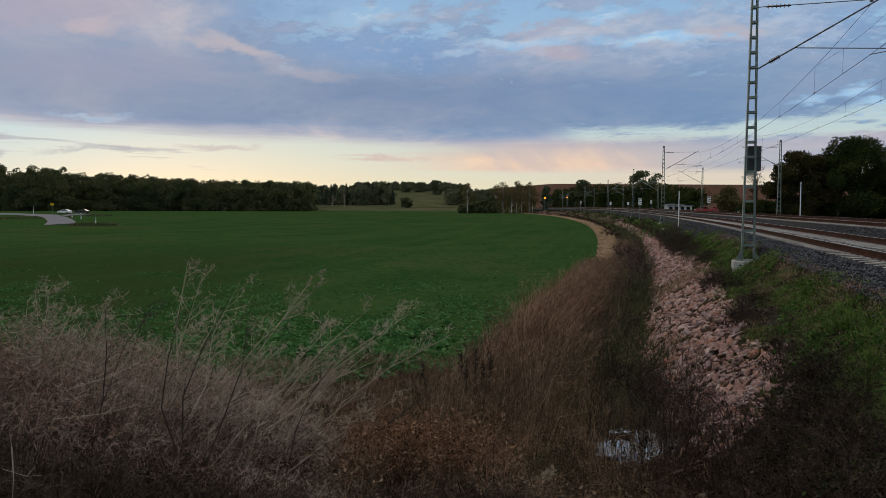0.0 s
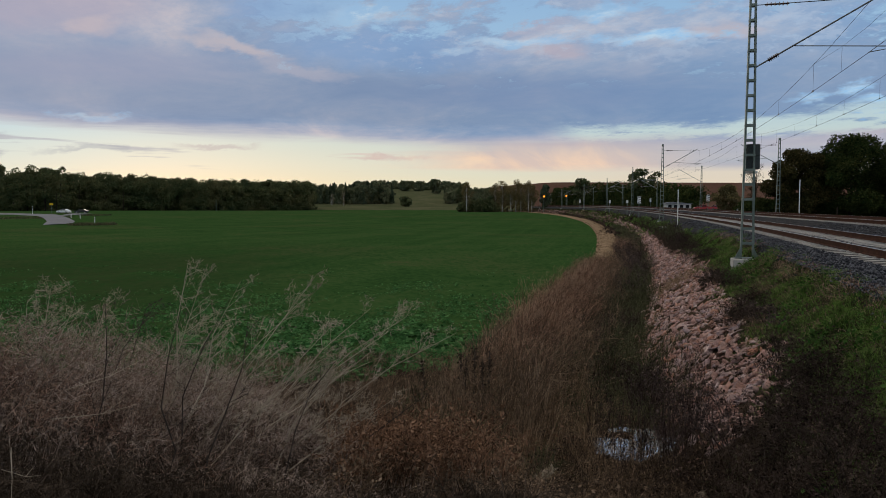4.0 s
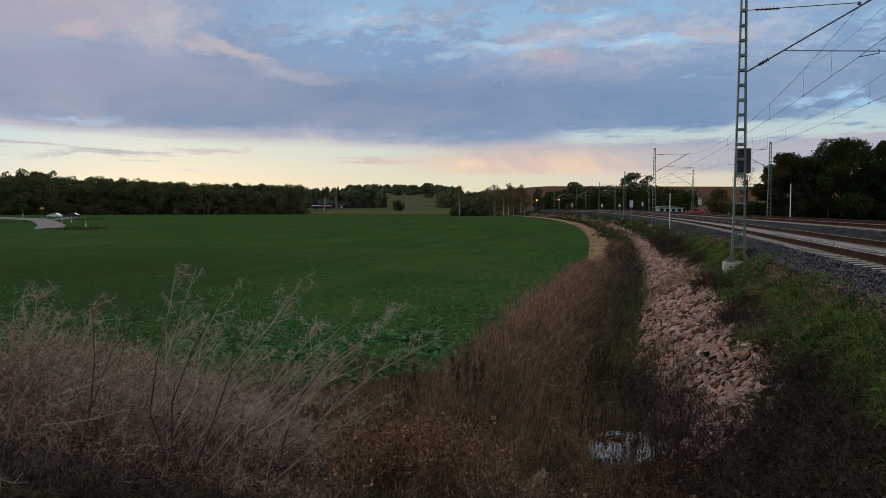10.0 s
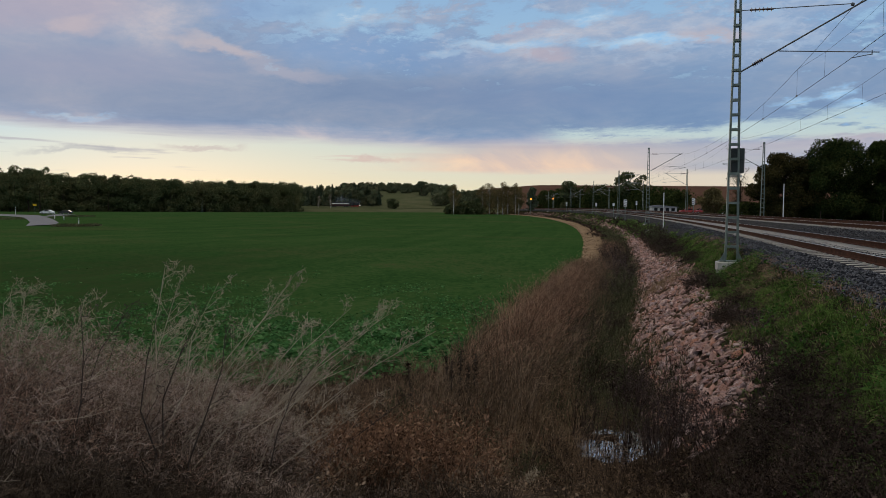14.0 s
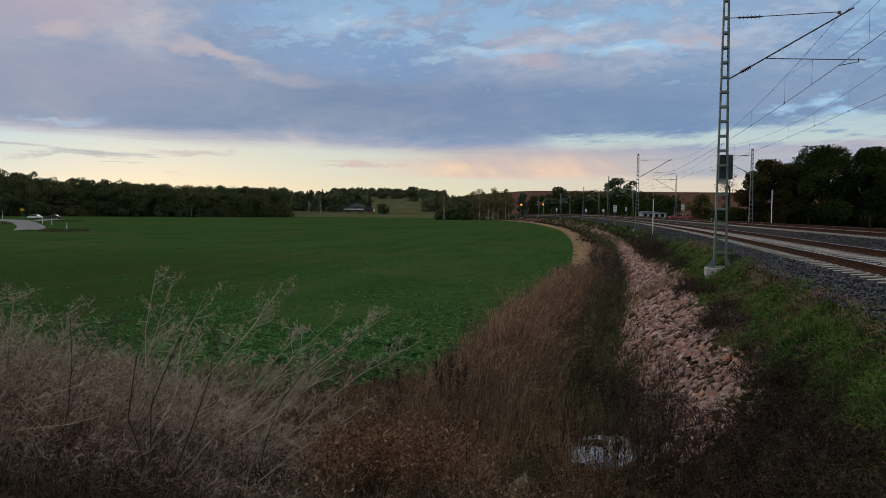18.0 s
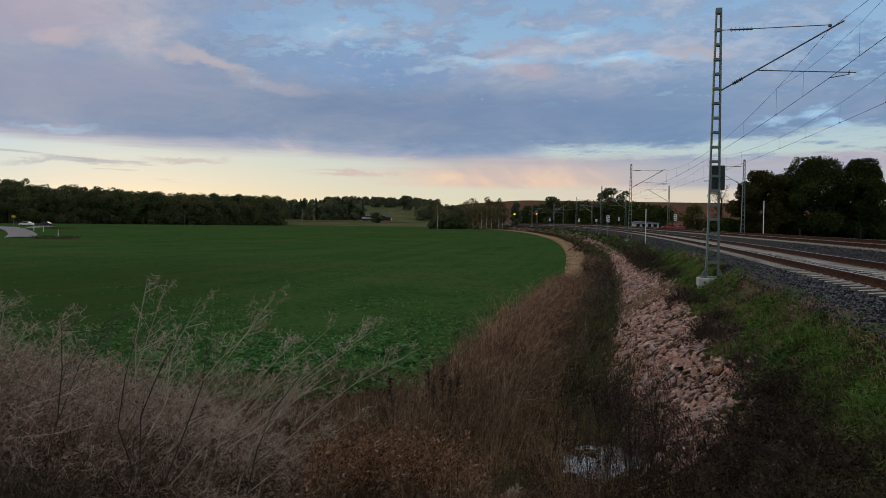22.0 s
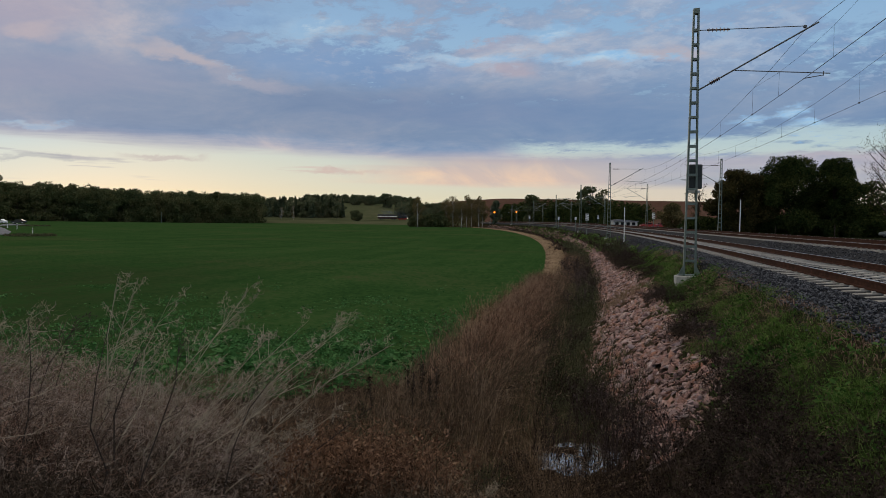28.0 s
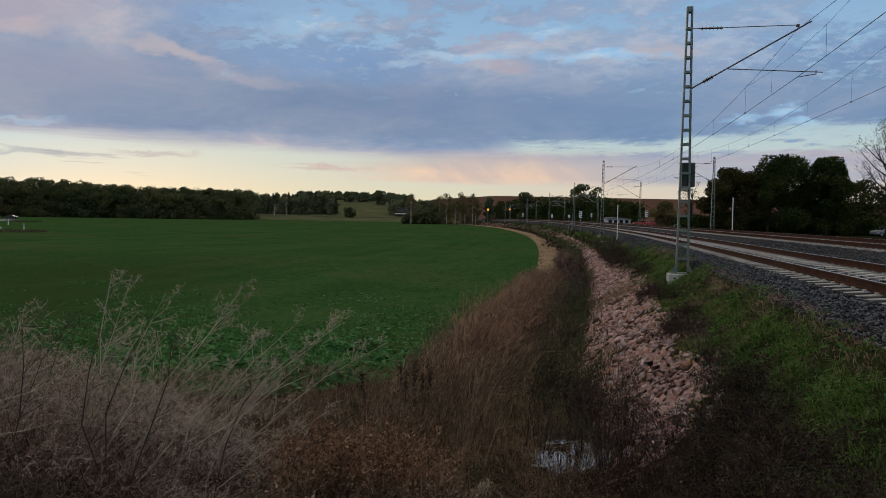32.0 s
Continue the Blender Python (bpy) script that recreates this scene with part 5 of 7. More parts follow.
def roadside_post(x, y, h, label, yellow=False):
    z = float(ground_z(x, y))
    root = thing("roadside_post", label, "roadside post", pose(x, y, z))
    if yellow:
        part("post", Mesh().tube([(0, 0, -0.2), (0, 0, h)], 0.05, 6), MAT["steel"], root)
        part("sign_plate", Mesh().box(0, -0.06, h - 0.35, 1.2, 0.04, 0.65, cut=0.01), MAT["yellow"], root)
    else:
        part("post", Mesh().box(0, 0, h / 2 - 0.1, 0.14, 0.12, h + 0.2, cut=0.03), MAT["whitepost"], root)
        part("band", Mesh().box(0, 0, h * 0.78, 0.15, 0.13, h * 0.18, cut=0.01), MAT["boxdark"], root)


roadside_post(-86.0, 171.0, 1.3, "white roadside delineator post with dark band")
roadside_post(-79.5, 162.0, 1.3, "white roadside delineator post with dark band")
roadside_post(-57.0, 121.0, 1.1, "white roadside delineator post with dark band")
roadside_post(-127.0, 240.0, 3.4, "yellow road sign on a steel post", True)
roadside_post(-131.0, 236.0, 2.4, "white roadside delineator post with dark band")
z = float(ground_z(-113, 369))
pole = thing("utility_pole", "slim grey utility pole before the wood", "utility pole", pose(-113, 369, z))
part("shaft", Mesh().tube([(0, 0, -0.5), (0, 0, 5.2)], [0.12, 0.08], 8), MAT["steel"], pole)


def build_shed():
    root = thing("low_building", "low white building with flat grey roof and dark windows", "building", pose(63.6, 200, float(ground_z(63.6, 200)) - 0.5, 0, 0, -8))
    w = part("wall", Mesh().box(0, 0, 0.9, 6.4, 5.0, 2.6), MAT["wall_white"], root)
    part("roof", Mesh().prism([(-3.6, 2.2), (3.6, 2.2), (3.5, 2.35), (-1.6, 2.8), (-3.2, 2.6)], -2.9, 2.9), MAT["roof_grey"], root)
    for i in range(4):
        q = part("window", Mesh().box(-2.3 + 1.5 * i, -2.51, 1.62, 0.9, 0.06, 0.8), MAT["glass"], root)
        part("sill", Mesh().box(-2.3 + 1.5 * i, -2.56, 1.18, 1.0, 0.14, 0.05), MAT["roof_grey"], q)


build_shed()
house = thing("far_house", "small house with pale roof among distant trees", "building", pose(35.5, 512, float(ground_z(35.5, 512))))
part("wall", Mesh().box(0, 0, 2.8, 6.5, 5, 6.8), MAT["bark"], house)
part("roof", Mesh().prism([(-3.6, 6.2), (3.6, 6.2), (3.2, 7.0), (-3.2, 7.0)], -3, 3), MAT["roof_grey"], house)


def cable_cover(s, off):
    z = float(ground_z(*line_xy(s, off)) - line_grade(s))
    root = thing("cable_cover", "flat pale concrete cable cover on the verge", "cable cover", on_line(s, off, z))
    part("slab", Mesh().box(0, 0, 0.16, 0.9, 0.6, 0.10, cut=0.02), MAT["concrete"], root)
    part("frame", Mesh().box(0, 0, 0.0, 0.8, 0.5, 0.22, cut=0.02), MAT["concrete"], root)


cable_cover(47.0, 3.4)
for x, y, h in ((41.5, 92.0, 1.5), (46.0, 86.0, 1.6), (50.0, 80.5, 1.9), (54.5, 76.0, 1.5)):
    root = thing("fence_post", "weathered grey wooden fence post under the trees", "fence post", pose(x, y, float(ground_z(x, y))), group="fence posts")
    part("post", Mesh().tube([(0, 0, -0.3), (0.02, 0, h)], [0.07, 0.06], 7), MAT["bark"], root)
    part("top", Mesh().tube([(0.02, 0, h), (0.02, 0, h + 0.04)], [0.06, 0.02], 7), MAT["bark"], root)


# ---- far train ----
def build_engine():
    """Small black tank engine on red wheels; its front faces +x."""
    root = thing("steam_engine", "small black tank engine with red wheels under steam", "locomotive", pose(-100, 480, -0.5))
    part("boiler", Mesh().tube([(-0.6, 0, 2.3), (3.0, 0, 2.3), (3.1, 0, 2.3)], [0.75, 0.75, 0.5], 14), MAT["engine_black"], root, smooth=True)
    part("smokebox_door", Mesh().tube([(3.1, 0, 2.3), (3.2, 0, 2.3)], [0.62, 0.4], 14), MAT["wall_white"], root, "pale grey smokebox front")
    part("chimney", Mesh().tube([(2.6, 0, 2.9), (2.6, 0, 3.5), (2.6, 0, 3.75)], [0.22, 0.24, 0.32], 10), MAT["engine_black"], root)
    part("steam_dome", Mesh().tube([(1.2, 0, 2.9), (1.2, 0, 3.35), (1.2, 0, 3.5)], [0.36, 0.34, 0.15], 10), MAT["engine_black"], root)
    part("cab", Mesh().box(-1.6, 0, 2.3, 1.9, 2.5, 2.3, cut=0.05), MAT["engine_black"], root)
    part("cab_roof", Mesh().prism([(-2.7, 3.45), (-0.5, 3.45), (-0.6, 3.7), (-2.6, 3.7)], -1.4, 1.4), MAT["engine_black"], root)
    for sy in (-1.27, 1.27):
        part("cab_window", Mesh().box(-1.6, sy, 2.85, 0.8, 0.04, 0.6), MAT["glass"], root)
        part("side_tank", Mesh().box(1.0, sy * 0.8, 1.85, 3.0, 0.5, 1.1, cut=0.04), MAT["engine_black"], root)
    part("frame", Mesh().box(0.3, 0, 1.05, 6.4, 1.7, 0.4, cut=0.03), MAT["engine_red"], root, "red frame")
    for wx in (-1.6, 0.2, 2.0):
        for wy in (-0.75, 0.75):
            part("wheel", Mesh().tube([(wx, wy - 0.06, 0.55), (wx, wy + 0.06, 0.55)], 0.55, 14), MAT["engine_red"], root, "red spoked wheel")
    for wy in (-0.7, 0.7):
        part("headlight", Mesh().tube([(3.45, wy, 1.35), (3.6, wy, 1.35)], 0.17, 10), MAT["headlight"], root)
    return root


def build_coach():
    root = thing("railway_coach", "dark red railway coach with cream window band", "railway coach", pose(-110, 480, -0.5))
    L = 12.6
    b = part("body", Mesh().box(0, 0, 1.45, L, 2.7, 1.0, cut=0.06), MAT["coach_red"], root)
    part("waist_band", Mesh().box(0, 0, 2.2, L - 0.02, 2.72, 0.52, cut=0.03), MAT["coach_cream"], root, "broad white band")
    part("upper_side", Mesh().box(0, 0, 2.8, L - 0.02, 2.66, 0.72, cut=0.04), MAT["engine_black"], root, "dark window strip")
    part("roof", Mesh().prism([(-L / 2 - 0.1, 3.14), (L / 2 + 0.1, 3.14), (L / 2, 3.42), (L / 2 - 0.4, 3.56), (-L / 2 + 0.4, 3.56), (-L / 2, 3.42)], -1.25, 1.25), MAT["boxdark"], root)
    for i in range(7):
        for sy in (-1.355, 1.355):
            part("window", Mesh().box(-5.1 + 1.7 * i, sy * 0.99, 2.82, 1.1, 0.03, 0.55), MAT["glass"], b)
    part("underframe", Mesh().box(0, 0, 0.85, L - 0.6, 2.2, 0.3), MAT["engine_black"], root)
    for wx in (-4.6, -3.0, 3.0, 4.6):
        for wy in (-0.75, 0.75):
            part("wheel", Mesh().tube([(wx, wy - 0.06, 0.45), (wx, wy + 0.06, 0.45)], 0.45, 12), MAT["engine_black"], root)
    return root


def build_smoke(seed, size):
    """A rigid puff of smoke made of small lumps."""
    rng = np.random.default_rng(seed)
    rb = Ribbons()
    p = rng.normal(size=(34, 3)) * np.array([size, size * 0.4, size * 0.26])
    rb.leaves(p, 0.9 * size * rng.uniform(0.5, 1.0, 34), 1.3, 0, rng)
    ob = new("smoke_puff", rb.mesh("smoke_puff", MAT["smoke"]))
    return tagged(ob, "thin blue-grey puff of engine smoke", "smoke", group="engine smoke", kind="stuff")


engine, coach = build_engine(), build_coach()
puffs = [build_smoke(60 + i, 1.3 + 0.35 * i) for i in range(5)]


TRAIN_Z = float(ground_z(-20.0, 480.0)) + 0.37


def engine_x(t):
    return -72.0 + (t - 8.0) * 3.88


# how far the wind pushes a tall stalk over: seconds, degrees
GUSTS = [(0.0, 0.0), (1.0, -0.16), (2.0, 0.16), (3.0, 0.6), (5.5, 0.3), (7.0, 0.0), (9.0, -0.8), (10.0, -0.3), (12.0, -1.0), (14.0, -1.1), (16.5, -0.6), (18.0, -0.65), (19.0, -1.5), (20.0, -0.65),
         (22.0, -0.3), (23.0, -0.3), (24.0, -0.5), (25.0, -1.1), (25.5, -1.6), (27.5, -1.3), (29.0, -2.6), (30.0, -1.1), (31.0, -1.3), (32.0, -1.1)]


def motions():
    for stalk, x, y, z, gain in STALKS:
        walk(stalk, [(t, pose(x, y, z, 0.2 * math.sin(1.9 * t + 5 * x), gain * lean + 0.12 * math.sin(2.3 * t + 4 * x))) for t, lean in GUSTS])
    times = [0.0, 4.0, 8.0, 12.0, 16.0, 20.0, 24.0, 28.0, 32.0]
    walk(engine, [(t, pose(engine_x(t), 480, TRAIN_Z)) for t in times])
    walk(coach, [(t, pose(engine_x(t) - 9.4, 480, TRAIN_Z)) for t in times])
    for i, p in enumerate(puffs):
        walk(p, [(t, pose(engine_x(t) + 1.6 - 3.1 * i - 0.5 * math.sin(t * 1.3 + i), 480, TRAIN_Z + 4.0 + 0.16 * i + 0.3 * math.sin(t * 0.9 + 2 * i), 0, 20 * math.sin(t + i), 0)) for t in np.arange(0, 32.5, 1.0).tolist()])


# ---- plants ----
def scatter(rng, count, s0, s1, n0, n1, power=1.0, patchy=0.0):
    """Random spots in a strip along the line; power above 1 gathers them at its near end."""
    s = s0 + (s1 - s0) * rng.uniform(size=count) ** power
    off = rng.uniform(n0, n1, count) + rng.normal(size=count) * 0.12 * (n1 - n0) + 0.18 * np.sin(s * 1.7) + 0.10 * np.sin(s * 4.1)
    s = s + rng.normal(size=count) * min(1.0, 0.08 * (s1 - s0))
    x, y = line_xy(s, off)
    keep = wavy(x * 0.9 + 3, y * 0.9) + rng.normal(size=count) * 0.8 > -1.1 + patchy
    x, y = x[keep], y[keep]
    return x, y, ground_z(x, y)


def grass(rng, rb, x, y, z, h, w, lean=0.25, wind=(0.12, 0.0), droop=0.1):
    k = len(x)
    h = h * rng.uniform(0.55, 1.15, k) * (0.86 + 0.30 * wavy(x * 0.8, y * 0.8))
    p0 = np.stack([x, y, z - 0.03], axis=1)
    d = rng.normal(size=(k, 2)) * lean + np.array(wind)
    d[:, 0] += 0.16 * wavy(x * 0.55 + 7, y * 0.55)
    p1 = p0 + np.stack([d[:, 0] * h * 0.35, d[:, 1] * h * 0.35, h * 0.6], axis=1)
    p2 = p0 + np.stack([d[:, 0] * h, d[:, 1] * h, h * (1 - droop * rng.uniform(size=k))], axis=1)
    rb.blades(p0, p1, p2, w, rng)
    return p1, p2


def twigs(rng, rb, p1, p2, per, length, w, up=0.5):
    """Side shoots on the upper part of stems."""
    u = rng.uniform(0, 1, (len(p1), per, 1))
    a = (p1[:, None] * (1 - u) + p2[:, None] * u).reshape(-1, 3)
    d = rng.normal(size=a.shape) + np.array([0.25, 0, up])
    d = unit(d) * length * rng.uniform(0.4, 1.1, (len(a), 1))
    b = a + d
    rb.blades(a, (a + b) / 2 + rng.normal(size=a.shape) * length * 0.06, b, w, rng)
    return a, b


def stuff(name, rb, mat, label, category="plants"):
    ob = new(name, rb.mesh(name, MAT[mat]))
    return tagged(ob, label, category, kind="stuff")


def clumps(rng, rb, x, y, per, h, w, fan=0.35, wind=(0.08, 0.0), droop=0.25, plume=0.0):
    """Tufts: blades fanning out of one foot, arching over at the tip; plume: length of a feathery head."""
    h = np.broadcast_to(np.asarray(h, dtype=float), (len(x),))
    s, off = line_sn(x, y)
    dry = (((s + 14.85) / 0.72) ** 2 + ((off - 5.42) / 0.92) ** 2 > 1) | (rng.uniform(size=len(x)) < 0.28)
    x, y, h = x[dry], y[dry], h[dry]
    k = len(x)
    hh = h * rng.uniform(0.6, 1.25, k)
    x, y, hh = np.repeat(x, per), np.repeat(y, per), np.repeat(hh, per)
    k = len(x)
    bx, by = x + rng.normal(size=k) * 0.05, y + rng.normal(size=k) * 0.05
    ln = hh * rng.uniform(0.45, 1.1, k)
    d = rng.normal(size=(k, 2)) * fan + np.array(wind) + np.repeat(rng.normal(size=(k // per, 2)) * fan * 0.8, per, axis=0)
    tilt = np.hypot(d[:, 0], d[:, 1])
    p0 = np.stack([bx, by, ground_z(bx, by) - 0.03], axis=1)
    p1 = p0 + np.stack([d[:, 0] * ln * 0.4, d[:, 1] * ln * 0.4, ln * 0.62], axis=1)
    p2 = p0 + np.stack([d[:, 0] * ln * 1.1, d[:, 1] * ln * 1.1, ln * (1.0 - droop * np.minimum(tilt, 2) * rng.uniform(0.5, 1.5, k))], axis=1)
    rb.blades(p0, p1, p2, w, rng)
    if plume:
        pick = rng.uniform(size=k) < 0.5
        twigs(rng, rb, p1[pick] * 0.35 + p2[pick] * 0.65, p2[pick], 6, plume, w * 0.55, 1.1)
    return p1, p2


def fluff(rng, rb, c, size, w, aim_to=(0.3, 0.0, 0.25)):
    """Short curled bits of dry weed."""
    k = len(c)
    d = unit(rng.normal(size=(k, 3)) + np.array(aim_to)) * size * rng.uniform(0.4, 1.3, (k, 1))
    rb.blades(c, c + d * 0.5 + rng.normal(size=(k, 3)) * size * 0.22, c + d, w, rng)


def lumpy(x, y, f=1.0):
    return np.sin(f * (x * 1.9 + np.sin(y * 1.1) * 1.5)) * np.cos(f * (y * 1.3 + 0.7)) + 0.5 * np.sin(f * 4.1 * x + 1) * np.cos(f * 3.7 * y)


WEED_X = (-4.6, -3.7, -3.0, -2.5, -1.8, -1.0, -0.4, 0.2)
WEED_TOP = (0.60, 0.62, 0.66, 0.50, 0.22, -0.08, -0.40, -0.7)


def mound(x, y):
    """Slow swell of the reed bed, from 0 in the hollows to about 1.6 on the mounds."""
    return np.clip(0.8 + 0.75 * np.sin(1.05 * x + 0.55 * y + 0.4) * np.cos(0.62 * y - 0.35 * x) + 0.35 * np.sin(2.1 * x - 0.8 * y), 0, 1.6)


def weed_cloud(rng, count, y0, y1, low, high, x1=0.2):
    """Points inside the mound of feathery weeds, low..high as shares of its height."""
    y = rng.uniform(y0, y1, count)
    x = -0.70 * y + (x1 + 0.70 * y) * rng.uniform(size=count)
    g = ground_z(x, y)
    top = np.interp(x, WEED_X, WEED_TOP) - 0.10 * np.abs(y - 6.0) - 0.20 * np.maximum(y - 5.8, 0) + 0.10 * lumpy(x, y, 1.6) + 0.05 * rng.normal(size=count)
    top = np.maximum(top, g + 0.12)
    z = g + (top - g) * (low + (high - low) * rng.uniform(size=count) ** 0.7)
    keep = (lumpy(x * 1.3 + 0.8 * z, y + z, 2.2) + rng.normal(size=count) * 0.5 > -0.55) & (y < 6.3 + 1.2 * np.maximum(-x - 1.2, 0))
    return np.stack([x, y, z], axis=1)[keep]


def plants():
    rng = np.random.default_rng(101)
    # grey feathery weeds on the bank
    rb = Ribbons()
    c = weed_cloud(rng, 60000, 5.1, 8.0, 0.60, 1.06)
    c = c[rng.uniform(size=len(c)) < 0.45 + 0.55 * smooth(c[:, 0] + 0.38 * c[:, 1], -0.9, 0.6)]
    fluff(rng, rb, c, 0.085, 0.0044, (0.55, 0.0, 0.42))
    k = 2000
    y = rng.uniform(4.5, 8.0, k)
    x = -0.70 * y + (0.70 * y - 0.1) * rng.uniform(size=k)
    keep = y < 6.3 + 1.2 * np.maximum(-x - 1.2, 0)
    x, y = x[keep], y[keep]
    z = ground_z(x, y)
    h = np.maximum(np.interp(x, WEED_X, WEED_TOP) - 0.20 * np.maximum(y - 5.8, 0) - z, 0.2)
    p1, p2 = grass(rng, rb, x, y, z, h, 0.0056, 0.22, (0.42, 0.0))
    a, b = twigs(rng, rb, p1, p2, 8, 0.15, 0.0040, 0.5)
    twigs(rng, rb, a[::2] * 0.4 + b[::2] * 0.6, b[::2], 4, 0.055, 0.0040, 0.3)
    stuff("dry_weeds", rb, "dry_grey", "grey-beige feathery dry weeds on the bank")
    # red-brown sprays among the grey, thickest at the far left
    rb = Ribbons()
    c = weed_cloud(rng, 52000, 4.5, 7.4, 0.45, 1.0)
    redder = smooth(-c[:, 0] - 0.18 * c[:, 1], 0.4, 1.7) * (0.5 + 0.5 * lumpy(c[:, 0], c[:, 1], 1.1))
    c = c[rng.uniform(size=len(c)) < 0.12 + 0.8 * np.clip(redder, 0, 1)]
    fluff(rng, rb, c, 0.10, 0.0046, (0.6, 0.0, 0.5))
    stuff("red_brown_weeds", rb, "dry_red", "red-brown wispy dry weeds on the bank")
    # brown tangle beneath and between them, with the weeds' self-shade in its colour
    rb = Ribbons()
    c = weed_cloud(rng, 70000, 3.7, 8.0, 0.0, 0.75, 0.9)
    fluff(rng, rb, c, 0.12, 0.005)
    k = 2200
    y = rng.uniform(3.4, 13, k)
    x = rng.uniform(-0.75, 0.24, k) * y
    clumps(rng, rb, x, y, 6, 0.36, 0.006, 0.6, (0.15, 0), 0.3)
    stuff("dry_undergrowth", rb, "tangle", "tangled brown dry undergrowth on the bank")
    # rusty docks and seed heads in front
    rb = Ribbons()
    k = 700
    y = rng.uniform(4.8, 8.8, k)
    x = rng.uniform(-0.15, 0.08, k) * y
    keep = lumpy(x, y, 1.3) > 0.0
    x, y = x[keep], y[keep]
    h = 0.62 - 0.25 * smooth(x, 0.2, 1.2) + 0.12 * lumpy(x, y, 2.0)
    p1, p2 = clumps(rng, rb, x, y, 3, h, 0.0085, 0.22, (0.16, 0), 0.15)
    a, b = twigs(rng, rb, p1 * 0.7 + p2 * 0.3, p2, 6, 0.085, 0.0052, 0.7)
    rb.leaves(b + rng.normal(size=b.shape) * 0.012, 0.0145 * rng.uniform(0.5, 1.7, len(b)), 1.8, 0, rng)
    u = rng.uniform(0.1, 0.9, (len(p1), 1))
    q = np.repeat(p1 * u + p2 * (1 - u), 4, axis=0)
    rb.leaves(q + rng.normal(size=q.shape) * 0.03, 0.014 * rng.uniform(0.5, 1.5, len(q)), 2.2, 0, rng)
    for cx, cy, sx, sy, k, h in ((-0.62, 7.5, 0.16, 0.35, 46, 0.62), (-0.85, 6.9, 0.20, 0.3, 34, 0.5), (-0.50, 8.3, 0.14, 0.4, 30, 0.6), (-0.2, 7.1, 0.3, 0.4, 26, 0.4)):
        x, y = rng.normal(cx, sx, k), rng.normal(cy, sy, k)
        clumps(rng, rb, x, y, 10, h, 0.010, 0.32, (0.40, 0), 0.4)
    stuff("rusty_weeds", rb, "dry_orange", "rust-orange dry dock and weed heads")
    # brown mixed weeds in front of the puddle
    rb = Ribbons()
    k = 2600
    y = rng.uniform(4.6, 11.0, k)
    x = rng.uniform(-0.16, 0.36, k) * y
    s, off = line_sn(x, y)
    keep = ((np.abs(s + 14.9) > 0.8) | (np.abs(off - 5.7) > 0.9) | (rng.uniform(size=k) < 0.12)) & (lumpy(x, y, 1.7) > -0.7) & (off > 4.3)
    x, y = x[keep], y[keep]
    p1, p2 = clumps(rng, rb, x, y, 3, 0.34 + 0.14 * lumpy(x + 5, y, 1.5), 0.0085, 0.32, (0.12, 0), 0.25)
    a, b = twigs(rng, rb, p1, p2, 6, 0.08, 0.0055, 0.6)
    rb.leaves(b, 0.0155 * rng.uniform(0.5, 1.5, len(b)), 1.6, 0, rng)
    stuff("brown_weeds", rb, "weed_brown", "low brown weeds round the puddle")
    # orange-brown reed grass along the field side of the ditch
    rb = Ribbons()
    for k, s0, s1, h, w, n0, n1 in ((1900, -13, 11, 0.92, 0.0095, 7.5, 9.2), (500, 12, 40, 0.7, 0.014, 6.9, 7.5)):
        x, y, z = scatter(rng, k, s0, s1, n0, n1)
        s, off = line_sn(x, y)
        keep = off < np.interp(s, (-16, -12, -7.6, 0.4, 8, 14), (8.4, 8.65, 8.85, 9.0, 8.6, 8.1)) + rng.normal(size=len(x)) * 0.18
        x, y = x[keep], y[keep]
        clumps(rng, rb, x, y, 9, h * (0.72 + 0.34 * mound(x, y)) + 0.10 * lumpy(x, y, 0.9), w, 0.20, (0.16, 0), 0.25, 0.11)
    for cs, cn, ws, wn, k, h in ((-4.5, 7.9, 2.6, 0.42, 330, 1.22), (-9.5, 7.7, 1.4, 0.45, 150, 1.0), (2.5, 8.0, 2.0, 0.35, 170, 1.15)):
        ds, dn = rng.normal(size=k), rng.normal(size=k)
        x, y = line_xy(cs + ws * ds, cn + wn * dn)
        clumps(rng, rb, x, y, 9, h * np.exp(-0.18 * (ds * ds + dn * dn)), 0.0095, 0.22, (0.16, 0), 0.25, 0.12)
    stuff("reed_grass", rb, "dry_brown", "orange-brown dry reed grass along the ditch")
    # darker withered reeds towards the ditch
    rb = Ribbons()
    k = 2600
    y = rng.uniform(9.5, 17.5, k)
    x = rng.uniform(-0.10, 0.30, k) * y
    off = line_sn(x, y)[1]
    keep = (off > 7.0) & (off < 9.0) & (lumpy(x, y, 0.8) + rng.normal(size=k) * 0.4 > -0.45 - 0.6 * (off < 9.5))
    x, y = x[keep], y[keep]
    clumps(rng, rb, x[::2], y[::2], 9, 0.60 + 0.22 * mound(x[::2], y[::2]) + 0.14 * lumpy(x[::2] + 2, y[::2], 1.1), 0.009, 0.20, (0.14, 0), 0.25, 0.09)
    for k, s0, s1, h, w, n0, n1 in ((1300, -13.5, 12, 0.95, 0.0095, 6.9, 8.4), (500, 12, 40, 0.95, 0.014, 6.4, 7.4)):
        x, y, z = scatter(rng, k, s0, s1, n0, n1)
        clumps(rng, rb, x, y, 10, h * (0.70 + 0.36 * mound(x, y)) + 0.14 * lumpy(x + 3, y, 1.0), w, 0.24, (0.08, 0), 0.35, 0.09)
    k = 900
    y = rng.uniform(11.0, 15.6, k)
    x = rng.uniform(-0.30, 0.0, k) * y
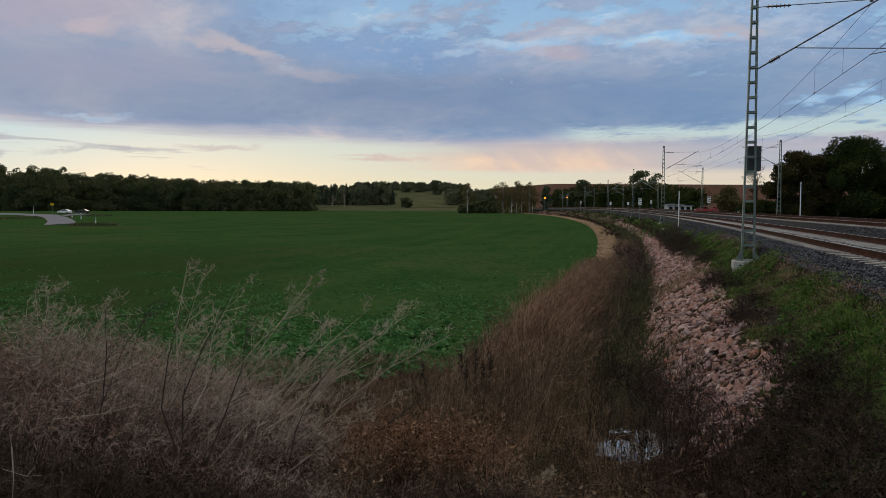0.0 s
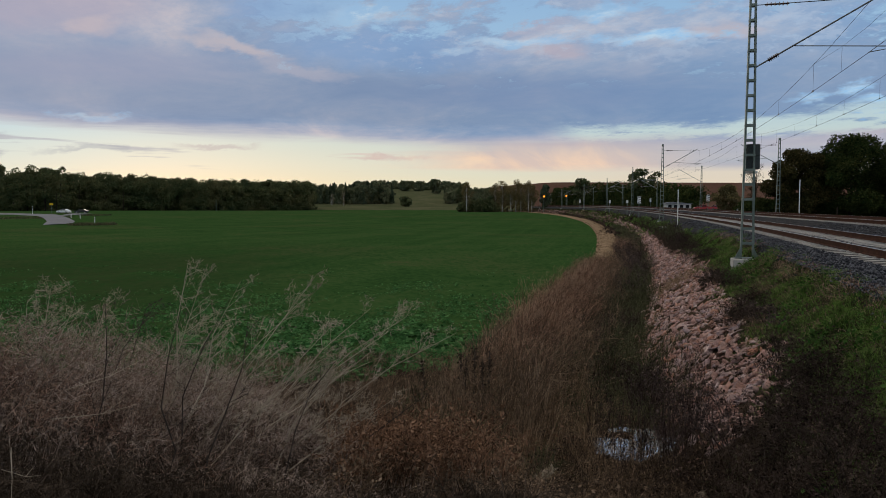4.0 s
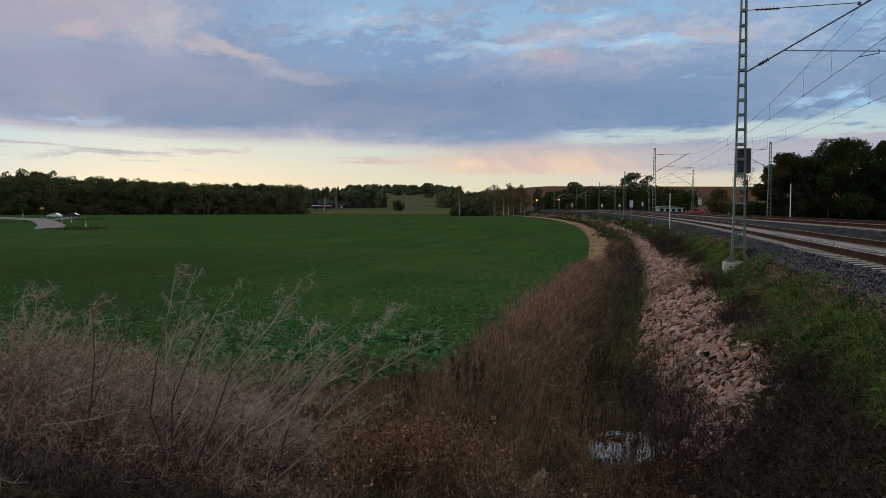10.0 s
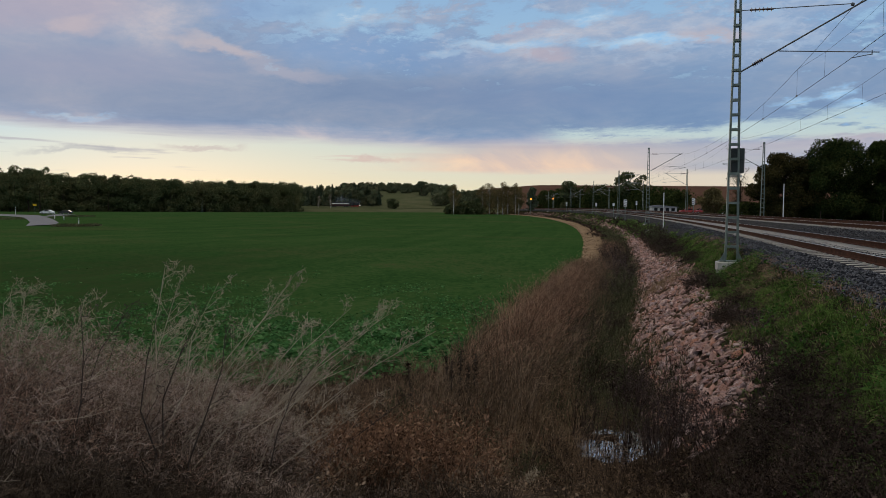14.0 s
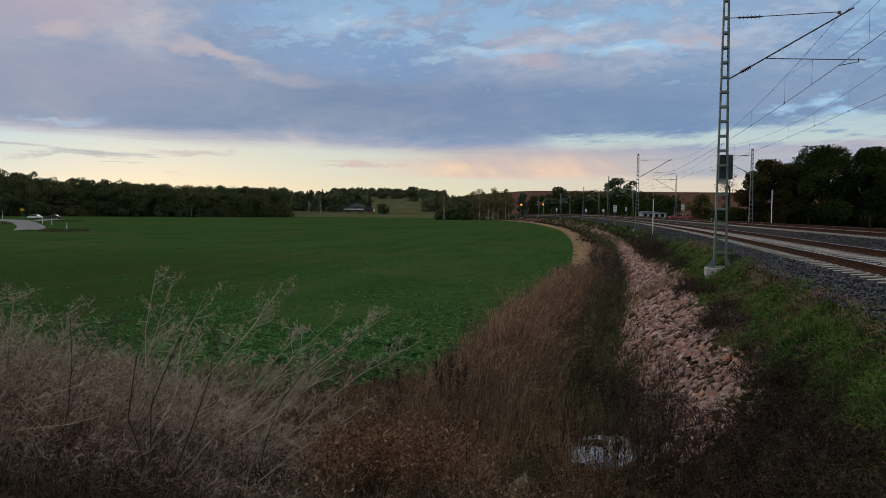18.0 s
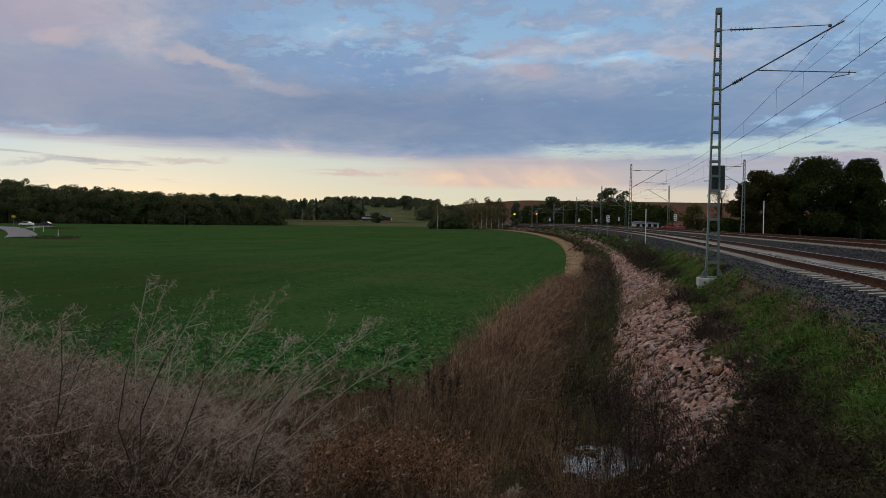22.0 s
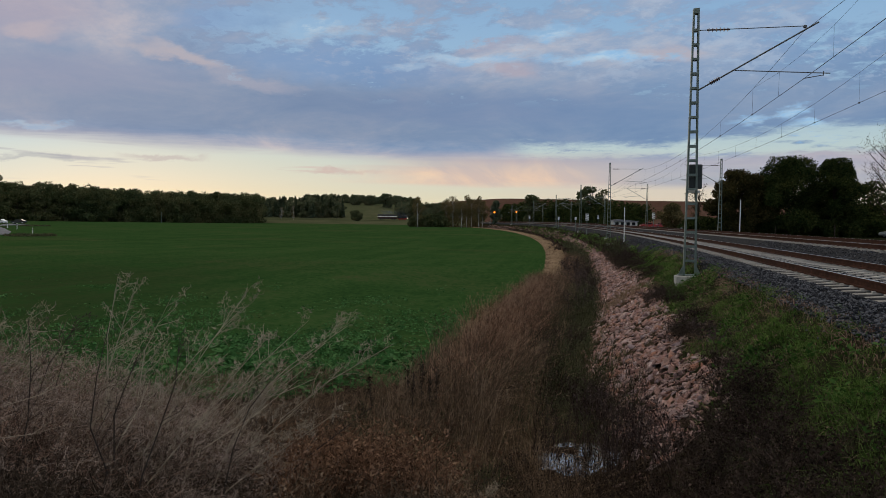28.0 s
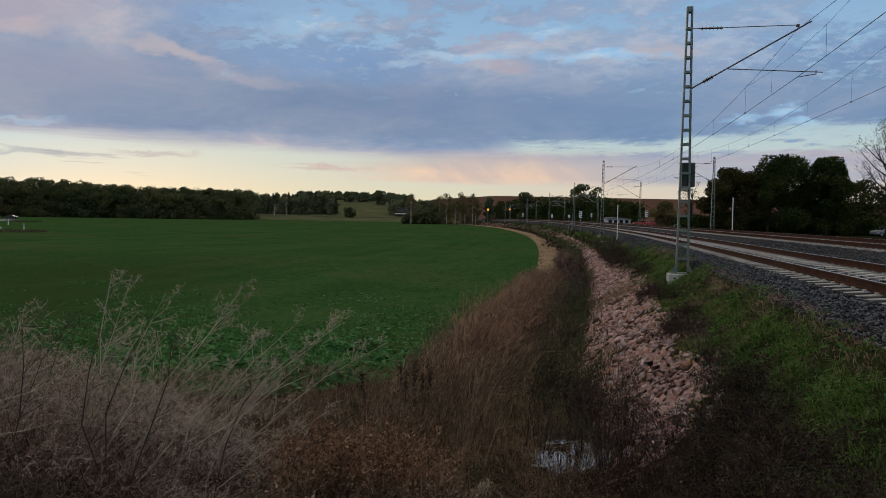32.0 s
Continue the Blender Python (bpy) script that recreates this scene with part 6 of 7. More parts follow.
    clumps(rng, rb, x, y, 8, 0.34 + 0.12 * lumpy(x, y, 1.3), 0.007, 0.4, (0.1, 0), 0.3, 0.05)
    stuff("withered_reeds", rb, "weed_brown", "dull brown withered reeds beside the ditch")
    rb = Ribbons()
    x, y, z = scatter(rng, 900, -15.5, 12, 6.7, 8.6, patchy=0.3)
    clumps(rng, rb, x, y, 7, 0.62 + 0.32 * mound(x, y), 0.009, 0.28, (0.18, 0), 0.35, 0.08)
    k = 700
    y = rng.uniform(8.6, 15.5, k)
    x = rng.uniform(-0.03, 0.22, k) * y
    keep = lumpy(x + 1, y, 1.1) > -0.2
    x, y = x[keep], y[keep]
    clumps(rng, rb, x, y, 6, 0.6, 0.006, 0.3, (0.14, 0), 0.3, 0.06)
    x, y, z = scatter(rng, 260, -17.2, -12.5, 5.2, 7.6)
    s, off = line_sn(x, y)
    keep = (np.abs(s + 15.0) > 0.9) | (np.abs(off - 5.4) > 0.8)
    x, y = x[keep], y[keep]
    clumps(rng, rb, x, y, 6, 0.36, 0.006, 0.35, (0.08, 0), 0.3, 0.05)
    x, y, z = scatter(rng, 330, 9.5, 19, 7.5, 8.8)
    clumps(rng, rb, x, y, 9, 0.75 - 0.5 * smooth(line_sn(x, y)[0], 11, 18), 0.012, 0.3, (0.14, 0), 0.3, 0.06)
    x, y, z = scatter(rng, 130, 0.2, 3.6, 4.2, 5.2)
    clumps(rng, rb, x, y, 9, 0.34, 0.011, 0.5, (0.1, 0), 0.4)
    stuff("pale_reeds", rb, "dry_tan", "pale withered stems among the brown reeds")
    # dark green sedge and rank growth in the ditch
    rb = Ribbons()
    x, y, z = scatter(rng, 520, -14.4, -9, 5.0, 7.0)
    clumps(rng, rb, x, y, 10, 0.42, 0.008, 0.4, (0.05, 0), 0.4)
    x, y, z = scatter(rng, 1700, -12.5, 22, 5.75, 7.5)
    clumps(rng, rb, x, y, 11, 0.72 + 0.22 * lumpy(x, y, 1.2), 0.010, 0.34, (0.05, 0), 0.45)
    x, y, z = scatter(rng, 700, 22, 90, 5.8, 7.0)
    clumps(rng, rb, x, y, 9, 0.75, 0.025, 0.3, (0.05, 0), 0.3)
    k = 340
    y = rng.uniform(8.2, 12.5, k)
    x = rng.uniform(-0.06, 0.16, k) * y
    keep = lumpy(x, y, 1.1) > 0.1
    clumps(rng, rb, x[keep], y[keep], 14, 0.5, 0.008, 0.3, (0.05, 0), 0.4)
    x, y, z = scatter(rng, 300, -21.5, -16.2, 3.0, 4.8, patchy=0.4)
    clumps(rng, rb, x, y, 9, 0.26, 0.008, 0.5, (0.05, 0), 0.4)
    stuff("ditch_sedge", rb, "sedge", "dark green sedge and rank weeds in the ditch")
    # dark scrub round the puddle, over the near end of the stones and on the shoulder's edge
    rb = Ribbons()
    for k, (s0, s1, n0, n1), h in (
            (26, (-17.2, -13.6, 4.6, 6.6), 0.85), (80, (-13.6, -10.5, 4.9, 5.9), 0.75), (330, (-20.5, -16.4, 3.8, 5.2), 0.42), (60, (-18.5, -15.6, 5.2, 6.8), 0.4), (130, (-17.5, -13.8, 3.4, 3.95), 0.42),
            (290, (-21.5, -16.6, 3.4, 4.2), 0.32), (90, (-22, -16.5, 3.0, 3.7), 0.22), (170, (-13.5, -3, 6.2, 7.6), 0.95), (90, (-3, 14, 6.2, 7.6), 1.0), (80, (-11.0, -8.2, 3.4, 3.9), 0.40),
            (70, (-4.5, -2.2, 3.4, 4.0), 0.45), (70, (3.5, 7.5, 3.3, 3.9), 0.5), (260, (15, 25, 3.4, 4.5), 0.8), (90, (8, 15, 3.4, 4.2), 0.5), (420, (25, 75, 3.6, 4.9), 0.7), (260, (12, 60, 5.5, 7.6), 0.85)):
        x, y, z = scatter(rng, k, s0, s1, n0, n1, patchy=0.3)
        p1, p2 = clumps(rng, rb, x, y, 6, h, 0.0055, 0.42, (0.0, 0), 0.2)
        a, b = twigs(rng, rb, p1 * 0.8 + p2 * 0.2, p2, 8, 0.11, 0.0038, 0.5)
        rb.leaves(b[::2], 0.020 * rng.uniform(0.5, 1.4, len(b[::2])), 1.5, 0, rng)
    k = 210
    x, y = line_xy(rng.uniform(-15.7, -14.1, k), rng.uniform(4.75, 6.3, k))
    p0 = np.stack([x, y, ground_z(x, y)], axis=1)
    tip = p0 + np.stack([rng.normal(size=k) * 0.07, rng.normal(size=k) * 0.07, rng.uniform(0.25, 0.75, k)], axis=1)
    rb.blades(p0, (p0 + tip) / 2 + rng.normal(size=p0.shape) * 0.02, tip, 0.011, rng)
    twigs(rng, rb, p0 * 0.5 + tip * 0.5, tip, 5, 0.09, 0.006, 0.6)
    x, y, z = scatter(rng, 700, 60, 230, 3.2, 8.6)
    clumps(rng, rb, x, y, 8, 0.65, 0.05, 0.5, (0.0, 0), 0.3)
    # tussocks standing in the puddle
    k = 34
    x, y = line_xy(-14.72 + rng.normal(size=k) * 0.16, 5.62 + rng.normal(size=k) * 0.22)
    clumps(rng, rb, x, y, 9, 0.24, 0.010, 0.55, (0.0, 0), 0.3)
    stuff("dark_scrub", rb, "dark_scrub", "dark brown leafless scrub at the ditch's edge")
    # fresh grass on the verge, in tufts
    rb = Ribbons()
    for k, per, s0, s1, h, w in ((7600, 9, -21, -2, 0.135, 0.0075), (4200, 8, -2, 22, 0.17, 0.013), (1500, 7, 22, 90, 0.26, 0.03)):
        x, y, z = scatter(rng, k, s0, s1, 2.25 if s0 < 20 else 2.9, 3.9)
        s, off = line_sn(x, y)
        keep = lumpy(x, y) + rng.normal(size=len(x)) * 0.25 - 0.7 * smooth(off, 3.3, 3.9) * (s < 20) - 0.4 * (1 - smooth(off, 2.6, 3.0)) * smooth(s, 10, 20) - 0.35 * (1 - smooth(off, 2.25, 2.45)) - 0.25 * smooth(-s, 14, 18) * (lumpy(x + 3, y, 2.1) < 0.2) > -0.30
        x, y = x[keep], y[keep]
        clumps(rng, rb, x, y, per, h * (1 + 0.35 * lumpy(x + 1, y, 1.5)), w, 0.5, (0.0, 0), 0.35)
    x, y, z = scatter(rng, 1500, -36, -21, 2.2, 4.2)
    clumps(rng, rb, x, y, 7, 0.18, 0.008, 0.6, (0.0, 0), 0.4)
    x, y, z = scatter(rng, 900, 45, 230, 3.0, 6.8)
    clumps(rng, rb, x, y, 7, 0.45, 0.06, 0.5, (0.0, 0), 0.3)
    x, y, z = scatter(rng, 2600, -22, -13.5, 2.4, 3.6)
    keep = lumpy(x + 2, y, 1.4) > -0.2
    x, y = x[keep], y[keep]
    clumps(rng, rb, x, y, 10, 0.13 * (1 + 0.4 * lumpy(x, y, 2.0)), 0.006, 0.6, (0.0, 0), 0.4)
    stuff("verge_grass", rb, "turf", "fresh green grass on the railway verge")
    # docks and nettles with broad leaves among the grass
    rb = Ribbons()
    x, y, z = scatter(rng, 760, -21, 6, 2.4, 4.4)
    s, off = line_sn(x, y)
    keep = (lumpy(x + 4, y, 0.9) > 0.05) & ((off < 3.6) | (s < -16.6))
    x, y, z = x[keep], y[keep], z[keep]
    p = np.repeat(np.stack([x, y, z + 0.10], axis=1), 16, axis=0)
    rb.leaves(p + rng.normal(size=p.shape) * np.array([0.09, 0.09, 0.05]), 0.036 * rng.uniform(0.4, 1.6, len(p)), 1.7, 0.3, rng)
    stuff("broad_weeds", rb, "weed_leaf", "broad-leaved green weeds in the verge grass")
    rb = Ribbons()
    x, y, z = scatter(rng, 3000, -21, 10, 2.55, 4.1, patchy=0.6)
    clumps(rng, rb, x, y, 7, 0.15, 0.0085, 0.7, (0.05, 0), 0.4)
    # brown fringe where the turf meets the ballast and the scrub
    fringe = Ribbons()
    for k, n0, n1, s0, s1 in ((900, 2.2, 2.5, -21, 16), (700, 3.35, 3.85, -18, 14), (260, 2.8, 3.3, -14, 6)):
        x, y, z = scatter(rng, k, s0, s1, n0, n1, patchy=0.5)
        clumps(rng, fringe, x, y, 8, 0.16, 0.008, 0.6, (0.05, 0), 0.4)
    stuff("brown_fringe", fringe, "dry_red", "red-brown dead grass fringing the verge")
    # trodden grass on the bank round the viewer
    k = 5200
    x, y = rng.uniform(-12, 7, k), rng.uniform(-14, 3.4, k)
    keep = (line_sn(x, y)[1] > 4.0) & (np.hypot(x, y) > 0.4) & (lumpy(x, y, 1.1) > -0.8)
    x, y = x[keep], y[keep]
    clumps(rng, rb, x, y, 6, np.where(y > 1.0, 0.20, 0.30), 0.010, 0.7, (0.1, 0), 0.3)
    stuff("verge_dry_grass", rb, "weed_brown", "brown withered grass among the green verge")
    # straw strip farther on
    rb = Ribbons()
    k = 9000
    s = rng.uniform(14, 130, k)
    low, high = strip_edges(s)
    x, y = line_xy(s, low + (high - low) * rng.uniform(0.02, 0.98, k))
    grass(rng, rb, x, y, ground_z(x, y), 0.16, 0.03, 0.5, (0.0, 0), 0.3)
    stuff("straw_grass", rb, "straw", "pale straw grass beside the field")
    # crop seedlings
    rb = Ribbons()
    k = 26000
    y = 12.5 + 27 * rng.uniform(size=k) ** 1.7
    x = rng.uniform(-0.66, 0.25, k) * y
    s, off = line_sn(x, y)
    front = 14.4 - 1.3 * smooth(-x, 0, 3) + 0.28 * np.maximum(-x - 2, 0)
    thin = 1.5 * smooth(y, 14, 40)
    keep = (off > 9.2) & (y > front) & (np.sin(x * 0.8 + np.sin(y * 0.35)) * np.sin(y * 0.55 + 0.8) + rng.normal(size=k) * 0.5 > -0.45 + 1.3 * thin)
    x, y = x[keep], y[keep]
    p = np.stack([x, y, ground_z(x, y) + 0.06], axis=1)
    p = np.repeat(p, 5, axis=0) + rng.normal(size=(5 * len(p), 3)) * np.array([0.09, 0.09, 0.03])
    rb.leaves(p, (0.05 + 0.045 * (1 - smooth(p[:, 1], 16, 24)) * (lumpy(p[:, 0], p[:, 1], 0.5) > -0.1)) * rng.uniform(0.5, 1.5, len(p)), 1.6, 0.7, rng)
    stuff("crop_plants", rb, "crop", "low green leafy crop in the field", "crop")


STALKS = []


def tall_stalk(x, y, h, lean, seed, pale, label, bend=2.0):
    """A single tall dry weed with branching side shoots."""
    rng = np.random.default_rng(seed)
    z = float(ground_z(x, y))
    root = thing("weed_stalk", label, "weed stalk", pose(x, y, z), group="tall dry weeds")
    mat = MAT["stalk_pale" if pale else "stalk_dark"]
    pts = [Vector((lean * h * u ** bend + 0.03 * rng.normal(), 0.03 * rng.normal(), h * u * (1 - 0.12 * abs(lean) * u))) for u in (0, 0.25, 0.5, 0.75, 1.0)]
    part("stem", Mesh().tube(pts, [0.0062, 0.0055, 0.0045, 0.0033, 0.0016], 5), mat, root)
    rb = Ribbons()
    k = 17 if pale else 8
    u = rng.uniform(0.35, 1.0, k)
    px = np.interp(u, (0, 0.25, 0.5, 0.75, 1), [p.x for p in pts])
    py = np.interp(u, (0, 0.25, 0.5, 0.75, 1), [p.y for p in pts])
    pz = np.interp(u, (0, 0.25, 0.5, 0.75, 1), [p.z for p in pts])
    a = np.stack([px, py, pz], axis=1)
    d = rng.normal(size=(k, 3)) * 0.36 + np.array([0.6 * np.sign(lean + 0.01), 0, 0.75])
    ln = (0.40 * (1.15 - u) + 0.10)[:, None] * h * 0.6
    b = a + unit(d) * ln
    rb.blades(a, (a + b) / 2 + rng.normal(size=a.shape) * 0.015, b, 0.0044, rng)
    a2, b2 = twigs(rng, rb, a * 0.6 + b * 0.4, b, 9 if pale else 3, 0.06, 0.0034, 0.5)
    twigs(rng, rb, a2 * 0.5 + b2 * 0.5, b2, 3, 0.038, 0.0032, 0.4)
    part("branching_head", rb.mesh("branching_head", mat), None, root)["kind"] = "stuff"
    STALKS.append((root, x, y, z, rng.uniform(0.75, 1.2) * min(1.0, h / 1.4)))


plants()
build_road()
for i, (x, y, h, lean) in enumerate(((-1.75, 5.0, 1.0, 0.8), (-1.4, 5.3, 1.0, 0.9), (-1.2, 5.0, 0.85, 0.95), (-0.95, 5.4, 0.9, 1.0), (-1.6, 5.4, 1.2, 0.75), (-2.0, 5.3, 1.25, 0.7), (-2.5, 5.4, 1.35, 0.6))):
    tall_stalk(x, y, h, lean, 300 + i, i % 4 != 3, "pale dry weed stalk leaning far over" if i % 4 != 3 else "dark dry weed stalk leaning far over", 1.15)
for i, (x, y, h, lean, pale) in enumerate((
        (-2.05, 5.4, 1.75, 0.12, True), (-1.85, 5.2, 1.60, 0.25, True), (-2.25, 5.8, 1.85, 0.18, True), (-1.75, 5.6, 1.75, 0.45, True), (-1.9, 5.0, 1.45, 0.35, False),
        (-1.5, 5.3, 1.35, 0.5, True), (-1.3, 5.6, 1.35, 0.65, True), (-1.2, 5.1, 1.15, 0.6, True),
        (-3.6, 6.4, 1.85, 0.10, True), (-3.1, 6.2, 1.75, 0.15, True), (-2.75, 6.0, 1.6, 0.2, False), (-3.9, 6.8, 1.9, 0.1, True), (-4.3, 7.2, 1.9, 0.12, True),
        (-1.45, 6.0, 1.55, 0.75, True), (-1.15, 6.2, 1.45, 0.85, True), (-2.0, 5.9, 1.75, 0.55, True), (-1.65, 6.4, 1.7, 0.6, True),
        (-2.6, 5.2, 1.45, 0.4, False), (-3.3, 5.6, 1.5, 0.35, True),
        (-1.75, 4.6, 1.25, 0.05, False), (-1.55, 4.7, 1.25, 0.30, False), (-2.3, 4.8, 1.3, 0.1, False), (-1.1, 4.9, 1.1, 0.4, False))):
    tall_stalk(x, y, h, lean, 200 + i, pale, ("pale dry branching weed stalk" if pale else "dark dry branching weed stalk") + (" leaning over" if lean > 0.3 else " standing upright"))


for i, (x, y, h, lean, pale) in enumerate(((2.25, 7.2, 0.55, 0.7, True), (2.05, 6.9, 0.45, 0.9, True), (0.75, 6.3, 0.5, 0.5, True), (2.6, 9.4, 1.0, 0.08, False), (2.95, 9.6, 1.1, -0.05, False), (3.2, 9.2, 0.95, 0.1, False), (2.4, 10.2, 0.9, -0.08, False), (3.45, 10.0, 1.05, 0.12, False), (3.1, 11.2, 1.0, 0.05, False), (2.75, 8.7, 0.8, 0.15, False), (3.6, 11.6, 0.9, -0.1, False))):
    tall_stalk(x, y, h, lean, 400 + i, pale, "pale dead twig in the brown weeds" if pale else "dark bare stem beside the puddle")


def straw(a, b, thick=1.0, label="pale broken straw caught in the weeds"):
    """A single fallen stem with a short side shoot."""
    a, b = Vector(a), Vector(b)
    root = thing("straw", label, "straw", Matrix.Translation(a), group="fallen straws")
    d = b - a
    mid = d * 0.55 + Vector((0.01, 0.0, -0.02))
    part("stem", Mesh().tube([(0, 0, 0), mid, d], [0.0034 * thick, 0.0030 * thick, 0.0018 * thick], 5), MAT["stalk_pale"], root)
    part("side_shoot", Mesh().tube([mid, mid + d * 0.22 + Vector((0.0, 0.0, 0.06))], [0.0024, 0.0014], 4), MAT["stalk_pale"], root)


for a, b in (((-2.24, 4.18, 0.41), (-1.94, 4.66, 0.37)), ((-1.61, 4.81, 0.50), (-1.41, 5.07, 0.43)), ((-2.18, 3.59, 0.33), (-2.07, 3.75, 0.24)), ((-2.08, 3.49, 0.10), (-2.17, 3.65, 0.48)),
             ((-1.05, 5.14, 0.35), (-0.55, 5.75, 0.42)), ((-2.32, 4.51, 0.50), (-2.10, 5.08, 0.56)), ((-1.18, 4.85, 0.15), (-0.75, 5.61, 0.37)), ((-1.62, 4.65, 0.29), (-1.55, 4.96, 0.59))):
    straw(a, b, 0.5 if a[1] < 4.0 else 0.85)


def dock_spike(x, y, h, seed):
    """Dark upright dock stem set with withered seeds."""
    rng = np.random.default_rng(seed)
    root = thing("dock_stem", "dark brown dead dock stem with seed spike", "weed stalk", pose(x, y, float(ground_z(x, y))), group="dead dock stems")
    tip = Vector((rng.normal() * 0.05, rng.normal() * 0.05, h))
    part("stem", Mesh().tube([(0, 0, -0.05), tip * 0.5, tip], [0.009, 0.007, 0.004], 5), MAT["stalk_dark"], root)
    rb = Ribbons()
    u = rng.uniform(0.45, 1.0, 150)[:, None]
    p = u * np.array(tip[:])[None] + rng.normal(size=(150, 3)) * np.array([0.022, 0.022, 0.015])
    rb.leaves(p, 0.024 * rng.uniform(0.6, 1.4, 150), 1.4, 0, rng)
    part("seed_spike", rb.mesh("seed_spike", MAT["tangle"]), None, root)["kind"] = "stuff"


for i, (x, y, h) in enumerate(((0.36, 11.2, 0.92), (0.50, 11.4, 1.0), (0.62, 11.2, 0.86), (0.74, 11.5, 0.98), (0.30, 11.7, 0.80), (-0.25, 11.9, 0.75))):
    dock_spike(x, y, h, 520 + i)


def shrub(s, off, h, spread, seed, mat, label, stems=26):
    """A leafless bush: stems fanning from one root, each branching twice into fine twigs."""
    rng = np.random.default_rng(seed)
    x, y = (float(v) for v in line_xy(s, off))
    root = thing("shrub", label, "shrub", pose(x, y, float(ground_z(x, y)) - 0.05), group="bare shrubs along the ditch")
    wood, rb = Mesh(), Ribbons()
    p1, p2 = [], []
    for i in range(stems):
        a, r = rng.uniform(0, 2 * math.pi), spread * math.sqrt(rng.uniform())
        top = Vector((r * math.cos(a), r * math.sin(a), h * rng.uniform(0.6, 1.0) * (1 - 0.35 * (r / spread) ** 2)))
        foot = Vector((0.35 * top.x + rng.normal() * 0.04, 0.35 * top.y + rng.normal() * 0.04, 0))
        mid = foot.lerp(top, 0.5) + Vector((0, 0, 0.08 * h))
        wood.tube([foot, mid, top], [0.004 + 0.004 * h, 0.003 + 0.003 * h, 0.002], 4, cap=False)
        p1.append(foot.lerp(mid, 0.6)[:])
        p2.append(top[:])
    part("branchwork", wood, MAT[mat], root)["kind"] = "stuff"
    p1, p2 = np.array(p1), np.array(p2)
    w = 0.0035 + 0.00018 * math.hypot(x, y)
    a, b = twigs(rng, rb, p1, p2, 9, 0.22 * h, w, 0.7)
    a2, b2 = twigs(rng, rb, a * 0.5 + b * 0.5, b, 4, 0.10 * h, w * 0.8, 0.6)
    rb.leaves(b2[::3], 0.020 * rng.uniform(0.5, 1.5, len(b2[::3])) + 0.0006 * math.hypot(x, y), 1.5, 0, rng)
    part("twig_spray", rb.mesh("twig_spray", MAT[mat]), None, root)["kind"] = "stuff"


for i, (s, off, h, spread, mat) in enumerate((
        (-15.5, 5.15, 1.05, 0.36, "purple_twig"), (-14.4, 4.85, 1.0, 0.40, "purple_twig"), (-13.2, 5.45, 0.95, 0.45, "purple_twig"),
        (-12.0, 5.8, 0.85, 0.5, "dark_scrub"), (-16.4, 4.4, 0.60, 0.5, "purple_twig"), (-15.7, 4.55, 0.65, 0.5, "purple_twig"), (-15.0, 4.35, 0.5, 0.45, "purple_twig"),
        (-17.2, 3.85, 0.45, 0.5, "dark_scrub"), (-15.6, 3.70, 0.42, 0.5, "dark_scrub"), (-13.8, 3.55, 0.42, 0.45, "dark_scrub"), (-11.8, 3.50, 0.45, 0.5, "purple_twig"), (-10.4, 3.45, 0.40, 0.5, "purple_twig"),
        (-4.6, 3.6, 0.45, 0.5, "dark_scrub"), (-2.0, 3.7, 0.40, 0.5, "purple_twig"),
        (0.2, 6.15, 1.25, 0.7, "sedge"), (2.5, 6.3, 1.35, 0.8, "purple_twig"), (5.0, 6.3, 1.3, 0.8, "sedge"), (8.6, 6.2, 1.5, 0.9, "purple_twig"), (12.5, 6.5, 1.6, 1.0, "purple_twig"), (16.5, 6.6, 1.8, 1.1, "dark_scrub"), (20.5, 6.7, 1.7, 1.1, "purple_twig"),
        (27.0, 3.9, 1.2, 0.9, "sedge"), (31.0, 3.8, 1.3, 1.0, "dark_scrub"), (36.0, 3.9, 1.2, 1.0, "sedge"), (20.0, 4.0, 0.9, 0.8, "dark_scrub"), (-5.5, 6.4, 1.05, 0.7, "dark_scrub"), (-9.5, 6.3, 0.95, 0.6, "sedge"))):
    shrub(s, off, h, spread, 700 + i, mat, {"purple_twig": "purple-brown leafless shrub at the ditch", "dark_scrub": "dark leafless shrub at the ditch", "sedge": "dull green half-bare shrub at the ditch"}[mat], 22 if h > 0.7 else 15)


# ---- water in the ditch ----
def build_puddle():
    m = Mesh()
    ring = []
    for i in range(96):
        a = 2 * math.pi * i / 96
        r = 1 + 0.20 * math.sin(3 * a + 0.5) + 0.12 * math.sin(5 * a) + 0.09 * math.sin(11 * a + 1) + 0.06 * math.sin(19 * a) + 0.05 * math.sin(31 * a + 2)
        s, off = -14.78 + 0.66 * r * math.cos(a), 5.42 + 0.88 * r * math.sin(a)
        x, y = line_xy(s, off)
        ring.append((float(x), float(y), -1.752))
    m.add(ring, [tuple(range(96))])
    tagged(part("puddle", m, MAT["water"]), "shallow still puddle reflecting the sky in the ditch", "water", kind="structure")


build_puddle()


# ---- stones, ballast, sleepers: the many small pieces last ----
def hull_stone(name, rng, sx, sy, sz, points=11):
    bm = bmesh.new()
    for p in unit(rng.normal(size=(points, 3))) * rng.uniform(0.75, 1.0, (points, 1)):
        bm.verts.new((p[0] * sx, p[1] * sy, p[2] * sz))
    res = bmesh.ops.convex_hull(bm, input=bm.verts)
    loose = [v for v in bm.verts if not v.link_faces]
    bmesh.ops.delete(bm, geom=loose, context="VERTS")
    me = bpy.data.meshes.new(name)
    bm.to_mesh(me)
    bm.free()
    return me


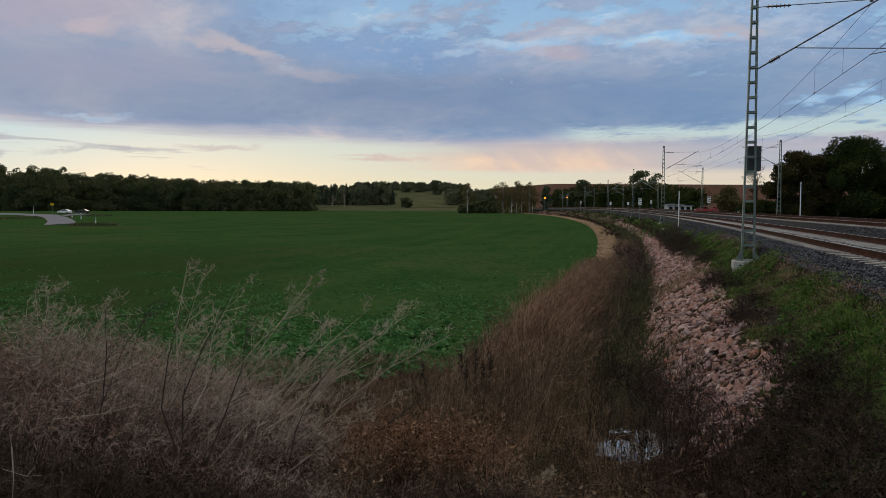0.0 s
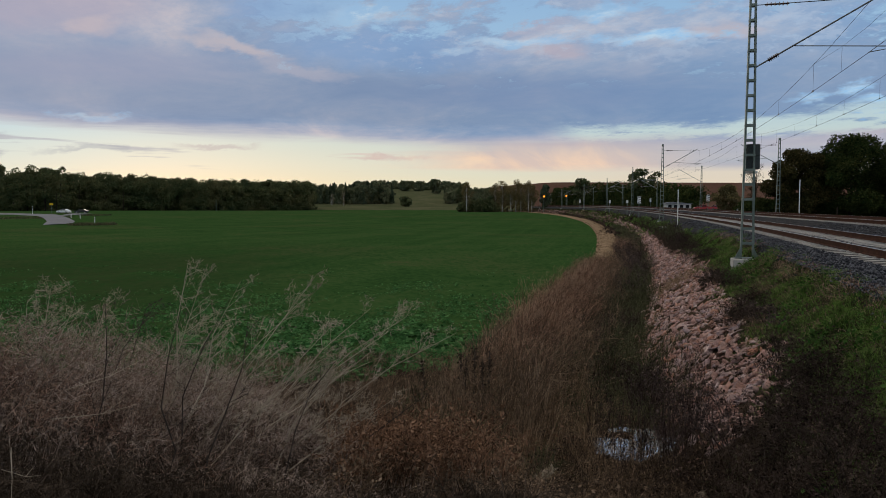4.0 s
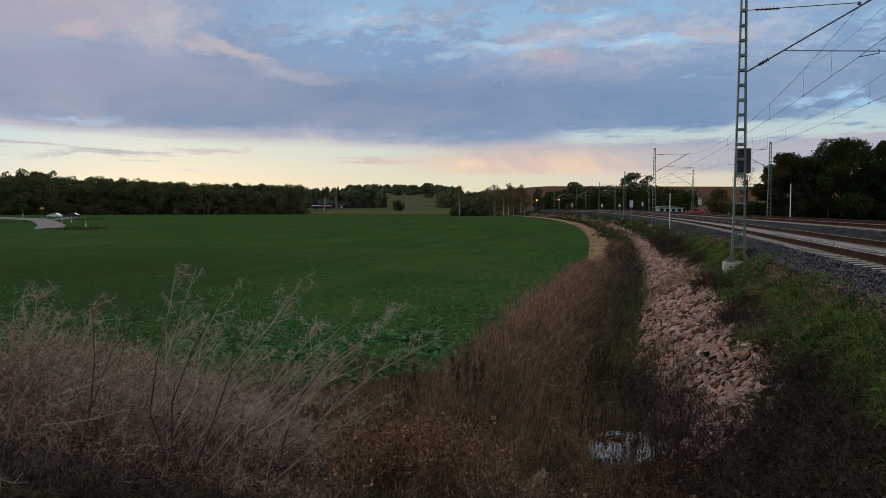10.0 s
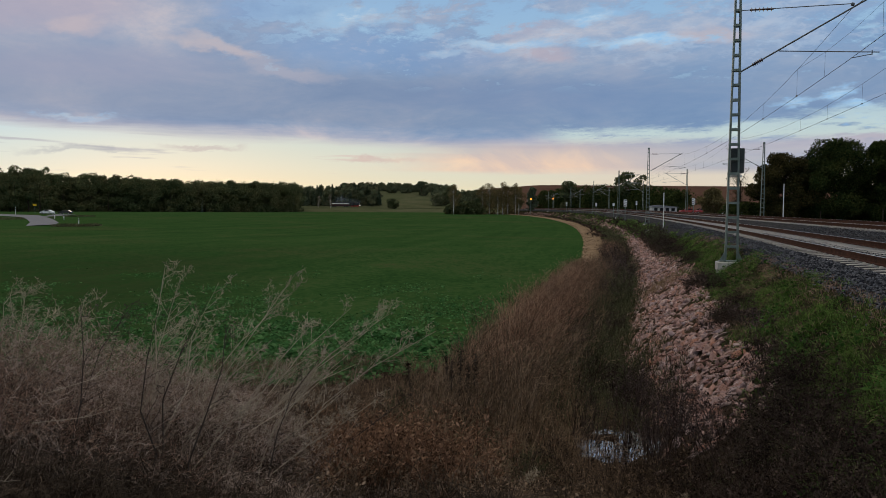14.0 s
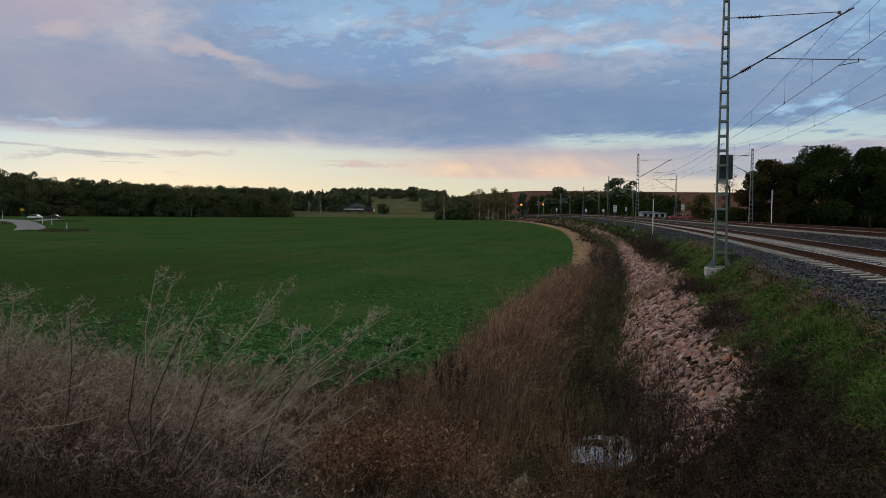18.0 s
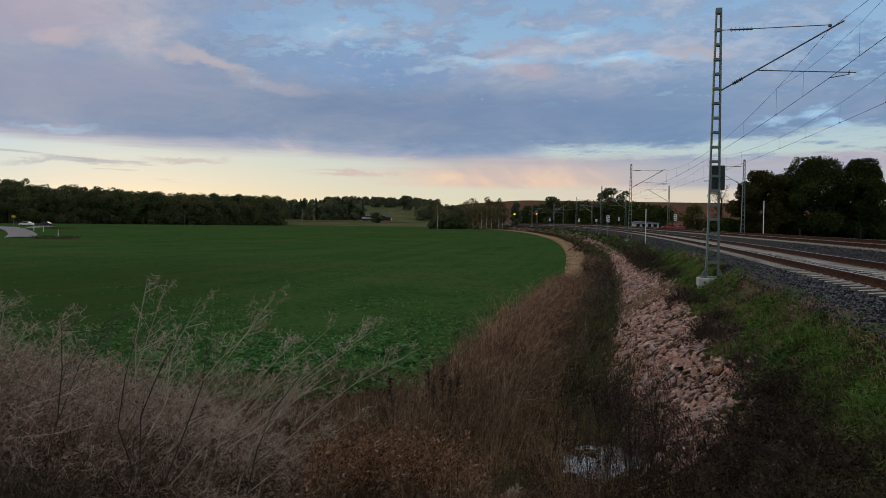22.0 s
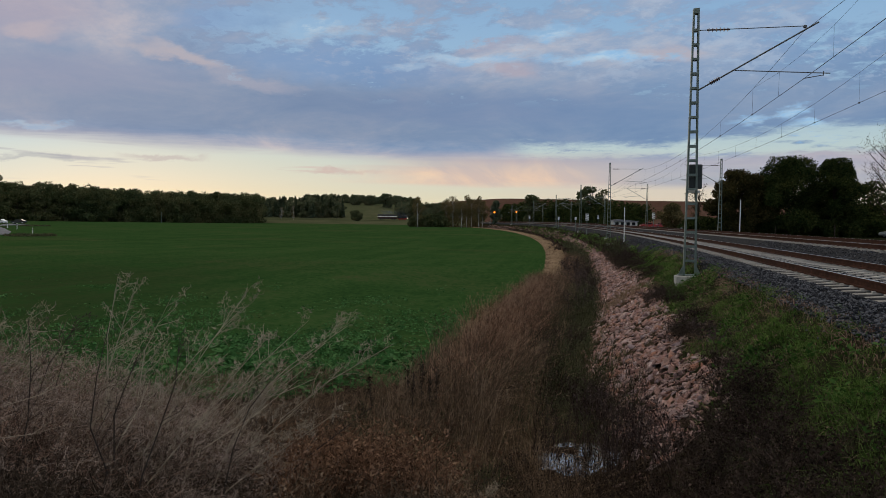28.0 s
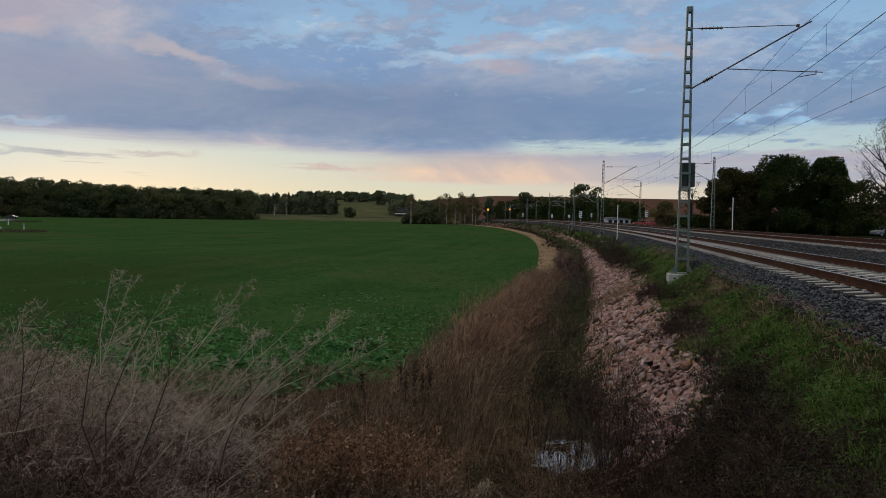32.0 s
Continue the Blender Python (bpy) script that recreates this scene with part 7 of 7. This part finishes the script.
def joined_stones(name, metas, places, sizes, mat, rng, lay=None):
    """Copies of a few stone meshes joined into one; lay: (turn, spread, rise) of their long axis."""
    V, T, base = [], [], 0
    arrs = []
    for me in metas:
        co = np.array([v.co[:] for v in me.vertices])
        tr = np.array([p.vertices[:] for p in me.polygons if len(p.vertices) == 3])
        arrs.append((co, tr))
    pick = rng.integers(0, len(arrs), len(places))
    for j, (co, tr) in enumerate(arrs):
        idx = np.where(pick == j)[0]
        if not len(idx):
            continue
        a, b = rng.uniform(0, 2 * np.pi, len(idx)), rng.normal(size=len(idx)) * 0.35
        ca, sa, cb, sb = np.cos(a), np.sin(a), np.cos(b), np.sin(b)
        R = np.zeros((len(idx), 3, 3))
        R[:, 0, 0], R[:, 0, 1], R[:, 1, 0], R[:, 1, 1], R[:, 2, 2] = ca, -sa * cb, sa, ca * cb, cb
        R[:, 0, 2], R[:, 1, 2], R[:, 2, 1] = sa * sb, -ca * sb, sb
        if lay:
            a = lay[0] + rng.normal(size=len(idx)) * lay[1]
            e = lay[2] + rng.normal(size=len(idx)) * 0.35
            ca, sa, ce, se = np.cos(a), np.sin(a), np.cos(e), np.sin(e)
            R = np.stack([np.stack([ca * ce, -sa, -ca * se], -1), np.stack([sa * ce, ca, -sa * se], -1), np.stack([se, 0 * se, ce], -1)], 1)
        v = np.einsum("nij,kj->nki", R, co) * sizes[idx][:, None, None] + places[idx][:, None, :]
        V.append(v.reshape(-1, 3))
        T.append((tr[None] + (base + len(co) * np.arange(len(idx)))[:, None, None]).reshape(-1, 3))
        base += len(co) * len(idx)
    return raw_mesh(name, np.concatenate(V), np.zeros((0, 4), int), np.concatenate(T), mat)


def build_riprap():
    rng = np.random.default_rng(55)
    root = thing("stone_bank", "bank of rough pink granite blocks beside the ditch", "stone bank", kind="structure")
    metas = []
    for i in range(14):
        me = hull_stone("stone", rng, rng.uniform(1.2, 1.8), rng.uniform(0.6, 1.0), rng.uniform(0.22, 0.5), 10)
        me.materials.append(MAT["riprap"])
        metas.append(me)

    def spread(s, k):
        top = 3.72 + 0.10 * np.sin(s * 1.1 + 0.6) + 0.22 * smooth(-s, 8, 10) * (1 - smooth(-s, 11.5, 13)) + 0.25 * smooth(-s, 13, 16) + 0.95 * smooth(s, 4, 25)
        foot = 5.80 - 0.10 * smooth(s, 4, 25) - 0.35 * smooth(-s, 7, 12) - 0.75 * smooth(-s, 12, 15.2)
        return top + (foot - top) * rng.uniform(0, 1, k) + 0.07 * np.sin(s * 1.9) + 0.05 * np.sin(s * 5.3) + rng.normal(size=k) * 0.06

    # slabs lie on the slope, most of them pointing up the bank
    k = 300
    s = rng.uniform(-14.7, -10.2, k)
    off = spread(s, k)
    x, y = line_xy(s, off)
    z = ground_z(x, y)
    for i in range(k):
        size = rng.uniform(0.065, 0.125) * (1.25 if i % 9 == 0 else 1.0)
        m = Matrix.Translation((float(x[i]), float(y[i]), float(z[i]) + 0.03)) @ Euler((rng.normal() * 0.35, rng.normal() * 0.25 - 0.5, rng.normal() * 0.7 + 0.2)).to_matrix().to_4x4() @ Matrix.Scale(size, 4)
        part("stone", metas[i % 14], None, root, at=m)
    k = 11500
    s = -14.7 + 128 * rng.uniform(size=k) ** 1.35
    s = s[(s > -10.4) | (rng.uniform(size=k) < 0.75)]
    k = len(s)
    off = spread(s, k)
    x, y = line_xy(s, off)
    p = np.stack([x, y, ground_z(x, y) + 0.01], axis=1)
    part("stone_rest", joined_stones("stone_rest", metas, p, rng.uniform(0.045, 0.125, k) * (1 + 0.5 * smooth(s, 5, 40)), MAT["riprap"], rng, (0.2, 0.75, 0.48)), None, root)["kind"] = "stuff"
    k = 130
    s = rng.uniform(-16.0, -14.3, k)
    x, y = line_xy(s, 4.35 + 0.28 * rng.normal(size=k))
    p = np.stack([x, y, ground_z(x, y) + 0.01], axis=1)
    part("stone_tail", joined_stones("stone_tail", metas, p, rng.uniform(0.05, 0.11, k), MAT["riprap"], rng, (0.2, 0.9, 0.45)), None, root)["kind"] = "stuff"
    # loose rubble along the far end of the ditch
    k = 700
    s = 110 + 190 * rng.uniform(size=k)
    x, y = line_xy(s, rng.uniform(4.0, 6.4, k) + 0.6 * np.sin(s * 0.21))
    p = np.stack([x, y, ground_z(x, y) + 0.05], axis=1)
    part("rubble", joined_stones("rubble", metas, p, rng.uniform(0.12, 0.32, k), MAT["riprap"], rng), None, root)["kind"] = "stuff"


build_riprap()


def build_ballast():
    rng = np.random.default_rng(66)
    metas = [hull_stone("ballast_stone", rng, 1.0, rng.uniform(0.7, 1), rng.uniform(0.5, 0.8), 7) for i in range(10)]
    P = []
    for k, s0, s1, n0, n1 in ((25000, -34, 8, 1.25, 2.28), (5400, 8, 40, 1.25, 2.4), (11000, -32, 12, -0.72, 0.72), (10000, -32, 18, -3.7, -1.25), (3500, -16, 18, -5.7, -4.3)):
        s = s0 + (s1 - s0) * rng.uniform(size=k) ** 1.05
        off = rng.uniform(n0, n1, k)
        if n1 > 2:
            off = np.where(rng.uniform(size=k) < 0.06, off + rng.uniform(0, 0.32, k), off)
        x, y = line_xy(s, off)
        P.append(np.stack([x, y, ground_z(x, y) + 0.012], axis=1))
    P = np.concatenate(P)
    ob = new("ballast", joined_stones("ballast", metas, P, rng.uniform(0.022, 0.042, len(P)), MAT["ballast"], rng))
    tagged(ob, "dark grey crushed stone ballast beside the rails", "ballast", kind="stuff")
    for m in metas:
        bpy.data.meshes.remove(m)


build_ballast()


def build_sleepers():
    me = sleeper_mesh().data("sleeper", MAT["sleeper"])
    tilt = math.degrees(math.atan(CANT / 1.504))
    co = np.array([v.co[:] for v in me.vertices])
    for track, off0 in zip(tracks, TRACK_OFF):
        V, Q = [], []
        far = Mesh()
        n = 0
        s = S_START + 0.4
        while s < S_END:
            m = on_line(s, off0, 0.393 + TRACK_RAISE[off0] + CANT / 2) @ pose(0, 0, 0, 0, -tilt, 0)
            if n < 200:
                part("sleeper", me, None, track, at=m)
            else:
                far.box(0, 0, 0.08, 2.6, 0.26, 0.16, m=m)
            n += 1
            s += 0.6
        part("sleeper_rest", far, MAT["sleeper"], track)["kind"] = "stuff"


build_sleepers()
motions()
